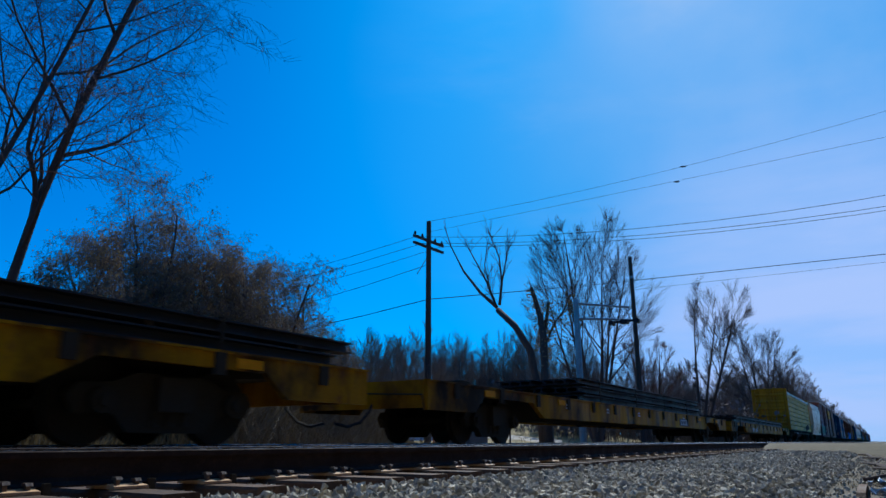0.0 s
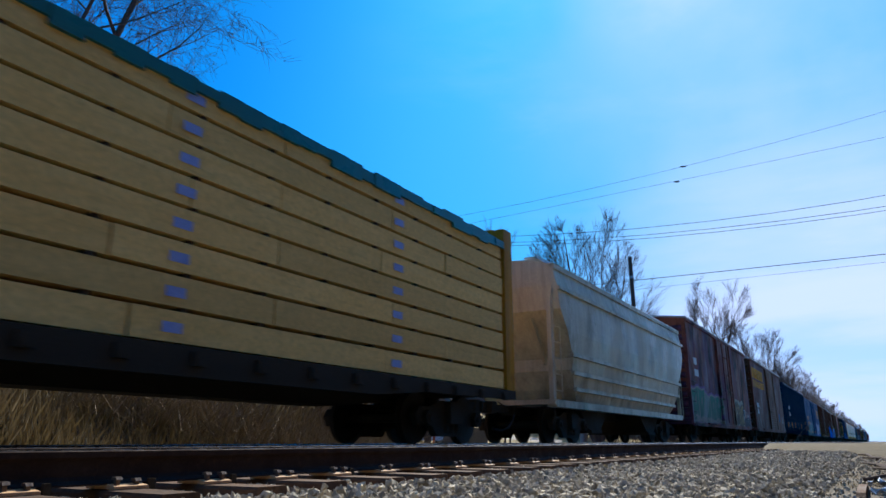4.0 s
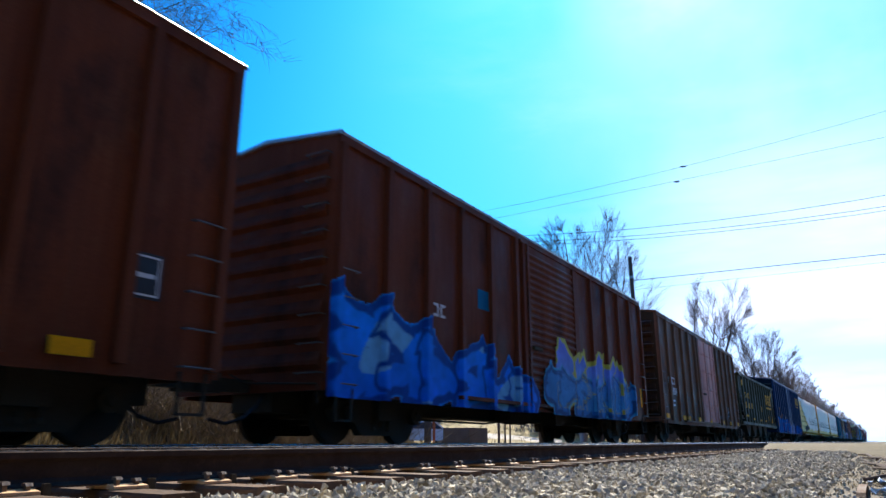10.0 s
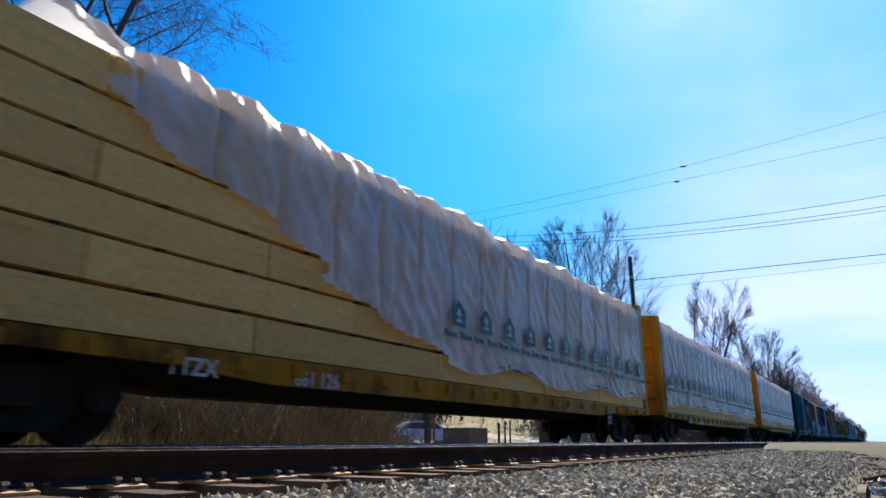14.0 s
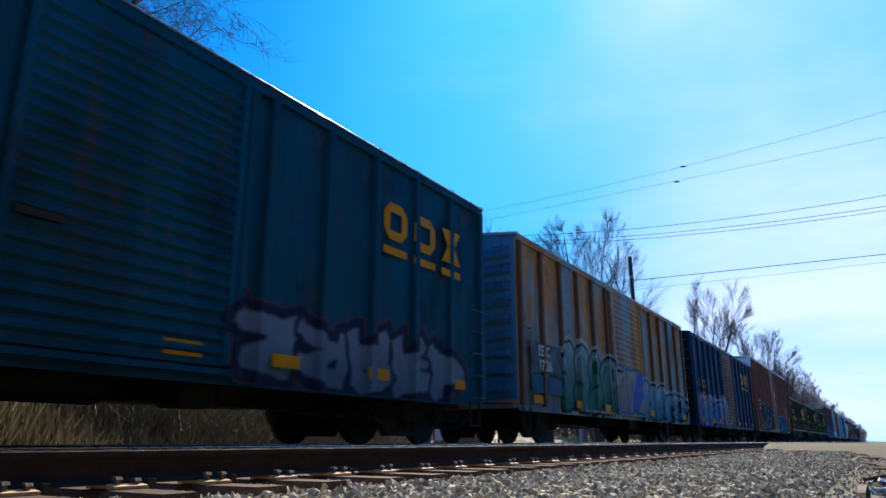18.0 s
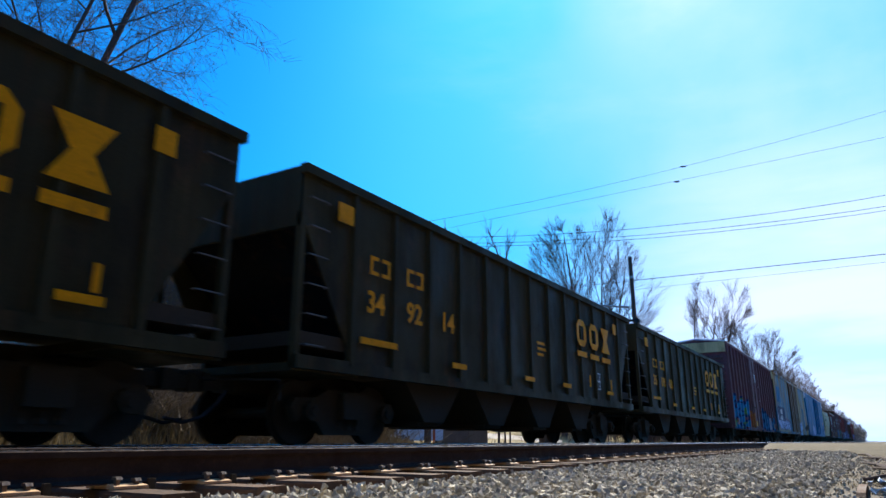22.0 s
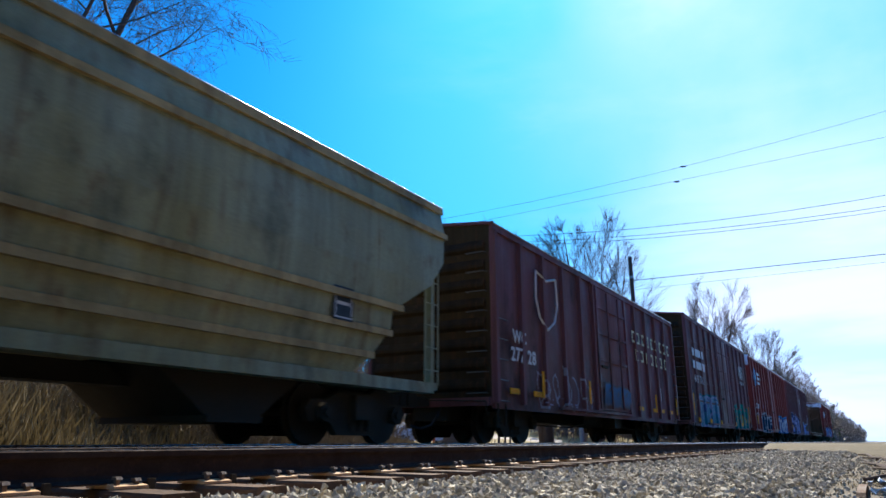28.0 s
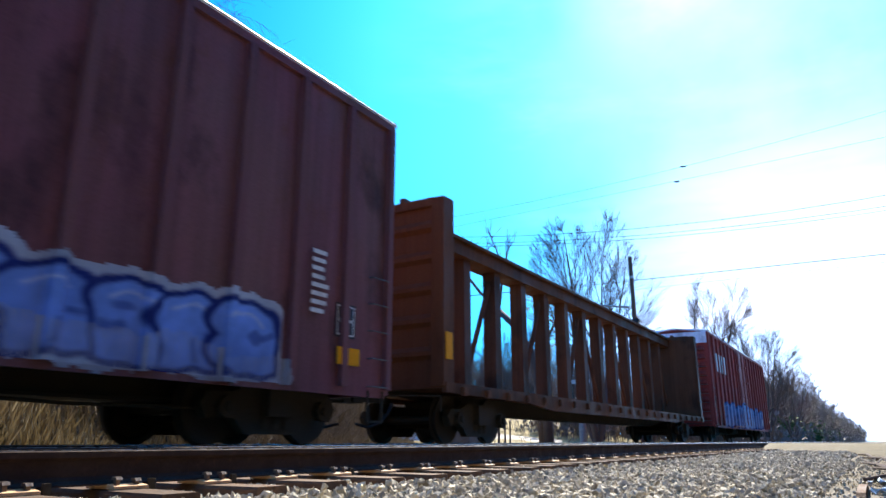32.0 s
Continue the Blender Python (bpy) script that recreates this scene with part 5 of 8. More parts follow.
            for k in range(9):
                if k != 4:
                    words.box(x - 0.26 + k * 0.112, x - 0.175 + k * 0.112, y - 0.004, y, 1.9, 2.03 if k in (0, 5) else 1.99)
            tagged(part("printed_line", words, M["logo_green"], load), kind="stuff")
    else:
        g = Geo().box(x0, x1, -1.46, 1.46, high, high + 0.02)
        for i in range(60):
            x = x0 + (x1 - x0) * i / 60
            g.box(x, x + (x1 - x0) / 60 + 0.02, -1.47 - 0.02 * rng.random(), -1.43, high - 0.1 - 0.12 * rng.random(), high + 0.02 + 0.05 * rng.random())
        part("top_cover", g, M["wrap_green"], load, "green plastic top cover with a ragged edge")
        for i in range(5):
            x = x0 + (x1 - x0) * (i + 0.05) / 5
            tags = Geo()
            for j in range(layers):
                tags.box(x + 0.05, x + 0.32, -1.44, -1.435, low + j * hh + 0.15, low + j * hh + 0.27)
            part("bundle_tags", tags, M["tag_blue"], load, "pale blue stapled bundle tags")
    return load


def flat_car(label, front, rear, load_from, load_to, load_high):
    """A long yellow flat car carrying a low stack of dark steel sections."""
    L = rear - front
    car = new_car("flat_car", label, front, "flat car")
    paint = M["car_yellow"]
    part("deck", Geo().box(0, L, -1.36, 1.36, 1.0, 1.06), M["steel_dark"], car)
    for s in (-1, 1):
        ya, yb = sorted((s * 1.36, s * 1.46))
        side = [(0, 1.08), (L, 1.08), (L, 0.57), (L - 1.7, 0.57), (L - 2.1, 0.88), (L - 4.4, 0.88), (L - 5.0, 0.56), (5.0, 0.56), (4.4, 0.88), (2.1, 0.88), (1.7, 0.57), (0, 0.57)]
        part("side_sill", Geo().prism(side[::-1], "y", ya, yb), paint, car)
        part("sill_flange", Geo().box(0, L, s * 1.44 - 0.06, s * 1.44 + 0.06, 1.06, 1.09), paint, car)
        for x in np.arange(0.9, L, 1.85):
            part("stake_pocket", Geo().box(x, x + 0.16, s * 1.47 - 0.03, s * 1.47 + 0.03, 0.8, 1.1), M["steel_dark"], car)
    part("centre_sill", Geo().prism([(0.3, 1.0), (L - 0.3, 1.0), (L - 5.5, 0.55), (5.5, 0.55)][::-1], "y", -0.35, 0.35), M["steel_dark"], car)
    for x in (8, L / 2 - 0.12, L - 8.25):
        part("cross_bearer", Geo().box(x, x + 0.25, -1.36, 1.36, 0.65, 1.0), M["steel_dark"], car)
    for x in (0.0, L):
        part("end_sill", Geo().box(x - 0.05, x + 0.05, -1.42, 1.42, 0.6, 1.08), paint, car)
    for x in (2.9, L - 3.3):
        part("hitch", Geo().box(x, x + 0.9, -0.5, 0.5, 1.06, 1.22).box(x + 0.2, x + 0.7, -0.3, 0.3, 1.22, 1.34), M["steel_dark"], car)
    if front > 30:
        lettering(car, "PTTX", 7.4, 0.62, 0.21, M["white"], y=-1.46)
        lettering(car, "136195", 8.45, 0.62, 0.21, M["white"], y=-1.46)
    else:
        rows_of_bars(car, 18.4, 0.66, 1.1, 1, 0.1, 0.2, M["white"], y=-1.46)
        patch(car, 18.2, 19.7, 0.62, 0.9, M["black"], "panel", y=-1.455)
    for i in range(5):
        rows_of_bars(car, 6.4 + i * 3.1, 0.9, 0.3, 2, 0.08, 0.04, M["white"], y=-1.46)
    for x in (2.1, 5.9, L - 6.3, L - 2.6):
        patch(car, x, x + 0.42, 0.9, 1.02, M["yellow"], "reflective_strip", y=-1.47)
    running_gear(car, L, 3.2)
    load = thing("steel_load", "low stack of dark rusty steel beams on a flat car", "steel", (front, TRAIN_Y, 0), group="steel loads")
    CARS.append((load, front))
    rng = random.Random(int(front))
    z = 1.06
    k = 0
    while z < load_high - 0.1:
        step = 0.17
        for x in np.arange(load_from + 0.5, load_to, 2.4):
            part("dunnage", Geo().box(x, x + 0.1, -1.3, 1.3, z, z + 0.05), M["sticker"], load)
        for j in range(8):
            y = -1.2 + j * 0.34
            a, b = load_from + rng.uniform(0, 0.35), load_to - rng.uniform(0, 0.5)
            w = 0.14
            t = z + 0.05
            prof = [(y - w, t), (y + w, t), (y + w, t + 0.02), (y + 0.02, t + 0.03), (y + 0.02, t + 0.13), (y + w, t + 0.14), (y + w, t + 0.16), (y - w, t + 0.16), (y - w, t + 0.14), (y - 0.02, t + 0.13), (y - 0.02, t + 0.03), (y - w, t + 0.02)]
            part("beam", Geo().prism(prof, "x", a, b), M["load_steel"], load)
        z += step + 0.05
        k += 1
    for x in np.arange(load_from + 1.5, load_to, 3.6):
        part("strap", Geo().box(x, x + 0.05, -1.36, 1.36, z, z + 0.012).box(x, x + 0.05, -1.362, -1.35, 1.06, z).box(x, x + 0.05, 1.35, 1.362, 1.06, z), M["steel_dark"], load)
    return car


# ---- the train, from its head ----
M["load_steel"] = surface("dark_mill_steel", (0.03, 0.028, 0.03), (0.055, 0.045, 0.042), (0.09, 0.055, 0.04), scale=2, rough=0.6, metal=0.3, mix3=0.3)
M["tag_blue"] = surface("pale_blue_tags", (0.35, 0.42, 0.75), rough=0.6, bump=0)
M["mark_blue"] = surface("pale_blue_mark", (0.08, 0.32, 0.6), rough=0.6, bump=0)
M["box_brown"] = car_paint("faded_boxcar_brown", (0.17, 0.076, 0.06), (0.11, 0.06, 0.052), rust=0.45, gain=1.1)
M["box_peeled"] = car_paint("peeling_brown_paint", (0.21, 0.085, 0.062), (0.09, 0.05, 0.085), rust=0.5, grime=1.0, dark=0.5, blur=0.5, gain=1.15)
M["box_salmon"] = car_paint("faded_salmon_brown", (0.32, 0.14, 0.1), (0.22, 0.1, 0.08), rust=0.35, gain=0.95)
M["post_blue"] = car_paint("blue_grey_posts", (0.07, 0.16, 0.24), (0.05, 0.12, 0.2), rust=0.5)
M["box_red"] = car_paint("boxcar_red", (0.165, 0.046, 0.04), (0.125, 0.04, 0.036), rust=0.3)
M["box_brown2"] = car_paint("boxcar_oxide", (0.13, 0.046, 0.028), (0.095, 0.035, 0.022), rust=0.35, gain=1.0)
M["box_plum"] = car_paint("plum_brown", (0.115, 0.054, 0.06), (0.095, 0.058, 0.05), rust=0.35, gain=1.55)
M["box_dusk"] = car_paint("dusky_plum", (0.11, 0.055, 0.06), (0.095, 0.062, 0.05), rust=0.3)
M["box_umber"] = car_paint("umber_brown", (0.12, 0.065, 0.042), (0.085, 0.05, 0.035), rust=0.4, gain=1.5)
# darker end coats: brake soot, plus the ends' shade put into the colour
M["end_soot_shade"] = car_paint("sooty_shaded_brown_end", (0.05, 0.034, 0.02), (0.03, 0.021, 0.014), rust=0.35, gain=1.0)
M["end_soot_shade_blue"] = car_paint("sooty_shaded_blue_end", (0.008, 0.014, 0.022), (0.014, 0.012, 0.01), rust=0.2, gain=1.0)
M["door_pink"] = car_paint("faded_pink_door", (0.34, 0.18, 0.15), (0.26, 0.14, 0.12), rust=0.3)
M["box_navy"] = car_paint("dark_blue", (0.007, 0.06, 0.128), (0.008, 0.04, 0.083), rust=0.06, grime=0.5, gain=1.25)
M["box_navy2"] = car_paint("night_blue", (0.015, 0.028, 0.06), (0.017, 0.022, 0.036), rust=0.18)
M["box_teal"] = car_paint("weathered_blue", (0.01, 0.055, 0.085), (0.016, 0.042, 0.05), rust=0.4, gain=1.8)
M["box_rusty"] = car_paint("rusty_tan_blue", (0.27, 0.15, 0.07), (0.13, 0.22, 0.25), rust=0.7, streak=0.4, grime=0.6, cloud=0.6, blur=0.45)
M["box_bright"] = car_paint("bright_blue", (0.012, 0.12, 0.22), (0.012, 0.08, 0.14), rust=0.1, gain=1.25)
M["box_mottled"] = car_paint("mottled_blue_brown", (0.14, 0.085, 0.035), (0.03, 0.11, 0.16), rust=0.6, streak=0.35, grime=0.45, cloud=0.3, blur=0.5)
M["gon_blue"] = car_paint("gondola_blue", (0.005, 0.034, 0.075), (0.006, 0.036, 0.055), rust=0.15, gain=1.0)
M["hopper_black"] = car_paint("sooty_black", (0.024, 0.022, 0.013), (0.034, 0.03, 0.018), rust=0.25)
M["hop_grey"] = car_paint("grey_green_hopper", (0.215, 0.235, 0.18), (0.21, 0.19, 0.105), rust=0.45, grime=0.6, gain=1.5)
M["hop_tan"] = car_paint("dirty_tan_ridge", (0.34, 0.27, 0.16), (0.24, 0.19, 0.11), rust=0.4, grime=0.5, gain=1.4)
M["hop_white"] = car_paint("olive_grey_hopper", (0.34, 0.33, 0.25), (0.26, 0.25, 0.19), rust=0.2, rough=0.3, grime=0.5)
M["beam_brown"] = car_paint("oxide_centerbeam", (0.115, 0.056, 0.036), (0.085, 0.048, 0.033), rust=0.3, gain=1.1)
M["beam_ochre"] = M["lumber_yellow"]
M["band"] = car_paint("pale_band", (0.55, 0.53, 0.55), (0.42, 0.4, 0.4), rust=0.2)
M["band_tan"] = car_paint("tan_band", (0.4, 0.33, 0.2), (0.3, 0.25, 0.16), rust=0.3)
WHITE, BLACK, BLUE, SKY = (0.6, 0.62, 0.66), (0.015, 0.015, 0.02), (0.02, 0.14, 0.6), (0.1, 0.35, 0.75)
TEAL, GREEN, PURPLE, LILAC, YELLOW, ORANGE = (0.03, 0.3, 0.4), (0.03, 0.22, 0.12), (0.1, 0.05, 0.32), (0.35, 0.32, 0.65), (0.6, 0.42, 0.05), (0.45, 0.14, 0.04)

FLAT = "long yellow flat car, rusty, carrying dark steel beams"
flat_car(FLAT, -19.4, 8.5, 2.0, 27.7, 1.6)
flat_car(FLAT, 10.2, 38.2, 7.8, 23.3, 1.82)
flat_car(FLAT, 39.8, 67.8, 2.3, 25.2, 1.42)

car, L = centerbeam("ochre centre-beam flat car stacked with bare lumber", 69.9, 92.5, "beam_ochre", "steel_dark")
lettering(car, "TTZX", 2.2, 0.76, 0.2, M["white"], y=-1.5)
lettering(car, "864", 4.2, 0.76, 0.2, M["white"], y=-1.5)
lettering(car, "771", 5.4, 0.76, 0.2, M["white"], y=-1.5)
lumber_load("pale unwrapped lumber bundles on a centre-beam car, green top cover", 69.9, 0.4, L - 0.4, False, layers=8, seed=3)

car, L = covered_hopper("olive-grey covered hopper with smooth rounded sides", 94.9, 108.2, "hop_white", eave=4.4, slant=1.0)

car, L, dep = boxcar("faded brown boxcar with graffiti and a wide plain door", 109.4, 125.1, 5.2, "box_peeled", doors=((6.3, 9.8),), door_style="plug", door_colour="box_peeled")
spray_piece(car, 0.1, 6.2, 0.86, 2.35, (0.03, 0.2, 0.11), (0.04, 0.13, 0.08), (0.28, 0.27, 0.22), (0.2, 0.09, 0.22), 5, 3, dep, "slab", accent=(0.16, 0.25, 0.2))
spray_piece(car, 0.0, 6.3, 0.8, 1.12, (0.3, 0.27, 0.2), (0.22, 0.2, 0.15), (0.05, 0.04, 0.03), None, 5, 4, dep, "belt")
spray_piece(car, 9.95, 13.1, 0.92, 2.1, (0.36, 0.22, 0.07), (0.3, 0.19, 0.08), (0.05, 0.035, 0.025), (0.4, 0.34, 0.24), 9, 5, dep, "wild", accent=(0.12, 0.075, 0.04))
spray_piece(car, 13.0, 15.3, 0.95, 1.9, WHITE, WHITE, (0.3, 0.3, 0.3), None, 3, 6, dep, "scrawl")
spray_piece(car, 13.4, 15.3, 0.85, 1.35, (0.02, 0.035, 0.06), (0.03, 0.03, 0.04), (0.02, 0.02, 0.03), None, 2, 7, dep, "belt")
tag_frame(car, 13.1, 1.42, 0.5, 0.4)
patch(car, 13.12, 13.3, 1.45, 1.78, M["box_bright"], "panel", y=-HALF - 0.02)
rows_of_bars(car, 1.0, 3.3, 0.9, 2, 0.5, 0.3, M["white"])

car, L, dep = boxcar("faded brown boxcar with yellow slogan and a dark corrugated door", 127.5, 143.2, 5.22, "box_brown", doors=((6.4, 10.2),), door_style="corrugated", door_colour="box_umber", end_colour="end_soot_shade")
for i in range(12):
    a, w = 0.12 + i * 0.42, (0.4, 0.38, 0.34, 0.42)[i % 4]
    low, top, mid = 4.06 - 0.012 * (i % 3), 4.72 + 0.015 * (i % 2), 4.3 + 0.1 * (i % 3)
    # bold italic blocks, each with a notch
    if i % 2:
        outline = [(a, low), (a + w - 0.1, low), (a + w - 0.06, mid), (a + w * 0.55, mid + 0.02), (a + w * 0.56, mid + 0.12), (a + w - 0.03, mid + 0.12), (a + w, top), (a + 0.1, top)]
    else:
        outline = [(a, low), (a + w * 0.36, low), (a + w * 0.4, mid - 0.08), (a + w * 0.52, mid - 0.08), (a + w * 0.48, low), (a + w - 0.1, low), (a + w, top), (a + 0.1, top)]
    g = Geo().prism(outline, "y", -HALF - 0.012, -HALF + 0.004)
    part("slogan_mark", g, M["yellow"], car, "bold slanted yellow block")
lettering(car, "FOR FRAGILE FREIGHT", 0.15, 3.5, 0.44, M["yellow"], spread=0.84)
lettering(car, "BAEX", 0.9, 2.2, 0.28, M["white"])
lettering(car, "635", 0.95, 1.8, 0.28, M["white"])
patch(car, 12.2, 12.7, 1.5, 2.1, M["box_bright"], "panel")
tag_frame(car, 14.2, 1.4)

car, L = deep_gondola("dark blue deep gondola with close vertical posts", 144.8, 163.8, "gon_blue")
lettering(car, "GDJX", 2.05, 2.72, 0.32, M["white"], y=-HALF - 0.087)
lettering(car, "5811", 2.1, 2.16, 0.34, M["white"], y=-HALF - 0.087)
rows_of_bars(car, 1.6, 1.5, 0.7, 3, 0.12, 0.05, M["white"])
rows_of_bars(car, 2.6, 1.5, 0.8, 3, 0.12, 0.05, M["white"])
yellow_posts(car, (0.5, 3.8, 6.8, 9.6, 12.5), 1.2, 0.5)
tag_frame(car, 16.72, 1.15, 0.52, 0.52)
part("round_mark", Geo().disc(16.94, 2.02, 0.11, -HALF - 0.012, -HALF + 0.004, 16), M["white"], car, "white painted disc")
yellow_posts(car, (17.6,), 1.17, 0.88, 0.1)

car, L, dep = boxcar("blue smooth-sided boxcar with yellow lettering and pale graffiti", 164.9, 184.4, 4.65, "box_navy", doors=((8.3, 11.4),), door_style="plug", roof="box_navy", end_colour="end_soot_shade_blue")
rows_of_bars(car, 1.8, 2.4, 1.7, 1, 0.1, 0.32, M["yellow"])
lettering(car, "198960", 1.92, 1.84, 0.34, M["yellow"], spread=1.6)
block_sign(car, 16.25, 3.15, 0.6, 0.72, M["yellow"], step=0.85)
spray_piece(car, 0.6, 8.2, 0.72, 1.75, (0.02, 0.17, 0.15), (0.02, 0.13, 0.12), (0.02, 0.2, 0.2), None, 7, 20, dep, "belt", slope=-0.04)
spray_piece(car, 3.3, 8.0, 0.72, 2.2, (0.42, 0.42, 0.62), (0.34, 0.27, 0.16), (0.03, 0.07, 0.1), (0.03, 0.22, 0.17), 6, 21, dep, "wild")
spray_piece(car, 11.5, 18.4, 0.68, 1.0, (0.02, 0.12, 0.42), (0.02, 0.1, 0.36), (0.01, 0.06, 0.2), None, 6, 24, dep, "belt")
spray_piece(car, 11.8, 17.2, 0.72, 2.5, (0.4, 0.46, 0.56), (0.36, 0.42, 0.52), (0.01, 0.03, 0.13), None, 5, 22, dep, "wild", slope=0.06, edge_width=0.05, cut=1.0)
spray_piece(car, 8.5, 11.3, 3.15, 4.1, WHITE, WHITE, (0.3, 0.38, 0.5), None, 4, 23, dep, "scrawl")
yellow_tabs(car, (0.9, 4.9, 9.0, 12.0, 15.4, 18.1), 1.0, 0.5, 0.2)
yellow_posts(car, (0.66, 9.9, 18.75), 1.16, 0.95, 0.1)
tag_frame(car, 17.6, 1.4)

car, L, dep = boxcar("dark brown boxcar with shallow posts and a pale smear of paint", 187.0, 202.6, 4.75, "box_brown2", ribs=13, doors=((5.6, 9.2),), roof="box_brown2", end_colour="end_soot_shade")
rows_of_bars(car, 1.6, 2.1, 0.9, 1, 0.1, 0.26, M["white"])
lettering(car, "16 803", 1.6, 1.75, 0.26, M["white"], spread=1.1)
rows_of_bars(car, 1.6, 1.45, 0.8, 2, 0.15, 0.07, M["white"])
patch(car, 2.6, 5.4, 0.85, 1.75, M["band"], "paint_patch", label="pale overpainted patch")
yellow_tabs(car, (0.05, 2.2, 6.3, 10.2, 13.6), 0.82, 0.42, 0.17)
tag_frame(car, 14.3, 1.5)

car, L, dep = boxcar("red-brown ribbed boxcar with bright blue graffiti", 204.6, 220.5, 4.62, "box_brown2", ribs=13, doors=((6.6, 9.6),), door_style="corrugated")
spray_piece(car, 0.1, 6.9, 0.68, 2.2, (0.004, 0.24, 0.9), (0.004, 0.17, 0.8), (0.004, 0.06, 0.3), (0.01, 0.28, 0.8), 6, 31, dep, "wild", slope=0.1, accent=(0.13, 0.4, 0.68))
spray_piece(car, 7.4, 14.6, 0.68, 1.7, (0.02, 0.2, 0.5), (0.02, 0.16, 0.42), (0.01, 0.07, 0.2), (0.03, 0.3, 0.5), 8, 33, dep, "wild")
spray_piece(car, 8.2, 14.0, 0.85, 2.3, (0.13, 0.16, 0.62), (0.05, 0.35, 0.6), (0.42, 0.4, 0.06), (0.01, 0.12, 0.35), 5, 32, dep, "wild", edge_width=0.035)
rows_of_bars(car, 2.5, 2.2, 0.7, 1, 0.1, 0.24, M["white"])
rows_of_bars(car, 7.0, 3.0, 1.2, 6, 0.2, 0.06, M["white"])
patch(car, 4.4, 4.9, 2.6, 3.0, M["box_bright"], "panel")
yellow_posts(car, (15.2,), 1.1)

car, L, dep = boxcar("umber ribbed boxcar with a faded pink door and chalky scrawls", 222.7, 238.6, 4.68, "box_umber", ribs=13, doors=((6.7, 10.1),), door_style="plug", door_colour="door_pink", roof="box_umber", end_colour="end_soot_shade")
rows_of_bars(car, 1.2, 2.15, 1.0, 1, 0.1, 0.26, M["white"])
lettering(car, "95 004", 1.2, 1.76, 0.28, M["white"], spread=1.1)
rows_of_bars(car, 1.3, 1.5, 0.9, 2, 0.16, 0.07, M["white"])
spray_piece(car, 10.3, 15.4, 0.85, 2.0, WHITE, WHITE, (0.17, 0.15, 0.14), None, 6, 41, dep, "scrawl", edge_width=0.06)
spray_piece(car, 2.6, 6.4, 0.9, 2.2, WHITE, WHITE, (0.12, 0.105, 0.1), None, 3, 43, dep, "scrawl", edge_width=0.07)
spray_piece(car, 7.0, 9.8, 0.95, 2.1, WHITE, WHITE, (0.4, 0.36, 0.4), None, 4, 42, dep, "scrawl", edge_width=0.04)
yellow_tabs(car, (0.25, 2.8, 3.6, 5.6, 8.0, 11.0, 13.0, 15.2), 0.85, 0.45, 0.17)
tag_frame(car, 13.1, 1.25)

car, L = open_hopper("sooty black open coal hopper with yellow markings", 240.05, 255.2)
coal_marks(car, L, ("35", "00", "59"))

car, L, dep = boxcar("night-blue ribbed boxcar with a bright blue painted belt", 256.5, 275.8, 4.67, "box_navy2", ribs=15, doors=((8.1, 11.3),), roof="box_navy2", end_colour="end_soot_shade_blue")
rows_of_bars(car, 2.5, 2.35, 0.9, 1, 0.1, 0.34, M["yellow"])
lettering(car, "164024", 2.0, 1.85, 0.36, M["yellow"], spread=1.4)
block_sign(car, 15.4, 3.4, 0.7, 0.62, M["yellow"], step=0.95, y=-HALF - 0.06)
spray_piece(car, 0.4, 8.0, 0.72, 1.95, (0.008, 0.12, 0.42), (0.008, 0.13, 0.4), (0.01, 0.03, 0.16), None, 7, 51, dep, "belt", accent=(0.03, 0.05, 0.2))
spray_piece(car, 8.0, 18.9, 0.72, 1.45, (0.008, 0.08, 0.3), (0.008, 0.09, 0.3), (0.008, 0.025, 0.12), None, 9, 52, dep, "belt", accent=(0.012, 0.03, 0.12))
yellow_posts(car, (0.4, 5.3, 18.6), 1.2, 0.55)
tag_frame(car, 6.0, 1.5)

WRAP = "ochre centre-beam flat car under wrapped lumber"
for i, (a, b, torn) in enumerate(((277.4, 300.0, (1.6, 10.6)), (302.2, 324.9, None), (327.2, 349.1, None))):
    car, L = centerbeam(WRAP, a, b, "beam_ochre")
    lettering(car, "TTZX", 3.4, 0.76, 0.2, M["white"], y=-1.5)
    lettering(car, "861 126", 5.4, 0.76, 0.2, M["white"], y=-1.5)
    tag_frame(car, L - 4.6, 0.5, 0.35, 0.4)
    lumber_load("lumber stacks in white printed wrapping" + (", torn open at one end" if torn else " on a car"), a, 0.42, L - 0.42, True, layers=6, high=4.15, seed=11 + i, torn=torn)

car, L, dep = boxcar("weathered blue ribbed boxcar with a corrugated door and graffiti", 351.5, 366.8, 4.68, "box_teal", ribs=13, doors=((6.1, 8.9),), door_style="corrugated", roof="box_teal", end_colour="end_soot_shade_blue")
rows_of_bars(car, 0.7, 2.55, 1.4, 1, 0.1, 0.34, M["yellow"])
lettering(car, "124067", 0.8, 1.95, 0.36, M["yellow"], spread=1.35)
block_sign(car, 11.9, 3.25, 0.66, 0.64, M["yellow"], step=0.9, y=-HALF - 0.06)
spray_piece(car, 8.9, 14.6, 0.75, 1.75, (0.22, 0.28, 0.36), (0.12, 0.2, 0.26), (0.02, 0.03, 0.06), (0.2, 0.07, 0.1), 5, 61, dep, "wild")
yellow_tabs(car, (0.6, 3.6, 5.6, 8.0, 9.6, 11.6, 14.0), 0.95, 0.5, 0.17)

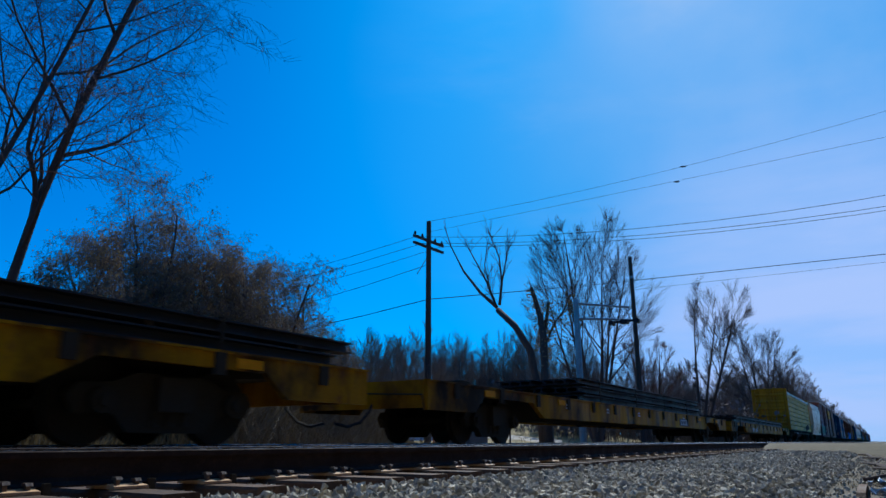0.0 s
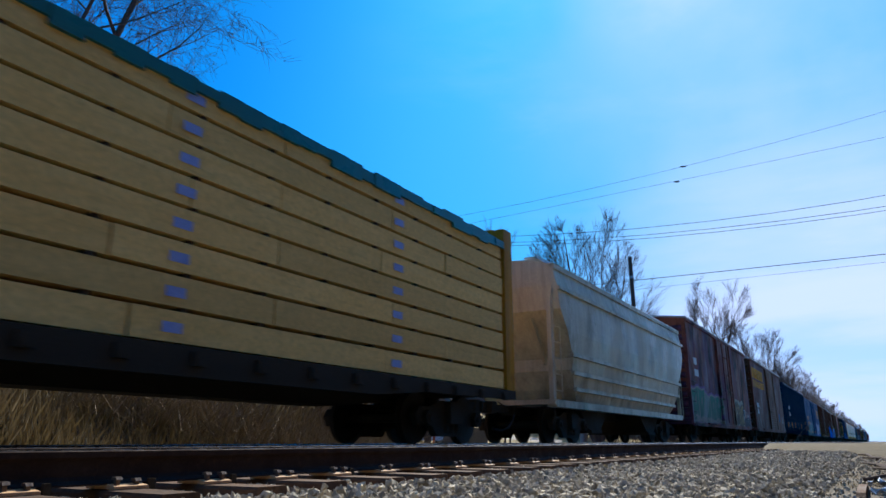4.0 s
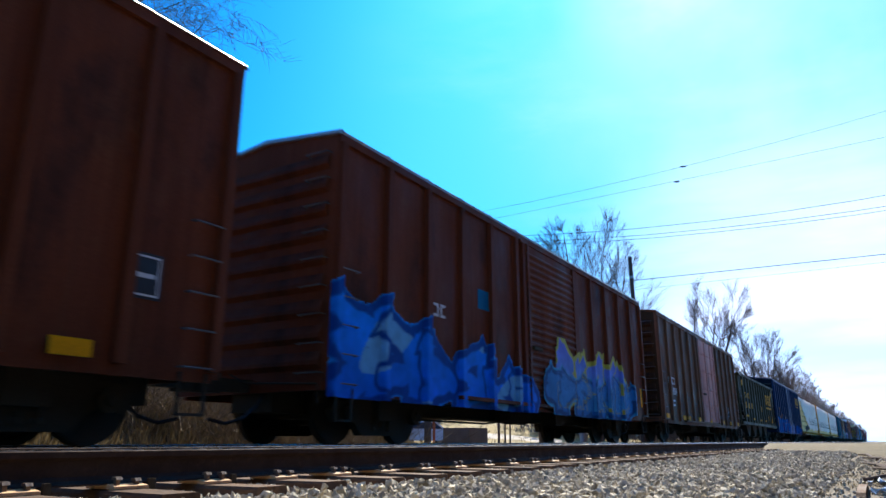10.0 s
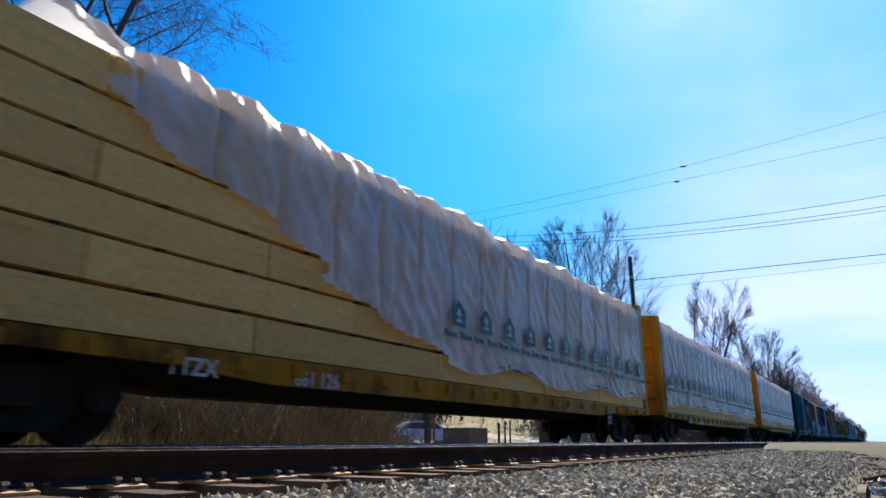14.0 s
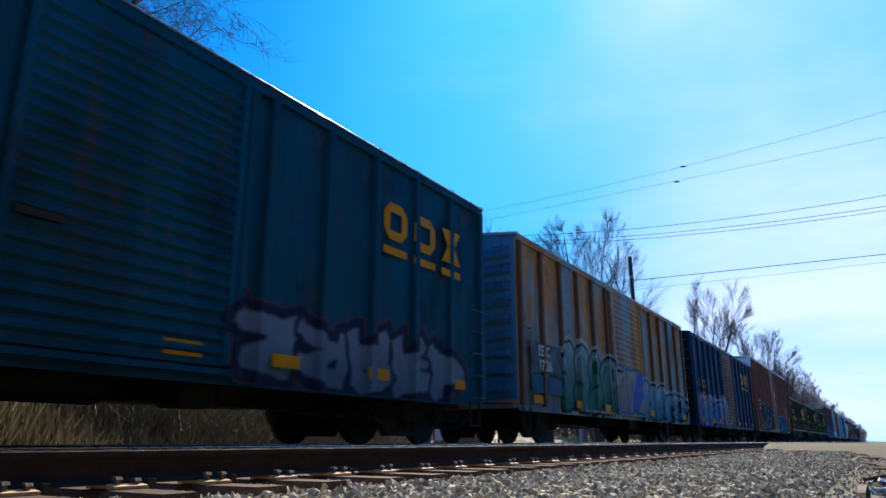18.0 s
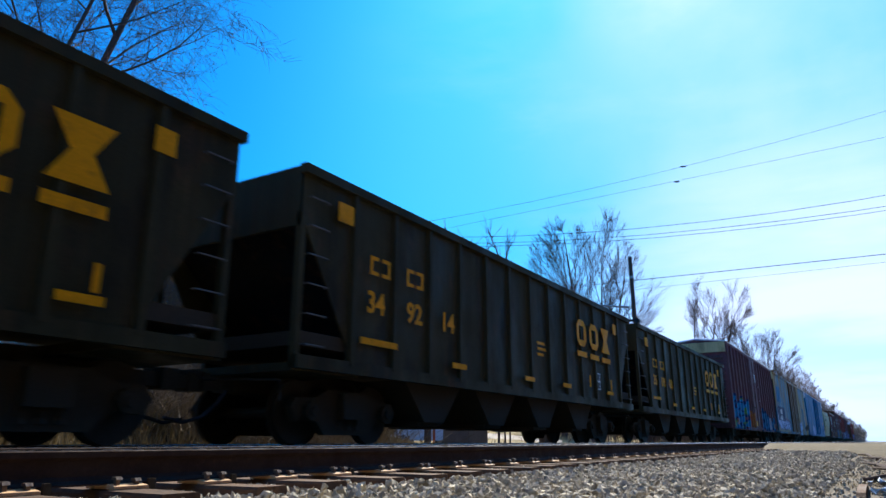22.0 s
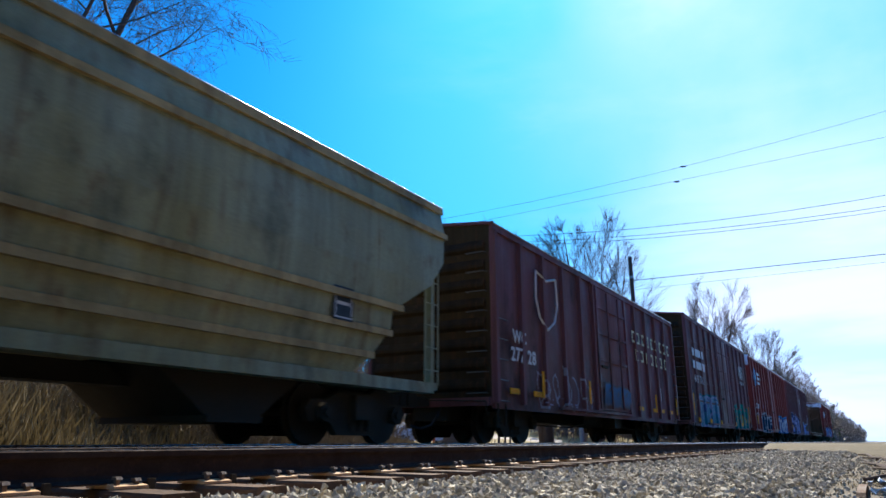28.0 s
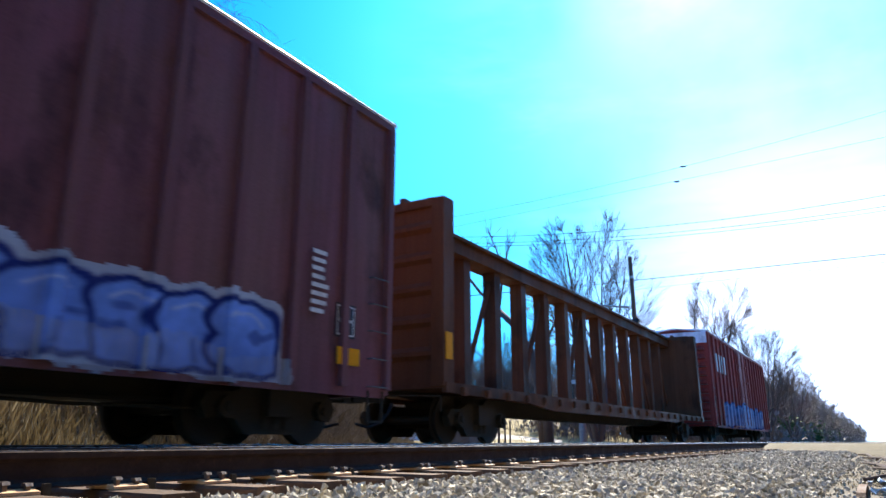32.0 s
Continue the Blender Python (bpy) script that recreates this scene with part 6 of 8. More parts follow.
car, L, dep = boxcar("rust-streaked tan and blue ribbed boxcar covered in graffiti", 368.5, 384.2, 4.6, "box_rusty", ribs=13, doors=((6.4, 9.4),), door_style="corrugated", end_colour="post_blue", post_colour="box_umber")
patch(car, 0.5, 2.3, 1.55, 2.25, M["black"], "panel", y=-HALF - 0.06)
lettering(car, "EE C", 0.9, 1.95, 0.24, M["white"], y=-HALF - 0.075)
lettering(car, "17 26", 0.9, 1.62, 0.24, M["white"], y=-HALF - 0.075)
patch(car, 0.5, 2.3, 1.1, 1.5, M["box_bright"], "panel", y=-HALF - 0.06)
spray_piece(car, 2.3, 6.6, 0.72, 2.6, (0.2, 0.36, 0.38), (0.015, 0.13, 0.08), (0.02, 0.03, 0.03), (0.42, 0.42, 0.38), 4, 71, dep, "bubble", accent=(0.05, 0.22, 0.17))
spray_piece(car, 9.3, 15.5, 0.74, 2.05, (0.26, 0.44, 0.48), (0.02, 0.17, 0.26), (0.015, 0.025, 0.04), (0.42, 0.42, 0.36), 6, 72, dep, "bubble", slope=0.03)
spray_piece(car, 6.4, 9.5, 0.78, 2.3, (0.3, 0.3, 0.24), (0.17, 0.2, 0.16), (0.01, 0.06, 0.34), None, 3, 73, dep, "slab", accent=(0.01, 0.08, 0.45))
yellow_tabs(car, (0.6, 3.2, 5.4, 7.6, 10.0, 14.6), 0.86, 0.5, 0.18)

car, L, dep = boxcar("dark blue ribbed boxcar with a weathered corrugated door and graffiti", 386.0, 402.0, 4.65, "box_navy2", ribs=13, doors=((6.5, 9.4),), door_style="corrugated", door_colour="box_umber", roof="box_navy2", end_colour="end_soot_shade_blue")
rows_of_bars(car, 1.1, 2.4, 1.4, 1, 0.1, 0.34, M["yellow"])
lettering(car, "16 42 13", 0.9, 1.88, 0.34, M["yellow"], spread=1.2)
block_sign(car, 12.4, 3.2, 0.66, 0.66, M["yellow"], step=0.9, y=-HALF - 0.06)
spray_piece(car, 0.9, 6.6, 0.72, 2.3, (0.36, 0.29, 0.5), (0.25, 0.22, 0.45), (0.2, 0.17, 0.35), None, 6, 83, dep, "bubble", accent=(0.3, 0.27, 0.16))
spray_piece(car, 1.2, 6.2, 0.95, 1.95, (0.03, 0.3, 0.48), (0.02, 0.24, 0.4), (0.01, 0.02, 0.08), (0.4, 0.36, 0.48), 6, 81, dep, "bubble", accent=(0.35, 0.25, 0.12))
spray_piece(car, 9.8, 14.4, 0.8, 2.1, WHITE, WHITE, (0.09, 0.25, 0.42), None, 4, 82, dep, "scrawl", edge_width=0.03)
yellow_tabs(car, (0.8, 3.1, 4.5, 7.5, 10.2, 12.2, 14.6), 0.9, 0.45, 0.17)
tag_frame(car, 13.6, 1.4)

HICUBE = "tall plum-brown ribbed boxcar with graffiti"
car, L, dep = boxcar("tall reddish-brown ribbed boxcar with graffiti and a pale end band", 403.65, 422.75, 5.3, "box_salmon", ribs=18, doors=((8.1, 11.2),), cap="band", roof="band")
spray_piece(car, 2.4, 7.4, 0.82, 2.5, (0.13, 0.17, 0.15), (0.2, 0.22, 0.18), (0.025, 0.05, 0.08), (0.3, 0.4, 0.38), 5, 91, dep, "wild", slope=0.05, accent=(0.03, 0.07, 0.14))
spray_piece(car, 11.4, 16.2, 0.72, 1.85, (0.05, 0.16, 0.42), (0.03, 0.27, 0.36), (0.05, 0.03, 0.2), (0.2, 0.36, 0.5), 6, 92, dep, "wild", accent=(0.02, 0.33, 0.33))
rows_of_bars(car, 1.6, 2.6, 0.4, 3, 0.25, 0.12, M["white"], y=-HALF - 0.062)
rows_of_bars(car, 9.5, 3.6, 0.8, 4, 0.12, 0.05, M["white"], y=-HALF - 0.12)
yellow_tabs(car, (1.2, 9.0, 17.2), 0.95, 0.4, 0.2)
tag_frame(car, 17.2, 1.55, 0.55, 0.5)
rows_of_bars(car, 15.9, 2.6, 0.35, 6, 0.16, 0.08, M["white"], y=-HALF - 0.062)
rows_of_bars(car, 16.4, 2.6, 0.4, 6, 0.16, 0.08, M["white"], y=-HALF - 0.062)
yellow_posts(car, (18.7,), 1.1, 0.8)

for a, b, d in ((424.5, 439.2, ("35", "01", "62")), (440.4, 455.5, ("34", "92", "14")), (456.6, 472.0, ("35", "08", "08"))):
    car, L = open_hopper("sooty black open coal hopper with yellow markings", a, b)
    coal_marks(car, L, d)

car, L, dep = boxcar(HICUBE, 473.6, 491.9, 5.3, "box_plum", ribs=17, doors=((7.3, 10.4),), cap="band_tan", roof="band")
spray_piece(car, 0.4, 5.9, 0.75, 2.5, (0.02, 0.3, 0.55), (0.02, 0.24, 0.46), (0.01, 0.04, 0.14), (0.25, 0.1, 0.12), 6, 101, dep, "wild", accent=(0.1, 0.3, 0.08))
spray_piece(car, 10.6, 17.2, 0.74, 2.15, (0.02, 0.17, 0.32), (0.025, 0.2, 0.36), (0.008, 0.05, 0.13), (0.33, 0.1, 0.3), 7, 102, dep, "wild", slope=0.045, edge_width=0.03)
spray_piece(car, 14.7, 15.8, 0.7, 1.85, (0.5, 0.53, 0.58), (0.42, 0.46, 0.52), (0.02, 0.1, 0.2), None, 1, 104, dep, "slab")
rows_of_bars(car, 8.6, 4.1, 0.8, 4, 0.12, 0.05, M["white"], y=-HALF - 0.12)
spray_piece(car, 5.3, 7.5, 0.75, 2.3, (0.5, 0.15, 0.03), (0.42, 0.14, 0.03), (0.4, 0.1, 0.03), None, 2, 103, dep, "slab", slope=0.3)
tag_frame(car, 16.9, 1.6)
yellow_tabs(car, (1.0, 8.0, 16.9), 0.95, 0.5, 0.3)

car, L, dep = boxcar("very long mottled blue-grey boxcar with wide barred doors", 493.7, 520.4, 5.3, "box_mottled", doors=((10.2, 13.2), (13.3, 16.3)), door_colour="box_umber", cap="band_tan", roof="box_umber", ends="plain", end_colour="end_soot_shade_blue")
patch(car, 1.2, 3.4, 3.1, 4.3, M["box_bright"], "panel", label="bright blue painted panel")
lettering(car, "HLMX", 2.3, 2.2, 0.34, M["white"])
lettering(car, "86157", 2.3, 1.72, 0.34, M["white"])
patch(car, 0.9, 5.4, 1.65, 2.75, M["box_navy2"], "panel", y=-HALF + 0.004)
spray_piece(car, 0.3, 8.2, 0.8, 1.1, (0.36, 0.28, 0.1), (0.3, 0.23, 0.1), (0.25, 0.3, 0.45), None, 6, 114, dep, "belt")
spray_piece(car, 0.4, 6.0, 0.95, 2.3, (0.46, 0.55, 0.78), (0.42, 0.5, 0.72), (0.05, 0.03, 0.1), (0.3, 0.13, 0.22), 5, 111, dep, "wild", slope=0.06)
spray_piece(car, 5.8, 8.5, 0.95, 1.75, (0.42, 0.5, 0.72), (0.36, 0.42, 0.62), (0.03, 0.03, 0.1), (0.25, 0.13, 0.16), 4, 113, dep, "wild")
spray_piece(car, 16.8, 20.2, 0.65, 1.95, (0.42, 0.5, 0.62), (0.12, 0.28, 0.5), (0.02, 0.08, 0.2), None, 4, 112, dep, "wild")
patch(car, 21.5, 23.2, 1.4, 3.3, M["box_teal"], "panel", label="darker blue repainted panel")

car, L, dep = boxcar("very long bright blue boxcar with barred double doors", 522.0, 548.2, 5.3, "box_bright", doors=((11.0, 13.6), (13.7, 16.3)), cap="band", roof="band", ends="plain")
spray_piece(car, 5.5, 8.5, 0.8, 1.9, (0.2, 0.35, 0.55), (0.2, 0.3, 0.5), (0.02, 0.05, 0.2), None, 3, 121, dep, "bubble")
patch(car, 25.1, 26.15, 4.65, 5.15, M["band"], "panel", label="pale corner panel")
rows_of_bars(car, 23.0, 2.2, 0.35, 2, 0.5, 0.35, M["yellow"])
patch(car, 24.2, 24.85, 1.1, 1.35, M["white"], "panel")
yellow_posts(car, (25.0, 25.8), 1.2, 0.7)

car, L = covered_hopper("grey covered hopper with dirty tan ridges along its sides", 549.6, 562.5, "hop_grey", ridge_colour="hop_tan")
rows_of_bars(car, 2.6, 3.0, 1.6, 1, 0.1, 0.2, M["steel_dark"], y=-1.6)
tag_frame(car, 9.8, 1.75)

car, L, dep = boxcar("plum-brown ribbed boxcar with a shield outline and cream lettering", 564.4, 579.6, 4.52, "box_plum", ribs=12, doors=((6.2, 9.0),), roof="box_plum", end_colour="end_soot_shade")
lettering(car, "WC", 0.8, 2.1, 0.28, M["white"], y=-HALF - 0.062)
lettering(car, "277 28", 0.7, 1.7, 0.3, M["white"], y=-HALF - 0.062, spread=1.1)
sh = Geo()
ring = [(2.15, 3.95), (2.75, 3.8), (3.35, 3.95), (3.4, 3.3), (3.2, 2.85), (2.75, 2.6), (2.3, 2.85), (2.1, 3.3), (2.15, 3.95)]
for (ax, az), (bx, bz) in zip(ring, ring[1:]):
    sh.tube([(ax, -HALF - 0.066, az), (bx, -HALF - 0.066, bz)], 0.03, 4)
part("shield_outline", sh, M["white"], car, "pale painted shield outline")
rows_of_bars(car, 9.7, 3.15, 5.0, 1, 0.1, 0.38, M["cream"], y=-HALF - 0.062, count=9)
rows_of_bars(car, 10.0, 2.58, 4.2, 1, 0.1, 0.38, M["cream"], y=-HALF - 0.062, count=7)
spray_piece(car, 2.2, 5.9, 0.72, 1.95, WHITE, WHITE, (0.33, 0.31, 0.34), None, 4, 131, dep, "scrawl")
spray_piece(car, 2.4, 5.8, 0.66, 1.25, WHITE, WHITE, (0.3, 0.28, 0.42), None, 4, 132, dep, "scrawl", edge_width=0.035)
spray_piece(car, 6.5, 8.8, 1.0, 1.7, (0.03, 0.14, 0.3), (0.05, 0.07, 0.12), (0.1, 0.09, 0.1), None, 3, 133, dep, "slab")
yellow_tabs(car, (0.6, 1.8, 10.0, 11.6, 12.6, 13.8), 1.0, 0.45, 0.12)
yellow_posts(car, (2.3, 5.4, 12.0, 14.9), 1.0, 0.6)
tag_frame(car, 12.6, 1.4)

car, L, dep = boxcar("tall dark plum boxcar with ribbed panels and graffiti", 582.1, 597.7, 5.3, "box_dusk", ribs=12, doors=((6.5, 9.9),), roof="box_dusk", end_colour="end_soot_shade")
for z in (1.75, 2.6, 3.45, 4.3):
    for a, b in ((0.1, 6.3), (10.1, L - 0.1)):
        part("side_stringer", Geo().box(a, b, -HALF - 0.035, -HALF, z - 0.035, z + 0.035), M["box_dusk"], car)
rows_of_bars(car, 0.9, 3.65, 2.9, 2, 0.55, 0.34, M["white"], y=-HALF - 0.062)
lettering(car, "405 711", 0.9, 2.5, 0.34, M["white"], y=-HALF - 0.062, spread=1.3)
block_sign(car, 12.8, 3.5, 0.62, 0.75, M["white"], count=1, y=-HALF - 0.062, under=False)
part("company_sign", Geo().prism([(13.6, 3.5), (13.75, 3.5), (13.95, 4.25), (13.8, 4.25)], "y", -HALF - 0.074, -HALF - 0.066), M["white"], car, "plain slanted band")
part("company_sign", Geo().prism([(13.95, 3.5), (14.1, 3.5), (14.3, 4.25), (14.15, 4.25)], "y", -HALF - 0.074, -HALF - 0.066), M["white"], car, "plain slanted band")
rows_of_bars(car, 12.8, 3.2, 1.6, 1, 0.1, 0.15, M["white"], y=-HALF - 0.062)
spray_piece(car, 1.8, 6.0, 0.7, 2.1, (0.1, 0.24, 0.36), (0.015, 0.16, 0.2), (0.3, 0.34, 0.5), (0.02, 0.17, 0.2), 6, 141, dep, "bubble", accent=(0.05, 0.1, 0.22))
spray_piece(car, 10.1, 14.6, 0.72, 2.1, (0.02, 0.26, 0.2), (0.015, 0.17, 0.17), (0.13, 0.04, 0.08), None, 6, 143, dep, "belt", slope=0.07)
spray_piece(car, 10.5, 14.4, 0.92, 1.6, (0.5, 0.34, 0.05), (0.46, 0.32, 0.05), (0.13, 0.05, 0.06), None, 7, 142, dep, "wild", slope=0.04, edge_width=0.02)
yellow_tabs(car, (1.0, 3.4, 6.0, 9.8, 12.0), 0.85, 0.5, 0.17)
yellow_posts(car, (0.3, 15.0), 1.1, 0.9)

car, L, dep = boxcar("tall red ribbed boxcar with a blue round mark and graffiti", 599.6, 618.5, 5.3, "box_red", ribs=15, doors=((8.4, 11.7),), cap="band", roof="band")
for z in (1.75, 2.6, 3.45, 4.3):
    for a, b in ((0.1, 8.2), (11.9, L - 0.1)):
        part("side_stringer", Geo().box(a, b, -HALF - 0.035, -HALF, z - 0.035, z + 0.035), M["box_red"], car)
part("round_mark", Geo().disc(1.75, 4.1, 0.58, -HALF - 0.075, -HALF - 0.062, 24), M["mark_blue"], car, "pale blue painted disc")
part("mark_bar", Geo().box(1.62, 1.88, -HALF - 0.085, -HALF - 0.076, 3.6, 4.6), M["box_navy2"], car)
rows_of_bars(car, 2.7, 4.3, 1.8, 3, 0.3, 0.18, M["white"], y=-HALF - 0.062)
lettering(car, "220 307", 0.95, 2.1, 0.3, M["white"], y=-HALF - 0.062)
rows_of_bars(car, 1.0, 1.75, 0.6, 2, 0.12, 0.05, M["white"], y=-HALF - 0.062)
patch(car, 1.05, 1.5, 1.1, 1.65, M["yellow"], y=-HALF - 0.062)
spray_piece(car, 3.5, 8.0, 0.66, 2.0, (0.012, 0.05, 0.1), (0.012, 0.045, 0.09), (0.42, 0.46, 0.48), (0.3, 0.15, 0.16), 5, 151, dep, "bubble", slope=0.05, cut=1.0)
spray_piece(car, 11.8, 17.9, 0.7, 2.1, (0.55, 0.58, 0.62), (0.42, 0.48, 0.56), (0.01, 0.06, 0.25), (0.04, 0.26, 0.5), 6, 152, dep, "bubble", slope=0.05)
spray_piece(car, 4.4, 7.4, 2.1, 3.0, WHITE, WHITE, (0.3, 0.22, 0.34), None, 3, 153, dep, "scrawl")

car, L, dep = boxcar(HICUBE, 620.4, 639.6, 5.3, "box_plum", ribs=18, doors=((8.4, 11.5),), roof="band")
spray_piece(car, 1.6, 8.1, 0.74, 2.6, (0.34, 0.37, 0.6), (0.3, 0.33, 0.56), (0.015, 0.025, 0.07), (0.33, 0.3, 0.4), 8, 161, dep, "wild", slope=0.06)
spray_piece(car, 11.8, 16.9, 0.72, 1.15, (0.36, 0.36, 0.4), (0.3, 0.3, 0.34), (0.2, 0.2, 0.25), None, 5, 163, dep, "belt")
spray_piece(car, 11.8, 16.7, 0.8, 1.8, (0.17, 0.3, 0.68), (0.15, 0.25, 0.6), (0.02, 0.03, 0.15), (0.4, 0.43, 0.5), 6, 162, dep, "bubble")
rows_of_bars(car, 9.6, 4.0, 0.8, 4, 0.12, 0.05, M["white"], y=-HALF - 0.12)
rows_of_bars(car, 17.3, 2.6, 0.35, 8, 0.12, 0.06, M["white"], y=-HALF - 0.062)
tag_frame(car, 17.9, 1.5)
patch(car, 1.4, 1.85, 1.15, 1.5, M["yellow"], y=-HALF - 0.062)
patch(car, 17.9, 18.4, 1.1, 1.35, M["yellow"], y=-HALF - 0.062)

car, L = centerbeam("empty oxide-brown centre-beam flat car with open truss", 641.5, 663.6, "beam_brown")
patch(car, 0.02, 0.25, 1.5, 2.0, M["yellow"], y=-1.47)

car, L, dep = boxcar("tall red-brown ribbed boxcar at the tail of the train", 665.7, 684.8, 5.2, "box_red", ribs=18, doors=((8.1, 11.2),), cap="band", roof="band")
spray_piece(car, 3.0, 16.0, 0.75, 2.2, (0.04, 0.22, 0.5), (0.3, 0.26, 0.35), (0.06, 0.08, 0.22), None, 8, 171, dep, "bubble")
for i in range(4):
    patch(car, 1.6 + i * 0.7, 1.9 + i * 0.7, 3.4, 4.3, M["white"], y=-HALF - 0.062)
patch(car, L - 3.5, L - 3.0, 1.0, 1.4, M["white"], y=-HALF - 0.062)


# ---- trees ----
def grow(seed, height, radius, lean=(0, 0, 0), limbs=13, fork=None, spread=0.75, twigs=5, sub=6, first=0.3, droop=0.0, curl=0.25, levels=5, thin=1.0, limb_len=1.0, crown=None, vase=0.0):
    """A bare tree: wood (trunk and limbs) and twigs, as two lots of tapered tubes."""
    rng = random.Random(seed)
    wood, fine = Geo(), Geo()

    def line(p, d, length, r, level, bend):
        n = 7 if level == 0 else (5 if level == 1 else (4 if level == 2 else 3))
        pts, dirs = [p.copy()], [d.copy()]
        reach = rng.uniform(0.86, 1.08)
        for i in range(n):
            j = Vector((rng.gauss(0, 1), rng.gauss(0, 1), rng.gauss(0, 0.7))) * curl * (0.25 if level == 0 else 0.6)
            up = Vector((0, 0, 0.09 if crown and level else (0.12 if level < 2 else (0.03 if level == 2 else -droop))))
            if crown and level:
                # limbs and twigs fan out from low in the crown
                out = Vector((p.x - crown[0], p.y - crown[1], (p.z - crown[2] + crown[4] * 0.9) * 0.5))
                up = up * (0.3 if level > 1 else 1.0) + out.normalized() * 0.13
            d = (d + j + up * bend).normalized()
            p = p + d * (length / n)
            if crown and level > 0 or crown and i > 2:
                cx, cy, cz, rx, rz = crown
                out = ((p.x - cx) ** 2 + (p.y - cy) ** 2) / rx ** 2 + ((p.z - cz) / (rz if p.z > cz else rz * 1.3)) ** 2
                if out > reach:
                    if i == 0:
                        pts.append(p.lerp(pts[-1], 0.6))
                        dirs.append(d.copy())
                    break
            pts.append(p.copy())
            dirs.append(d.copy())
        n = len(pts) - 1
        end = r * (0.1 if crown else (0.28 if level == 0 else 0.25))
        radii = [r + (end - r) * i / n for i in range(n + 1)]
        (wood if level < 2 else fine).tube(pts, radii, 8 if level == 0 else (5 if level == 1 else 3), cap=False)
        return pts, dirs, radii

    def sprout(pts, dirs, radii, length, level):
        if level >= levels:
            return
        count = {1: limbs, 2: sub, 3: sub, 4: twigs}[level]
        n = len(pts) - 1
        lo = first if level == 1 else 0.22
        for k in range(count):
            f = lo + (1 - lo) * (k + rng.random()) / count
            i = min(int(f * n), n - 1)
            u = f * n - i
            p = pts[i].lerp(pts[i + 1], u)
            d = dirs[i + 1]
            side = d.cross(Vector((rng.gauss(0, 1), rng.gauss(0, 1), rng.gauss(0, 1)))).normalized()
            ang = rng.uniform(0.45, 1.0) * spread * (0.72 if crown and level > 1 else 1.0)
            nd = (d * math.cos(ang) + side * math.sin(ang)).normalized()
            ln = length * rng.uniform(0.38, 0.62) * (1.12 - 0.6 * f if level == 1 else 1.0)
            r = max(radii[i] * rng.uniform(0.4, 0.6), 0.006 * thin)
            a, b, c = line(p, nd, ln, r, level, 1.0)
            sprout(a, b, c, ln, level + 1)

    base = Vector((0, 0, -0.3))
    start = (Vector((0, 0, 1)) + Vector(lean)).normalized()
    if fork:
        for k in range(fork):
            d = (start + Vector((rng.gauss(0, 0.22), rng.gauss(0, 0.22), 0))).normalized()
            if vase:
                a, tilt = 2 * math.pi * (k + rng.uniform(-0.3, 0.3)) / fork, vase * rng.uniform(0.35, 1.0)
                d = (start + Vector((math.cos(a) * tilt, math.sin(a) * tilt, 0))).normalized()
            a, b, c = line(base, d, height * rng.uniform(0.8, 1.0), radius * rng.uniform(0.6, 0.9), 0, 0.4)
            sprout(a, b, c, height * 0.62, 1)
    else:
        a, b, c = line(base, start, height, radius, 0, 0.15)
        sprout(a, b, c, height * 0.6 * limb_len, 1)
    return wood, fine


def plant(name, label, seed, at, twig="twig", leaves=0, turn=0.0, group="", **kw):
    tree = thing(name, label, "tree", at, group=group)
    tree.rotation_euler = (0, 0, turn)
    wood, fine = grow(seed, **kw)
    part("trunk", wood, M["bark"], tree, smooth=True)
    part("crown", fine, M[twig], tree, "fine bare twigs")
    if leaves:
        rng = random.Random(seed + 1)
        g = Geo()
        for _ in range(leaves):
            c = Vector(rng.choice(fine.v)) + Vector((rng.gauss(0, 0.12), rng.gauss(0, 0.12), rng.gauss(0, 0.12)))
            u = Vector((rng.gauss(0, 1), rng.gauss(0, 1), rng.gauss(0, 1))).normalized() * rng.uniform(0.015, 0.045)
            w = u.cross(Vector((rng.gauss(0, 1), rng.gauss(0, 1), rng.gauss(0, 1)))).normalized() * u.length * 0.7
            g.poly(c - u, c + w, c + u, c - w)
        tagged(part("dead_leaves", g, M["leaf_dry"], tree, "clinging dry brown leaves and vines"), kind="stuff")
    return tree


def ground_at(x, y):
    return ground_z(x, y) - 0.05


def on_ray(az, dist):
    x, y = dist * math.cos(radians(az)), dist * math.sin(radians(az))
    return x, y, ground_at(x, y)


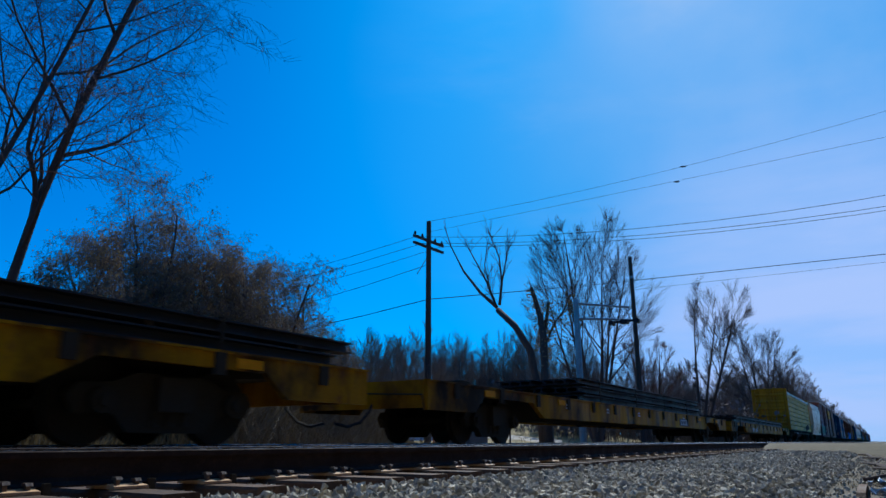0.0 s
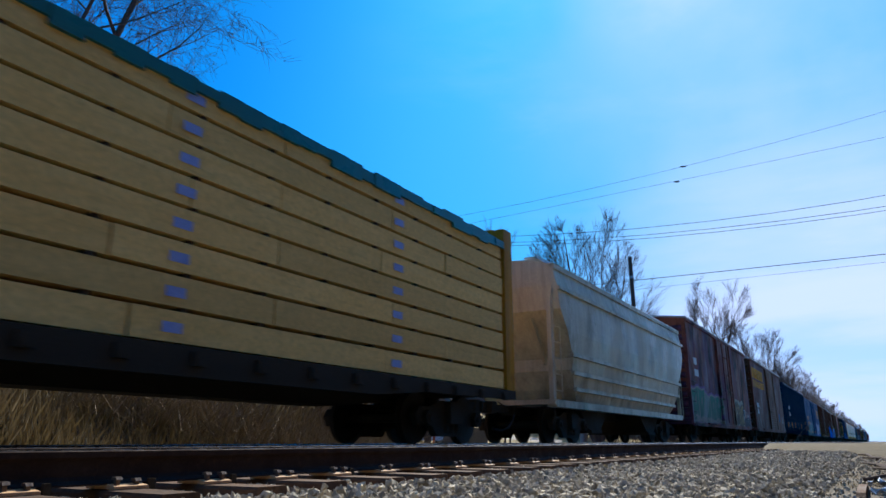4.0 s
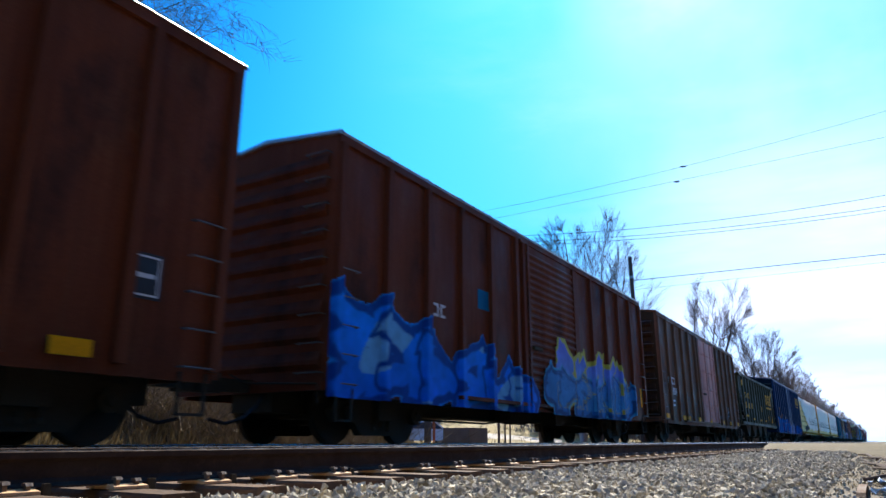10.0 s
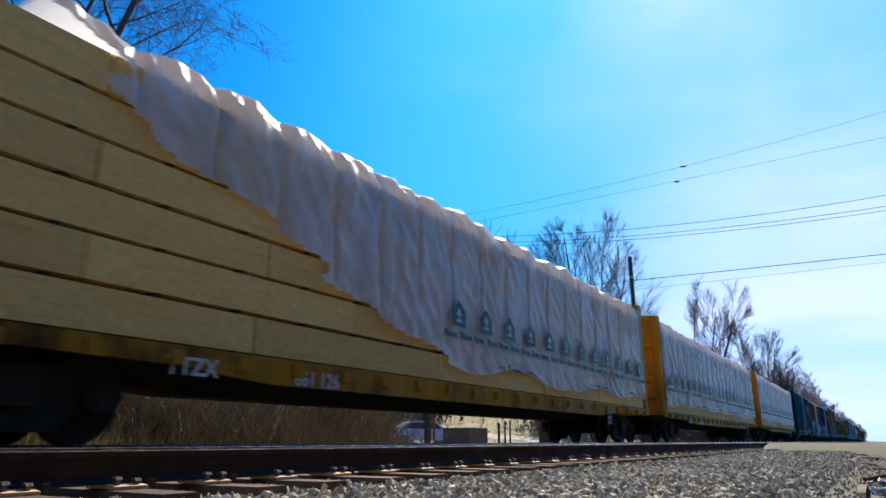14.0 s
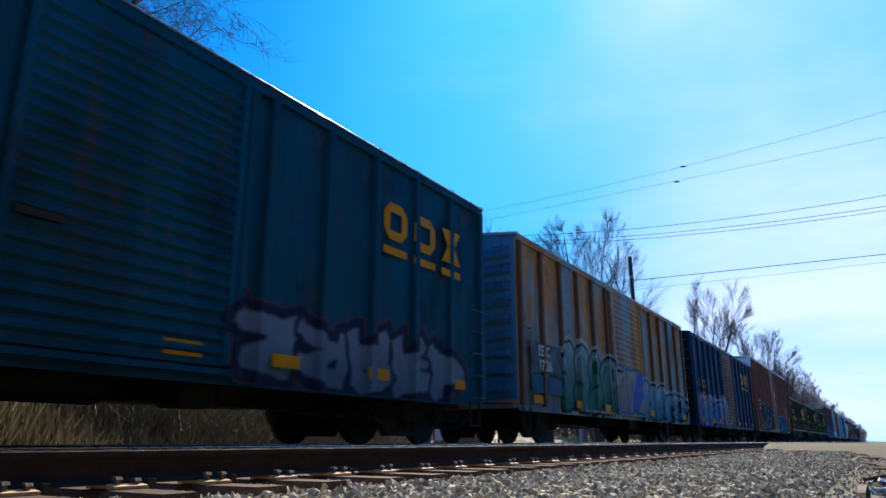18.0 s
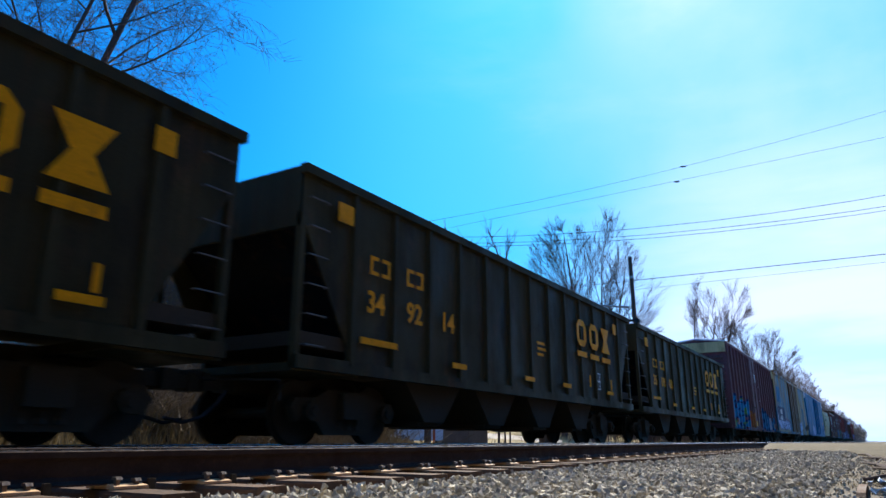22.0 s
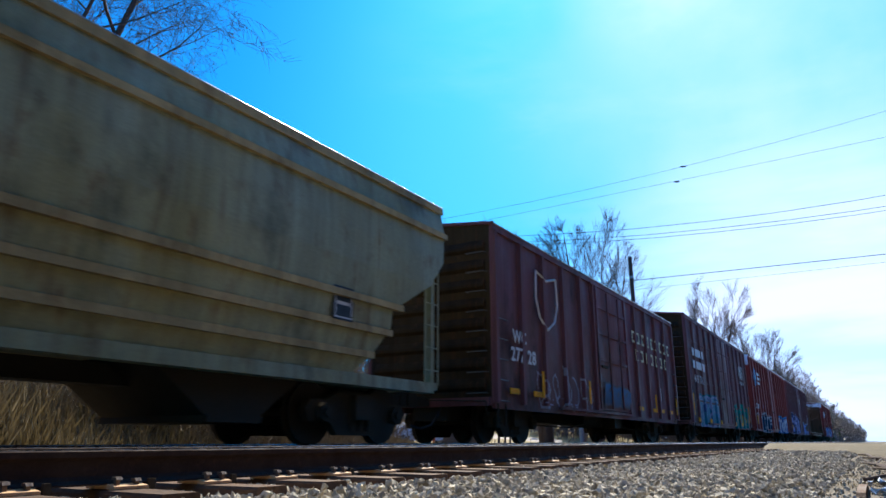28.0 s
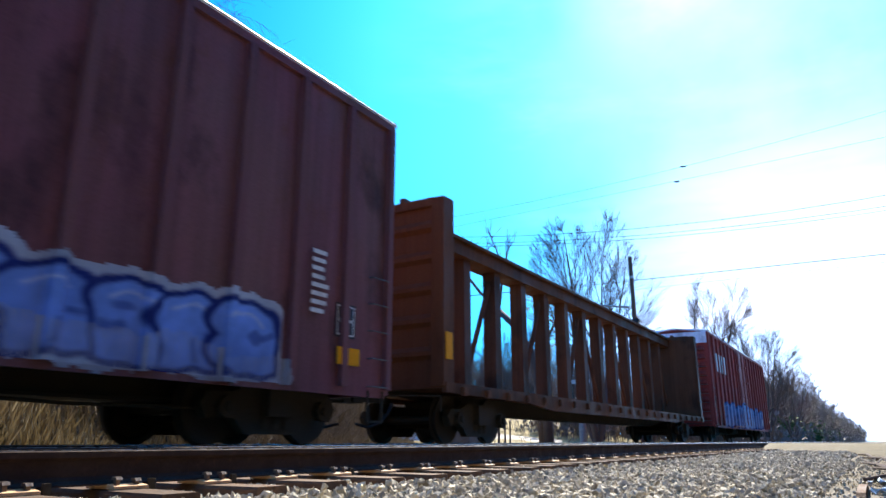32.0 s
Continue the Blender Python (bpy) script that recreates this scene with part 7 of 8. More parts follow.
def limb_tree(name, label, at, az, paths, leaves, seed):
    """A tree drawn limb by limb, upright in the plane across the line of sight; each limb: thickness, then points (across, up)."""
    tree = thing(name, label, "tree", at)
    across = Vector((math.sin(radians(az)), -math.cos(radians(az)), 0))
    depth = Vector((math.cos(radians(az)), math.sin(radians(az)), 0))
    rng = random.Random(seed)
    wood, fine = Geo(), Geo()
    for r0, r1, *pts in paths:
        if r0 > 0.25:
            pts = [(pts[0][0] + 0.15, at[2] - 0.3)] + pts
        line = [across * a + depth * rng.uniform(-0.2, 0.2) * i + Vector((0, 0, u - at[2])) for i, (a, u) in enumerate(pts)]
        n = len(line) - 1
        wood.tube(line, [r0 + (r1 - r0) * i / n for i in range(n + 1)], 7, cap=True)
        for _ in range(int(9 * n) if r0 < 0.12 else 3):
            i = rng.randrange(n)
            p = line[i].lerp(line[i + 1], rng.random())
            d = (line[i + 1] - line[i]).normalized() + Vector((rng.gauss(0, 0.45), rng.gauss(0, 0.45), 0.15))
            q = p + d.normalized() * rng.uniform(0.5, 1.7)
            fine.tube([p, p.lerp(q, 0.5) + Vector((rng.gauss(0, 0.06), rng.gauss(0, 0.06), 0.05)), q], [0.02, 0.013, 0.005], 3, cap=False)
            for _k in range(3):
                s = p.lerp(q, rng.uniform(0.3, 0.9))
                e = s + (d + Vector((rng.gauss(0, 0.6), rng.gauss(0, 0.6), 0.2))).normalized() * rng.uniform(0.2, 0.7)
                fine.tube([s, e], [0.009, 0.004], 3, cap=False)
    part("trunk", wood, M["bark"], tree, smooth=True)
    part("crown", fine, M["twig"], tree, "sparse fine twigs")
    if leaves:
        g = Geo()
        for _ in range(leaves):
            c = Vector(rng.choice(wood.v)) * 1.0 + Vector((rng.gauss(0, 0.22), rng.gauss(0, 0.22), rng.gauss(0, 0.5) - 0.6))
            u = Vector((rng.gauss(0, 1), rng.gauss(0, 1), rng.gauss(0, 1))).normalized() * rng.uniform(0.04, 0.1)
            w = u.cross(Vector((rng.gauss(0, 1), rng.gauss(0, 1), rng.gauss(0, 1)))).normalized() * u.length * 0.7
            g.poly(c - u, c + w, c + u, c - w)
        tagged(part("dead_vines", g, M["leaf_dry"], tree, "clinging dry brown vines"), kind="stuff")
    return tree


def broken_tree():
    limb_tree("broken_tree", "pale bare tree leaning over, with few upright branches", on_ray(24.6, 46), 24.6, BROKEN, 0, 52)


def tree_snag():
    limb_tree("tree_snag", "dead broken tree trunk wrapped in vines", on_ray(23.2, 45), 23.2, SNAG, 1300, 57)


BROKEN = (
    (0.3, 0.2, (0.78, 2.93), (0.26, 5.86), (-0.66, 7.46), (-1.84, 8.75)),
    (0.13, 0.02, (-1.84, 8.75), (-2.98, 9.82), (-4.13, 11.42), (-5.02, 13.28), (-5.50, 14.81)),
    (0.1, 0.02, (-1.92, 8.87), (-2.50, 10.52), (-3.26, 12.05), (-4.11, 13.77)),
    (0.11, 0.02, (-1.69, 8.94), (-1.50, 10.51), (-1.62, 12.18), (-2.21, 13.82)),
    (0.06, 0.015, (-1.50, 10.51), (-1.15, 12.09), (-0.87, 14.04)),
    (0.05, 0.015, (-2.28, 9.93), (-2.64, 11.72), (-2.45, 13.34)))
SNAG = (
    (0.34, 0.12, (0.02, 2.86), (0.05, 6.45), (-0.11, 7.94), (-0.36, 9.08), (-0.63, 9.77)),
    (0.16, 0.08, (0.07, 6.82), (0.33, 7.93), (0.44, 8.86)),
    (0.1, 0.02, (0.18, 6.08), (0.74, 7.36), (1.52, 8.45), (1.93, 9.38)))


def build_trees():
    # the leaning tree and its neighbours
    plant("leaning_tree", "tall bare tree leaning over, with drooping reddish twigs", 4, on_ray(65.4, 21.0), height=21, radius=0.15, lean=(0.02, -0.11, 0), limbs=22, sub=7, twigs=6, first=0.2, spread=1.15, droop=0.05, curl=0.24, limb_len=0.72)
    plant("bare_tree", "bare tree with arching limbs beside the leaning one", 15, on_ray(71.5, 19.0), height=17, radius=0.1, lean=(0.1, -0.16, 0), limbs=18, sub=8, twigs=6, spread=1.1, droop=0.15)
    # vine-hung scrub along the bank
    for i, (az, dist, h, lv) in enumerate(((58.0, 25, 7.4, 4500), (55.0, 26, 9.0, 6500), (52.3, 27, 9.6, 6500), (49.8, 28, 9.0, 6500), (47.6, 29, 8.4, 5500), (45.6, 31, 8.2, 3500), (43.6, 30, 8.2, 3000), (42.0, 33, 6.8, 1500), (61.5, 24, 6.0, 3000), (40.2, 36, 6.0, 1200), (56.5, 30, 8.2, 3000), (50.8, 32, 8.8, 3500))):
        plant("overgrown_tree", "tangled small tree hung with brown vines and dead leaves", 30 + i, on_ray(az, dist), leaves=int(lv * 2.6), twig="twig_far", group="overgrown trees on the bank", height=h * 0.95, radius=0.11, fork=4, limbs=10, sub=7, twigs=5, first=0.15, spread=1.2, droop=0.3, curl=0.45, turn=i * 1.3, thin=1.2)
    # a broken leaning tree, a snag, and the tall trees by the crossing
    broken_tree()
    tree_snag()
    plant("tall_tree", "tall bare spreading tree by the level crossing", 60, on_ray(19.2, 50), twig="bark", height=15.8, radius=0.24, fork=6, vase=0.42, limbs=9, sub=7, twigs=5, first=0.36, spread=0.9, curl=0.1, thin=1.25, lean=(0.0, 0.0, 0), crown=(0.2, -0.4, 11.2, 5.7, 6.4))
    plant("twin_trunk_tree", "tall bare tree with two pale trunks", 71, on_ray(11.6, 64), twig="bark", height=14.2, radius=0.22, fork=4, vase=0.24, limbs=9, sub=7, twigs=5, first=0.34, spread=0.95, curl=0.1, thin=1.4, lean=(0.03, -0.2, 0), crown=(0.5, -2.5, 10.8, 3.1, 5.5))
    plant("bare_tree", "broad bare tree beside the railway", 75, on_ray(6.9, 88), twig="bark", height=12.6, radius=0.24, fork=5, vase=0.4, limbs=9, sub=7, twigs=5, first=0.25, spread=0.95, thin=1.6, curl=0.1, crown=(0.0, 0.3, 9.2, 4.9, 5.8))
    plant("bare_tree", "smaller bare tree at the wood's edge", 76, on_ray(5.2, 100), height=11, radius=0.2, fork=4, vase=0.35, limbs=9, sub=6, twigs=4, first=0.2, spread=0.8, thin=1.5, crown=(0, 0, 6.5, 3.6, 4.6))
    plant("bare_tree", "small bare tree behind the level crossing", 78, on_ray(15.2, 60), height=9, radius=0.2, fork=4, vase=0.3, limbs=10, sub=6, twigs=5, first=0.2, spread=0.8, thin=1.6, crown=(0, 0, 5.2, 3.2, 4.2))
    # woodland behind: a few kinds of tree, each set out many times
    kinds = []
    for k in range(6):
        t = plant("woodland_tree", "slender bare woodland tree", 90 + k, (0, 0, -60), twig="twig_far", levels=4, group="woodland trees", height=9.8, radius=0.12, fork=3, vase=0.28, limbs=12, sub=9, twigs=4, first=0.28, spread=0.9, curl=0.12, thin=1.6, crown=(0, 0, 6.5, 2.9, 4.4), turn=k)
        kinds.append(t)
    rng = random.Random(77)
    spots = []
    for az in np.arange(18.5, 67, 0.75):
        for dist in (62, 78, 96):
            if 23 < az < 32 and dist < 90:
                dist += 28
            grown = 1.4 if 23 < az < 32 else 1.0
            spots.append((az + rng.uniform(-0.4, 0.4), dist + rng.uniform(-7, 7), grown * rng.uniform(0.62, 0.9)))
    for _ in range(30):
        spots.append((rng.uniform(9.5, 17.5), rng.uniform(75, 115), rng.uniform(0.6, 0.95)))
    for i, (az, dist, s) in enumerate(spots):
        x, y, z = on_ray(az, dist)
        src = kinds[i % 6]
        if i < 6:
            src.matrix_basis = pose(x, y, z, rz=rng.uniform(0, 360)) @ Matrix.Scale(s, 4)
        else:
            copy = copy_thing(src, Matrix.Identity(4))
            copy.matrix_basis = pose(x, y, z, rz=rng.uniform(0, 360)) @ Matrix.Scale(s, 4)
    # the wood's edge that follows the railway into the distance
    x = 112.0
    while x < 900:
        for y in (13.5, 19.0):
            s = rng.uniform(0.95, 1.3)
            copy = copy_thing(kinds[rng.randrange(6)], Matrix.Identity(4))
            copy.matrix_basis = pose(x + rng.uniform(-3, 3), y + rng.uniform(-1.5, 2), ground_at(x, y), rz=rng.uniform(0, 360)) @ Matrix.Diagonal((s * 1.25, s * 1.25, s, 1))
        x *= 1.03
        x += 1.5
    # scrub beneath the wood's edge, and the thicket behind the crossing
    def thicket(name, label, mat, clumps, seed, size, sway=0.3, leaves=3):
        r2 = random.Random(seed)
        g = Geo()
        for cx, cy, w, h, n in clumps:
            z0 = ground_at(cx, cy)
            for _ in range(n):
                a = Vector((cx + r2.gauss(0, w), cy + r2.gauss(0, w * 0.6), z0))
                hh = h * r2.uniform(0.3, 1.0)
                tip = a + Vector((r2.gauss(0, sway), r2.gauss(0, sway), 1)) * hh
                g.tube([a, a.lerp(tip, 0.5) + Vector((r2.gauss(0, 0.1), r2.gauss(0, 0.1), 0)), tip], [size * 0.3, size * 0.22, size * 0.05], 3, cap=False)
                for _k in range(leaves):
                    c = a.lerp(tip, r2.uniform(0.35, 1)) + Vector((r2.gauss(0, 0.2), r2.gauss(0, 0.2), 0))
                    u = Vector((r2.gauss(0, 1), r2.gauss(0, 1), r2.gauss(0, 1))).normalized() * size * r2.uniform(1.5, 3.2)
                    w2 = u.cross(Vector((r2.gauss(0, 1), r2.gauss(0, 1), r2.gauss(0, 1)))).normalized() * u.length * 0.6
                    g.poly(c - u, c + w2, c + u, c - w2)
        tagged(new(name, g.mesh(name, mat)), label, "shrubs", kind="stuff")
    edge = [(x, 12.6 + rng.uniform(0, 2), 2.4, rng.uniform(2.5, 4.5), 60) for x in np.geomspace(86, 700, 90)]
    thicket("wood_edge_scrub", "grey-brown bare scrub along the railway", M["twig_far"], edge, 5, 0.16)
    thicket("bank_scrub", "tangle of grey bare stems behind the weedy bank", M["stem"], [(dd * math.cos(radians(a)), dd * math.sin(radians(a)), 1.0, hh, 190) for a in np.arange(38.5, 74, 1.0) for dd, hh in ((17.5, 1.2), (20.5, 1.8), (24.0, 2.4))], 9, 0.028, 0.8, 0)
    # unseen wood on both sides, added to block sky light and bounce warm light
    thicket("wood_behind", "unseen brown wood added behind the camera to block and warm the light", M["screen_brown"], [(x, (-9 if x < 16 else -14) - 4 * rng.random(), 2.0, rng.uniform(12, 16) * (1 if x < 16 else 0.6), 170) for x in np.arange(-50, 62, 2.0)] + [(x, 15 + 4 * rng.random(), 2.0, rng.uniform(11, 15), 170) for x in np.arange(-62, -8, 2.0)], 10, 0.3, 0.05)
    thicket("green_scrub", "green evergreen bushes at the wood's edge", M["green"], [(118, 12.6, 1.6, 4.6, 380), (165, 12.8, 2.2, 5.0, 320), (210, 13, 2.5, 4.0, 220)], 6, 0.13)
    thicket("thicket", "dark leafless thicket beyond the field", M["twig_far"], [(60 * math.cos(radians(a)), 60 * math.sin(radians(a)), 2.2, 3.4, 90) for a in np.arange(19, 66, 2.0) if not 23 < a < 32.5] + [(84 * math.cos(radians(a)), 84 * math.sin(radians(a)), 2.6, 5.5, 110) for a in np.arange(19, 64, 1.6)] + [(70 * math.cos(radians(a)), 70 * math.sin(radians(a)), 2.2, 4.5, 120) for a in np.arange(9, 19, 1.5)], 7, 0.1)


def build_weeds():
    """Dead grass and weeds on the bank behind the train and in tufts beside the near ballast."""
    rng = random.Random(3)
    g = Geo()

    def blade(x, y, h, w):
        z = ground_z(x, y) - 0.03
        a = rng.uniform(0, 6.3)
        dx, dy = math.cos(a) * w, math.sin(a) * w
        lx, ly = rng.gauss(0, 0.22) * h, rng.gauss(0, 0.22) * h
        g.poly((x - dx, y - dy, z), (x + dx, y + dy, z), (x + dx * 0.6 + lx * 0.5, y + dy * 0.6 + ly * 0.5, z + h * 0.6), (x + lx, y + ly, z + h))
    for _ in range(46000):
        x, y = rng.uniform(2, 40), 11.0 + abs(rng.gauss(0, 3.4))
        if 25.8 < x < 35.2:
            continue
        d = noise.noise(Vector((x * 0.5, y * 0.5, 5)))
        blade(x, y, rng.uniform(0.15, 0.75) * (1.1 + 0.9 * d) * (1 if y > 12.2 else 0.5) * (1 if y > 0.72 * x else 0.3), 0.01 + 0.012 * rng.random())
    # the sunny field beyond
    for _ in range(9000):
        x, y = rng.uniform(36, 90), rng.uniform(17, 46)
        blade(x, y, rng.uniform(0.1, 0.3), 0.03)
    for _ in range(5000):
        x, y = rng.uniform(36, 130), 11.0 + abs(rng.gauss(0, 3.0))
        blade(x, y, rng.uniform(0.15, 0.7), 0.04)
    for _ in range(9000):
        x, y = 3.5 + 24 * rng.random() ** 1.8, 0.45 - abs(rng.gauss(0, 0.45))
        if noise.noise(Vector((x * 1.1, y * 2.2, 2))) > -0.12:
            blade(x, y, rng.uniform(0.015, 0.07), 0.002 + 0.003 * rng.random())
    tagged(new("dead_weeds", g.mesh("dead_weeds", M["weed"])), "dead straw-coloured weeds on the bank beside the track", "weeds", kind="stuff")


def build_litter():
    """The sticks, and the sheets standing in for glints, at the edge of the near ballast."""
    stick = Geo().tube([(11.2, -0.1, -0.31), (12.6, 0.14, -0.28), (13.8, 0.3, -0.3)], [0.03, 0.025, 0.012], 6).tube([(12.2, 0.1, -0.29), (13.9, 0.0, -0.22)], [0.018, 0.008], 5).tube([(12.9, 0.18, -0.28), (14.6, 0.42, -0.2)], [0.014, 0.006], 5)
    solid("fallen_branch", stick, M["bark"], "fallen dark branch lying by the ballast", "branch")
    rng = random.Random(8)
    for a, b, r in (((9.3, -0.35, -0.33), (10.9, 0.12, -0.29), 0.035), ((14.2, -0.2, -0.32), (16.8, 0.35, -0.27), 0.03), ((8.2, 0.18, -0.32), (9.0, -0.25, -0.3), 0.02), ((17.5, 0.1, -0.33), (20.0, 0.5, -0.26), 0.035)):
        mid = [(p + q) / 2 + rng.uniform(-0.06, 0.06) for p, q in zip(a, b)]
        solid("fallen_stick", Geo().tube([a, (mid[0], mid[1], max(a[2], b[2]) + 0.02), b], [r, r * 0.8, r * 0.4], 6), M["bark"], "dark rotten stick lying beside the ballast", "stick", group="sticks by the ballast")
    # pale blue sheets hold the sky's glint on wet ground in their colour
    for i, (x, y, z, w, h) in enumerate(((6.9, 0.03, -0.31, 0.2, 0.014), (5.85, 0.0, -0.315, 0.12, 0.012))):
        g = Geo()
        n = 7
        for a in range(n + 1):
            for b in range(n + 1):
                g.v.append((x - w + 2 * w * a / n + rng.gauss(0, 0.02), y - 0.1 + 0.2 * b / n, z + rng.gauss(0, h) + 0.03))
        for a in range(n):
            for b in range(n):
                k = a * (n + 1) + b
                g.f.append((k, k + n + 1, k + n + 2, k + 1))
        solid("plastic_sheet", g, M["ground_glint"], "crumpled shiny pale blue sheet standing in for glints on wet ground", "litter")
    tuft = Geo().prism([(6.0, -0.345), (7.3, -0.35), (7.25, -0.315), (6.6, -0.305), (6.05, -0.315)], "y", 0.14, 0.2)
    solid("rotten_board", tuft, M["tie"], "dark rotten board half buried in the soil", "board")


# ---- poles, wires, crossing signal ----
def sag_wire(points, drop, radius):
    g = Geo()
    pts = []
    for (a, b) in zip(points, points[1:]):
        for i in range(13):
            t = i / 12
            p = Vector(a).lerp(Vector(b), t)
            pts.append((p.x, p.y, p.z - 4 * drop * t * (1 - t)))
    g.tube(pts, radius, 4)
    return g


def build_poles():
    px, py = 28.5, 18.3
    gz = ground_at(px, py)
    pole = thing("utility_pole", "tall dark wooden utility pole with a crossarm", "utility pole", (px, py, 0), group="utility poles")
    part("pole", Geo().tube([(0, 0, gz), (0, 0, 5), (0, 0, 11.0)], [0.17, 0.15, 0.12], 10), M["pole"], pole)
    ax, ay = 0.62, 0.78
    arm = Geo()
    for dz in (9.95, 9.6):
        arm.prism([(-0.06, dz - 0.06), (0.06, dz - 0.06), (0.06, dz + 0.06), (-0.06, dz + 0.06)], "y", -1.25, 1.25)
    a = part("crossarm", arm, M["pole"], pole)
    a.rotation_euler = (0, 0, radians(-94))
    for i, t in enumerate((-1.15, -0.55, 0.55, 1.15)):
        ins = part("insulator", Geo().tube([(0, 0, 0), (0, 0, 0.1), (0, 0, 0.2)], [0.05, 0.07, 0.03], 8), M["glass_insulator"], pole)
        ins.matrix_basis = Matrix.Translation((t * math.sin(radians(94)), t * math.cos(radians(94)), 10.0))
    part("guy_bracket", Geo().tube([(0, 0, 9.2), (-0.3, 0.5, 8.2)], 0.02, 5), M["galv"], pole)
    p2x, p2y = 40.4, 11.4
    pole2 = thing("utility_pole", "plain dark wooden utility pole without crossarm", "utility pole", (p2x, p2y, 0), group="utility poles")
    part("pole", Geo().tube([(0.25, 0.05, ground_at(p2x, p2y)), (0, 0, 10.85)], [0.17, 0.115], 10), M["pole"], pole2)
    part("pole_band", Geo().tube([(0, 0, 9.5), (0, 0, 9.66)], 0.13, 10), M["galv"], pole2)
    # wires that pass over the tracks and away behind the scrub
    lines = []
    for t, z0, z1, drop, z2 in ((-1.15, 9.89, 10.95, 1.37, 7.57), (-0.55, 9.69, 10.30, 1.15, 7.37), (1.15, 9.91, 10.57, 1.09, 7.19)):
        ox, oy = t * math.sin(radians(94)), t * math.cos(radians(94))
        lines.append(([(px + ox, py + oy, z0), (33.5 + ox, -14 + oy, z1)], drop, 0.011))
        lines.append(([(20 + ox, 62 + oy, z2), (px + ox, py + oy, z0)], 1.75, 0.011))
    lines.append(([(px, py, 11.0), (33.5, -14, 15.7)], 0.81, 0.007))
    lines.append(([(px, py, 10.43), (33.2, -14, 13.03)], 0.05, 0.007))
    lines.append(([(20, 62, 5.9), (px, py, 6.9)], 1.76, 0.02))
    lines.append(([(px, py, 6.9), (p2x, p2y, 9.35)], 0.01, 0.02))
    lines.append(([(p2x, p2y, 9.37), (48, -9, 10.82)], 0.01, 0.02))
    lines.append(([(20, 62, 6.5), (px, py, 8.7)], 2.2, 0.014))
    lines.append(([(p2x, p2y, 8.8), (48, -9, 10.43)], 0.02, 0.008))
    for pts, drop, r in lines:
        tagged(new("overhead_wire", sag_wire(pts, drop, r).mesh("overhead_wire", M["wire"])), "thin dark overhead wire", "wire", group="overhead wires")
    for t, z0, z1 in ((0.385, 11.0, 15.7), (0.375, 10.43, 13.03)):
        p = Vector((px, py, z0)).lerp(Vector((33.5, -14, z1)), t)
        p.z -= 4 * (0.81 if z1 > 14 else 0.05) * t * (1 - t)
        g = Geo().tube([p + Vector((-0.05, 0.12, 0)), p, p + Vector((0.05, -0.12, 0))], [0.02, 0.045, 0.02], 6)
        solid("wire_marker", g, M["black"], "small dark clamp on an overhead wire", "wire clamp", group="wire clamps")
    # cantilever crossing signal
    mx, my = 35.6, 13.2
    mast = thing("crossing_signal", "grey cantilever crossing signal with lamps on its arm", "crossing signal", (mx, my, 0))
    z0 = ground_at(mx, my)
    part("mast", Geo().tube([(0, 0, z0), (0, 0, 7.6)], [0.19, 0.16], 12), M["galv"], mast)
    part("base", Geo().box(-0.5, 0.5, -0.5, 0.5, z0 - 0.2, z0 + 0.25), M["concrete"], mast)
    arm = Geo()
    tip = (-0.5, -3.1)
    for za, zb in ((7.35, 6.75), (6.5, 6.1)):
        arm.tube([(0, 0, za), (tip[0], tip[1], zb)], 0.06, 6)
    for i in range(6):
        f = (i + 0.5) / 6
        g = (i + 1) / 6
        arm.tube([(tip[0] * f, tip[1] * f, 7.35 - 0.6 * f), (tip[0] * g, tip[1] * g, 6.5 - 0.4 * g)], 0.03, 4)
    part("arm", arm, M["galv"], mast)
    for f in (0.8, 1.0):
        x, y = tip[0] * f, tip[1] * f
        lamp = part("lamp_head", Geo().box(x - 0.08, x + 0.08, y - 0.5, y + 0.5, 6.0, 6.1), M["black"], mast)
        for dy in (-0.38, 0.38):
            part("lamp_hood", Geo().tube([(x - 0.3, y + dy, 6.0), (x + 0.1, y + dy, 6.0)], [0.13, 0.11], 12), M["black"], lamp)
            part("lamp_lens", Geo().tube([(x - 0.14, y + dy, 6.0), (x - 0.12, y + dy, 6.0)], 0.1, 12), M["lens_red"], lamp)
    part("crossbuck", Geo().box(-0.25, -0.21, -0.6, 0.6, 3.0, 3.2), M["white"], mast)


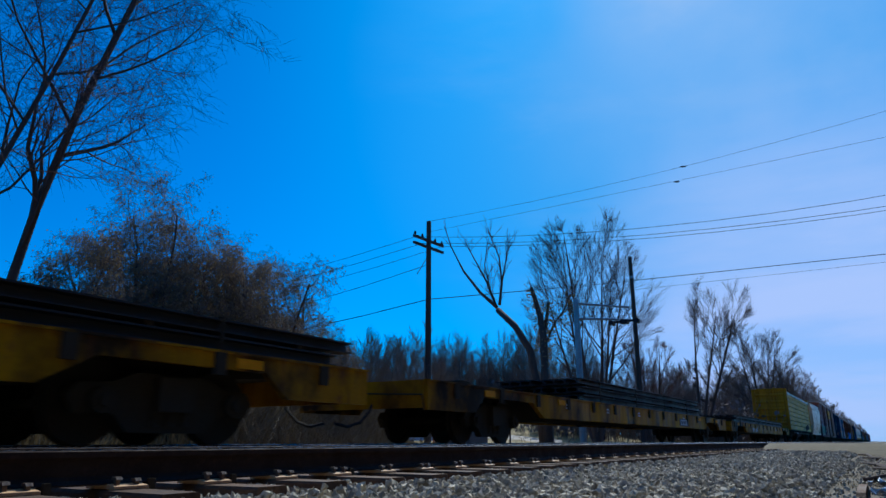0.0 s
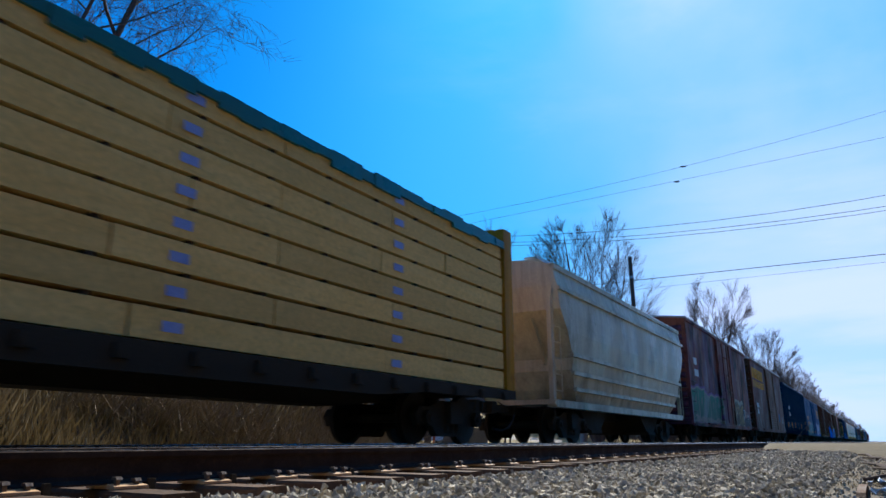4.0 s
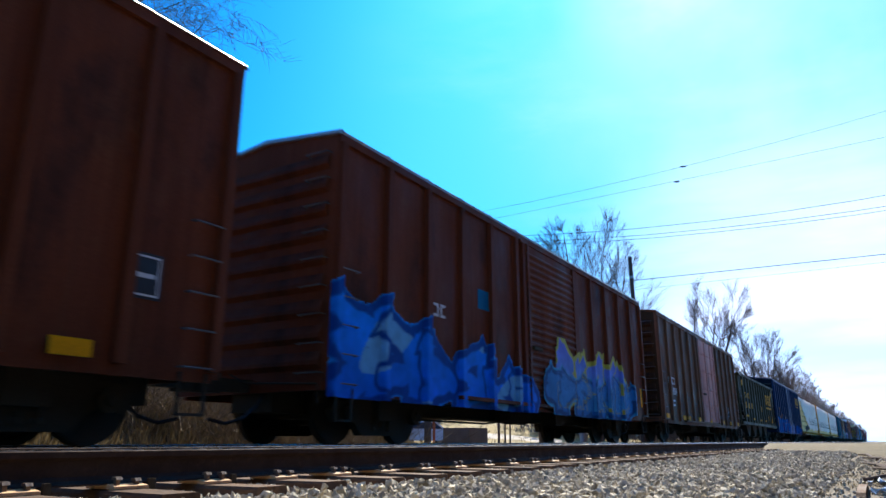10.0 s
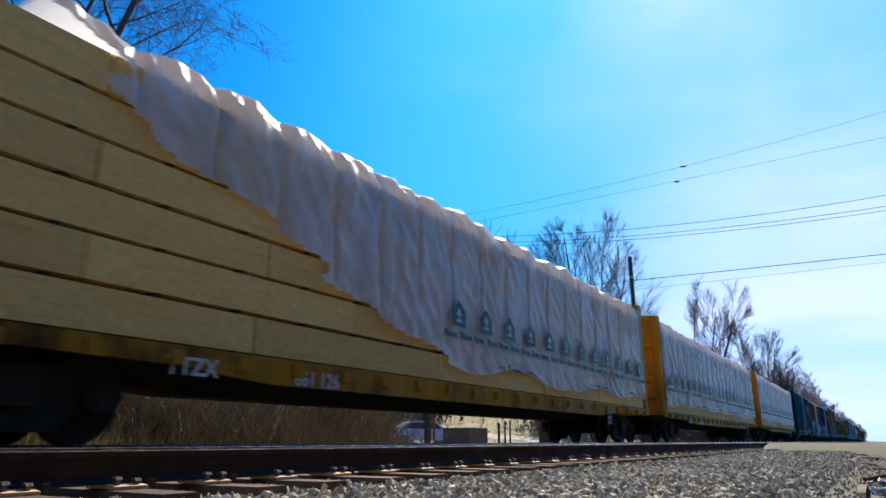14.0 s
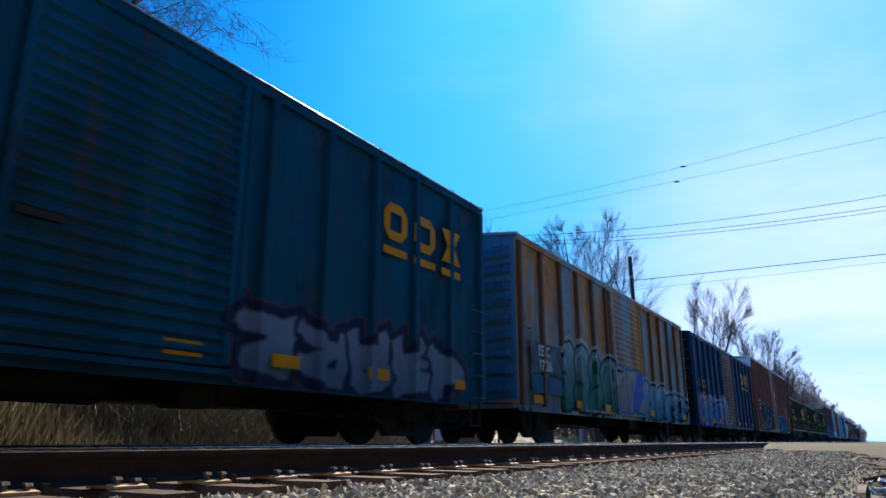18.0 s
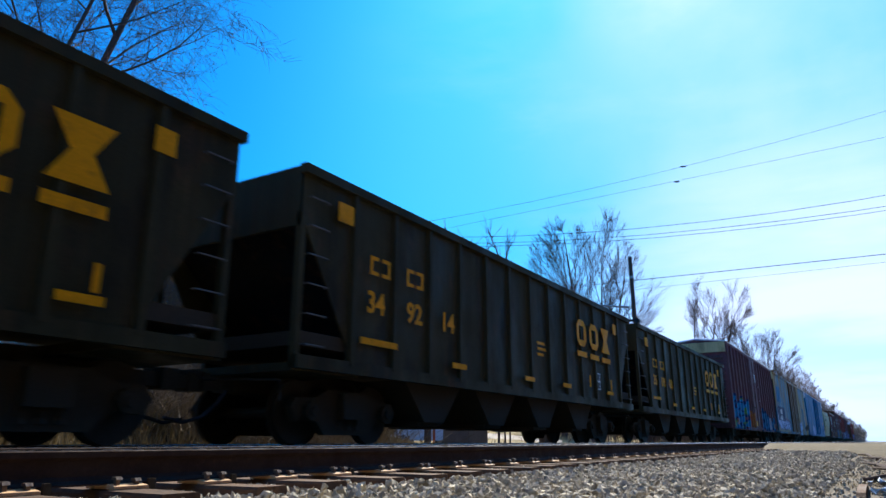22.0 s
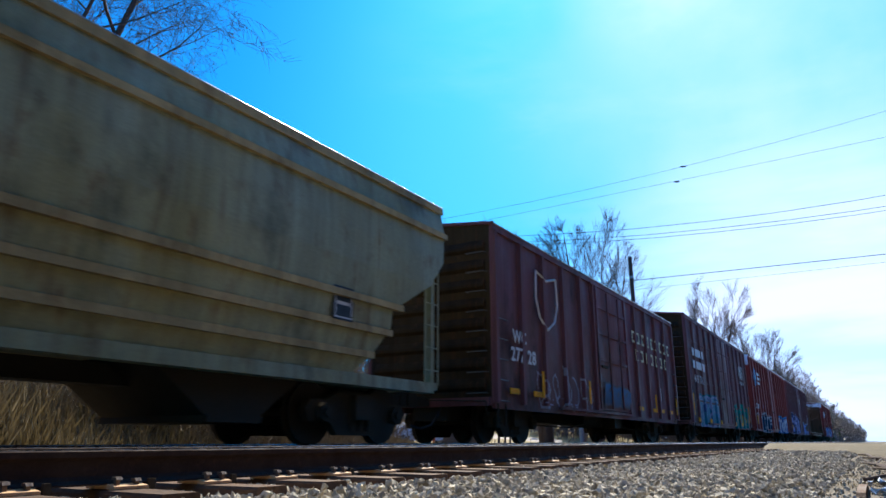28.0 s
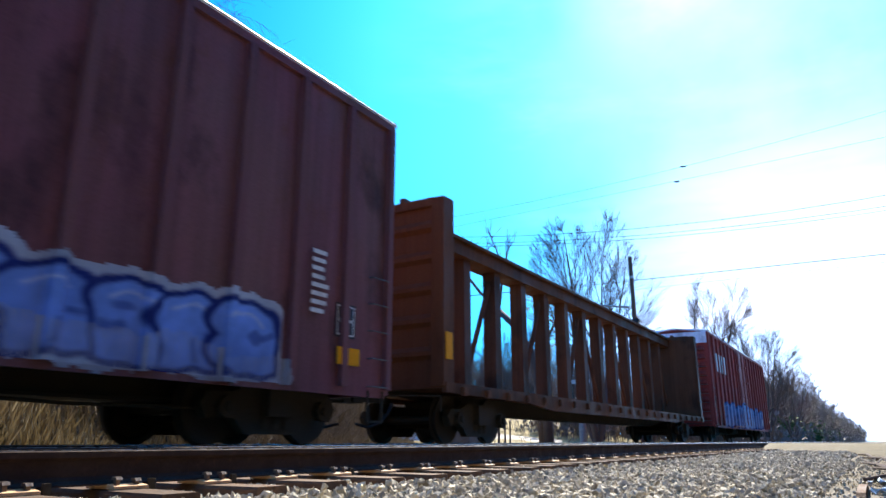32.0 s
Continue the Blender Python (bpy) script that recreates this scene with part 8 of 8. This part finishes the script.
# ---- behind the train: parked car, concrete box, fence posts ----
def build_yard():
    x, y, z = on_ray(33.2, 44)
    car = thing("parked_car", "white parked saloon car on the grass", "car", (x, y, ground_z(x, y)))
    car.rotation_euler = (0, 0, radians(-40))
    prof = [(-2.2, 0.3), (2.2, 0.3), (2.25, 0.75), (1.3, 0.95), (0.7, 1.42), (-0.9, 1.45), (-1.7, 1.0), (-2.2, 0.9)]
    part("body", Geo().prism(prof[::-1], "y", -0.85, 0.85), M["car_white"], car)
    part("windows", Geo().prism([(1.1, 0.98), (0.62, 1.36), (-0.85, 1.38), (-1.45, 1.02)], "y", -0.86, 0.86), M["car_glass"], car, "dark blue tinted windows")
    for wx in (-1.4, 1.4):
        for wy in (-0.85, 0.65):
            wheel = part("wheel", Geo().disc(wx, 0.32, 0.32, wy, wy + 0.2, 14), M["black"], car)
            part("hubcap", Geo().disc(wx, 0.32, 0.18, wy - 0.01, wy + 0.21, 12), M["galv"], wheel)
    x, y, z = on_ray(30.1, 26)
    blk = Geo().box(x - 0.2, x + 1.2, y - 0.5, y + 0.6, -0.9, 0.52)
    solid("concrete_cabinet", blk, M["concrete"], "weathered grey equipment box on the bank", "equipment box")
    for az, d, h, r, m in ((27.0, 30, 1.15, 0.07, "pole"), (26.5, 31.5, 1.2, 0.05, "pole"), (26.1, 30.5, 1.2, 0.05, "pole"), (28.3, 34, 1.0, 0.03, "pole")):
        x, y, z = on_ray(az, d)
        g = Geo().tube([(x, y, z), (x + 0.03, y, z + h + 0.3)], [r, r * 0.8], 6)
        solid("fence_post", g, M[m], "dark leaning wooden fence post in the grass", "post", group="fence posts")
    x, y, z = on_ray(32.2, 27)
    solid("marker_post", Geo().tube([(x, y, z), (x, y, z + 1.35)], 0.05, 8), M["marker"], "orange plastic cable marker post", "post")
    # the dry field that climbs beyond the fence
    f = Geo()
    nx, ny = 26, 16
    for j in range(ny + 1):
        for i in range(nx + 1):
            x, y = 37.5 + 55 * i / nx, 17.5 + 30 * j / ny
            f.v.append((x, y, ground_z(x, y) + 0.04))
    for j in range(ny):
        for i in range(nx):
            a = j * (nx + 1) + i
            f.f.append((a, a + 1, a + nx + 2, a + nx + 1))
    solid("grass_field", f, M["straw"], "sunlit dry straw-coloured field beyond the fence", kind="structure", smooth=True)
    # a worn footpath of pale gravel beyond the fence
    p = Geo()
    for i in range(12):
        a, b = 22 + i * 1.3, 23.3 + i * 1.3
        q = []
        for az, dd in ((a, 52), (b, 52), (b, 55), (a, 55)):
            x, y, _ = on_ray(az, dd)
            q.append((x, y, ground_z(x, y) + 0.05))
        p.poly(*q)
    solid("gravel_path", p, M["pale_path"], "pale gravel path across the dry field", "path", kind="structure")


M["ground_glint"] = surface("shiny_glint_blue", (0.28, 0.36, 0.44), (0.16, 0.2, 0.25), scale=12, rough=0.12, spec=0.8, bump=0.3)
M["stem"] = surface("dry_tan_stems", (0.2, 0.15, 0.085), (0.13, 0.105, 0.07), (0.3, 0.25, 0.18), scale=0.8, rough=0.9, bump=0, mix3=0.4, per_piece=1.4)
# bounce colour of the unseen wood, tuned to light the car sides
M["screen_brown"] = surface("brown_light_screen", (0.27, 0.2, 0.12), (0.19, 0.15, 0.09), scale=0.4, rough=0.9, bump=0, per_piece=1.4)
M["concrete"] = surface("old_concrete", (0.2, 0.18, 0.16), (0.12, 0.11, 0.1), scale=2, rough=0.9, bump=0.3)
M["lens_red"] = surface("red_lens", (0.25, 0.02, 0.02), rough=0.15, bump=0)
M["car_white"] = surface("white_car_paint", (0.75, 0.76, 0.78), (0.7, 0.71, 0.74), scale=0.5, rough=0.2, bump=0)
M["car_glass"] = surface("tinted_glass", (0.03, 0.06, 0.1), rough=0.08, spec=0.7, bump=0)
M["marker"] = surface("orange_plastic", (0.5, 0.1, 0.03), rough=0.5, bump=0)
M["straw"] = surface("dry_straw_grass", (0.27, 0.21, 0.085), (0.34, 0.27, 0.12), (0.18, 0.145, 0.07), scale=0.25, fine=14, rough=0.95, mix3=0.4, bump=0.6, bump_scale=9)
M["pale_path"] = surface("pale_gravel", (0.5, 0.45, 0.36), (0.42, 0.37, 0.29), scale=2, rough=0.95, bump=0.3)

build_trees()
build_weeds()
build_litter()
build_poles()
build_yard()
build_track(NEAR_Y, "rusty disused-looking near track with wooden ties", 1.0, 26.2, 140, True)
build_track(TRAIN_Y, "main track under the passing train", -4.0, 24.0, 140, False)
build_stones()


# ---- what moves ----
def motions():
    """Every car and load runs towards -x at one speed; all wheel pairs turn alike."""
    for ob, x in CARS:
        walk(ob, [(t, Matrix.Translation((x - SPEED * t, TRAIN_Y, 0))) for t in (0.0, 8.0, 16.0, 24.0, 32.0)])
    lead = WHEELSETS[0]
    count = int(SECONDS * FPS)
    turn = SPEED / FPS / 0.457
    walk(lead, [(i / FPS, Matrix.Translation((0, 0, 0.457)) @ Matrix.Rotation(-turn * i, 4, "Y")) for i in range(count + 1)])
    keys = lead.animation_data
    for w in WHEELSETS[1:]:
        w.rotation_mode = "QUATERNION"
        w.animation_data_create()
        w.animation_data.action = keys.action
        w.animation_data.action_slot = keys.action_slot


motions()
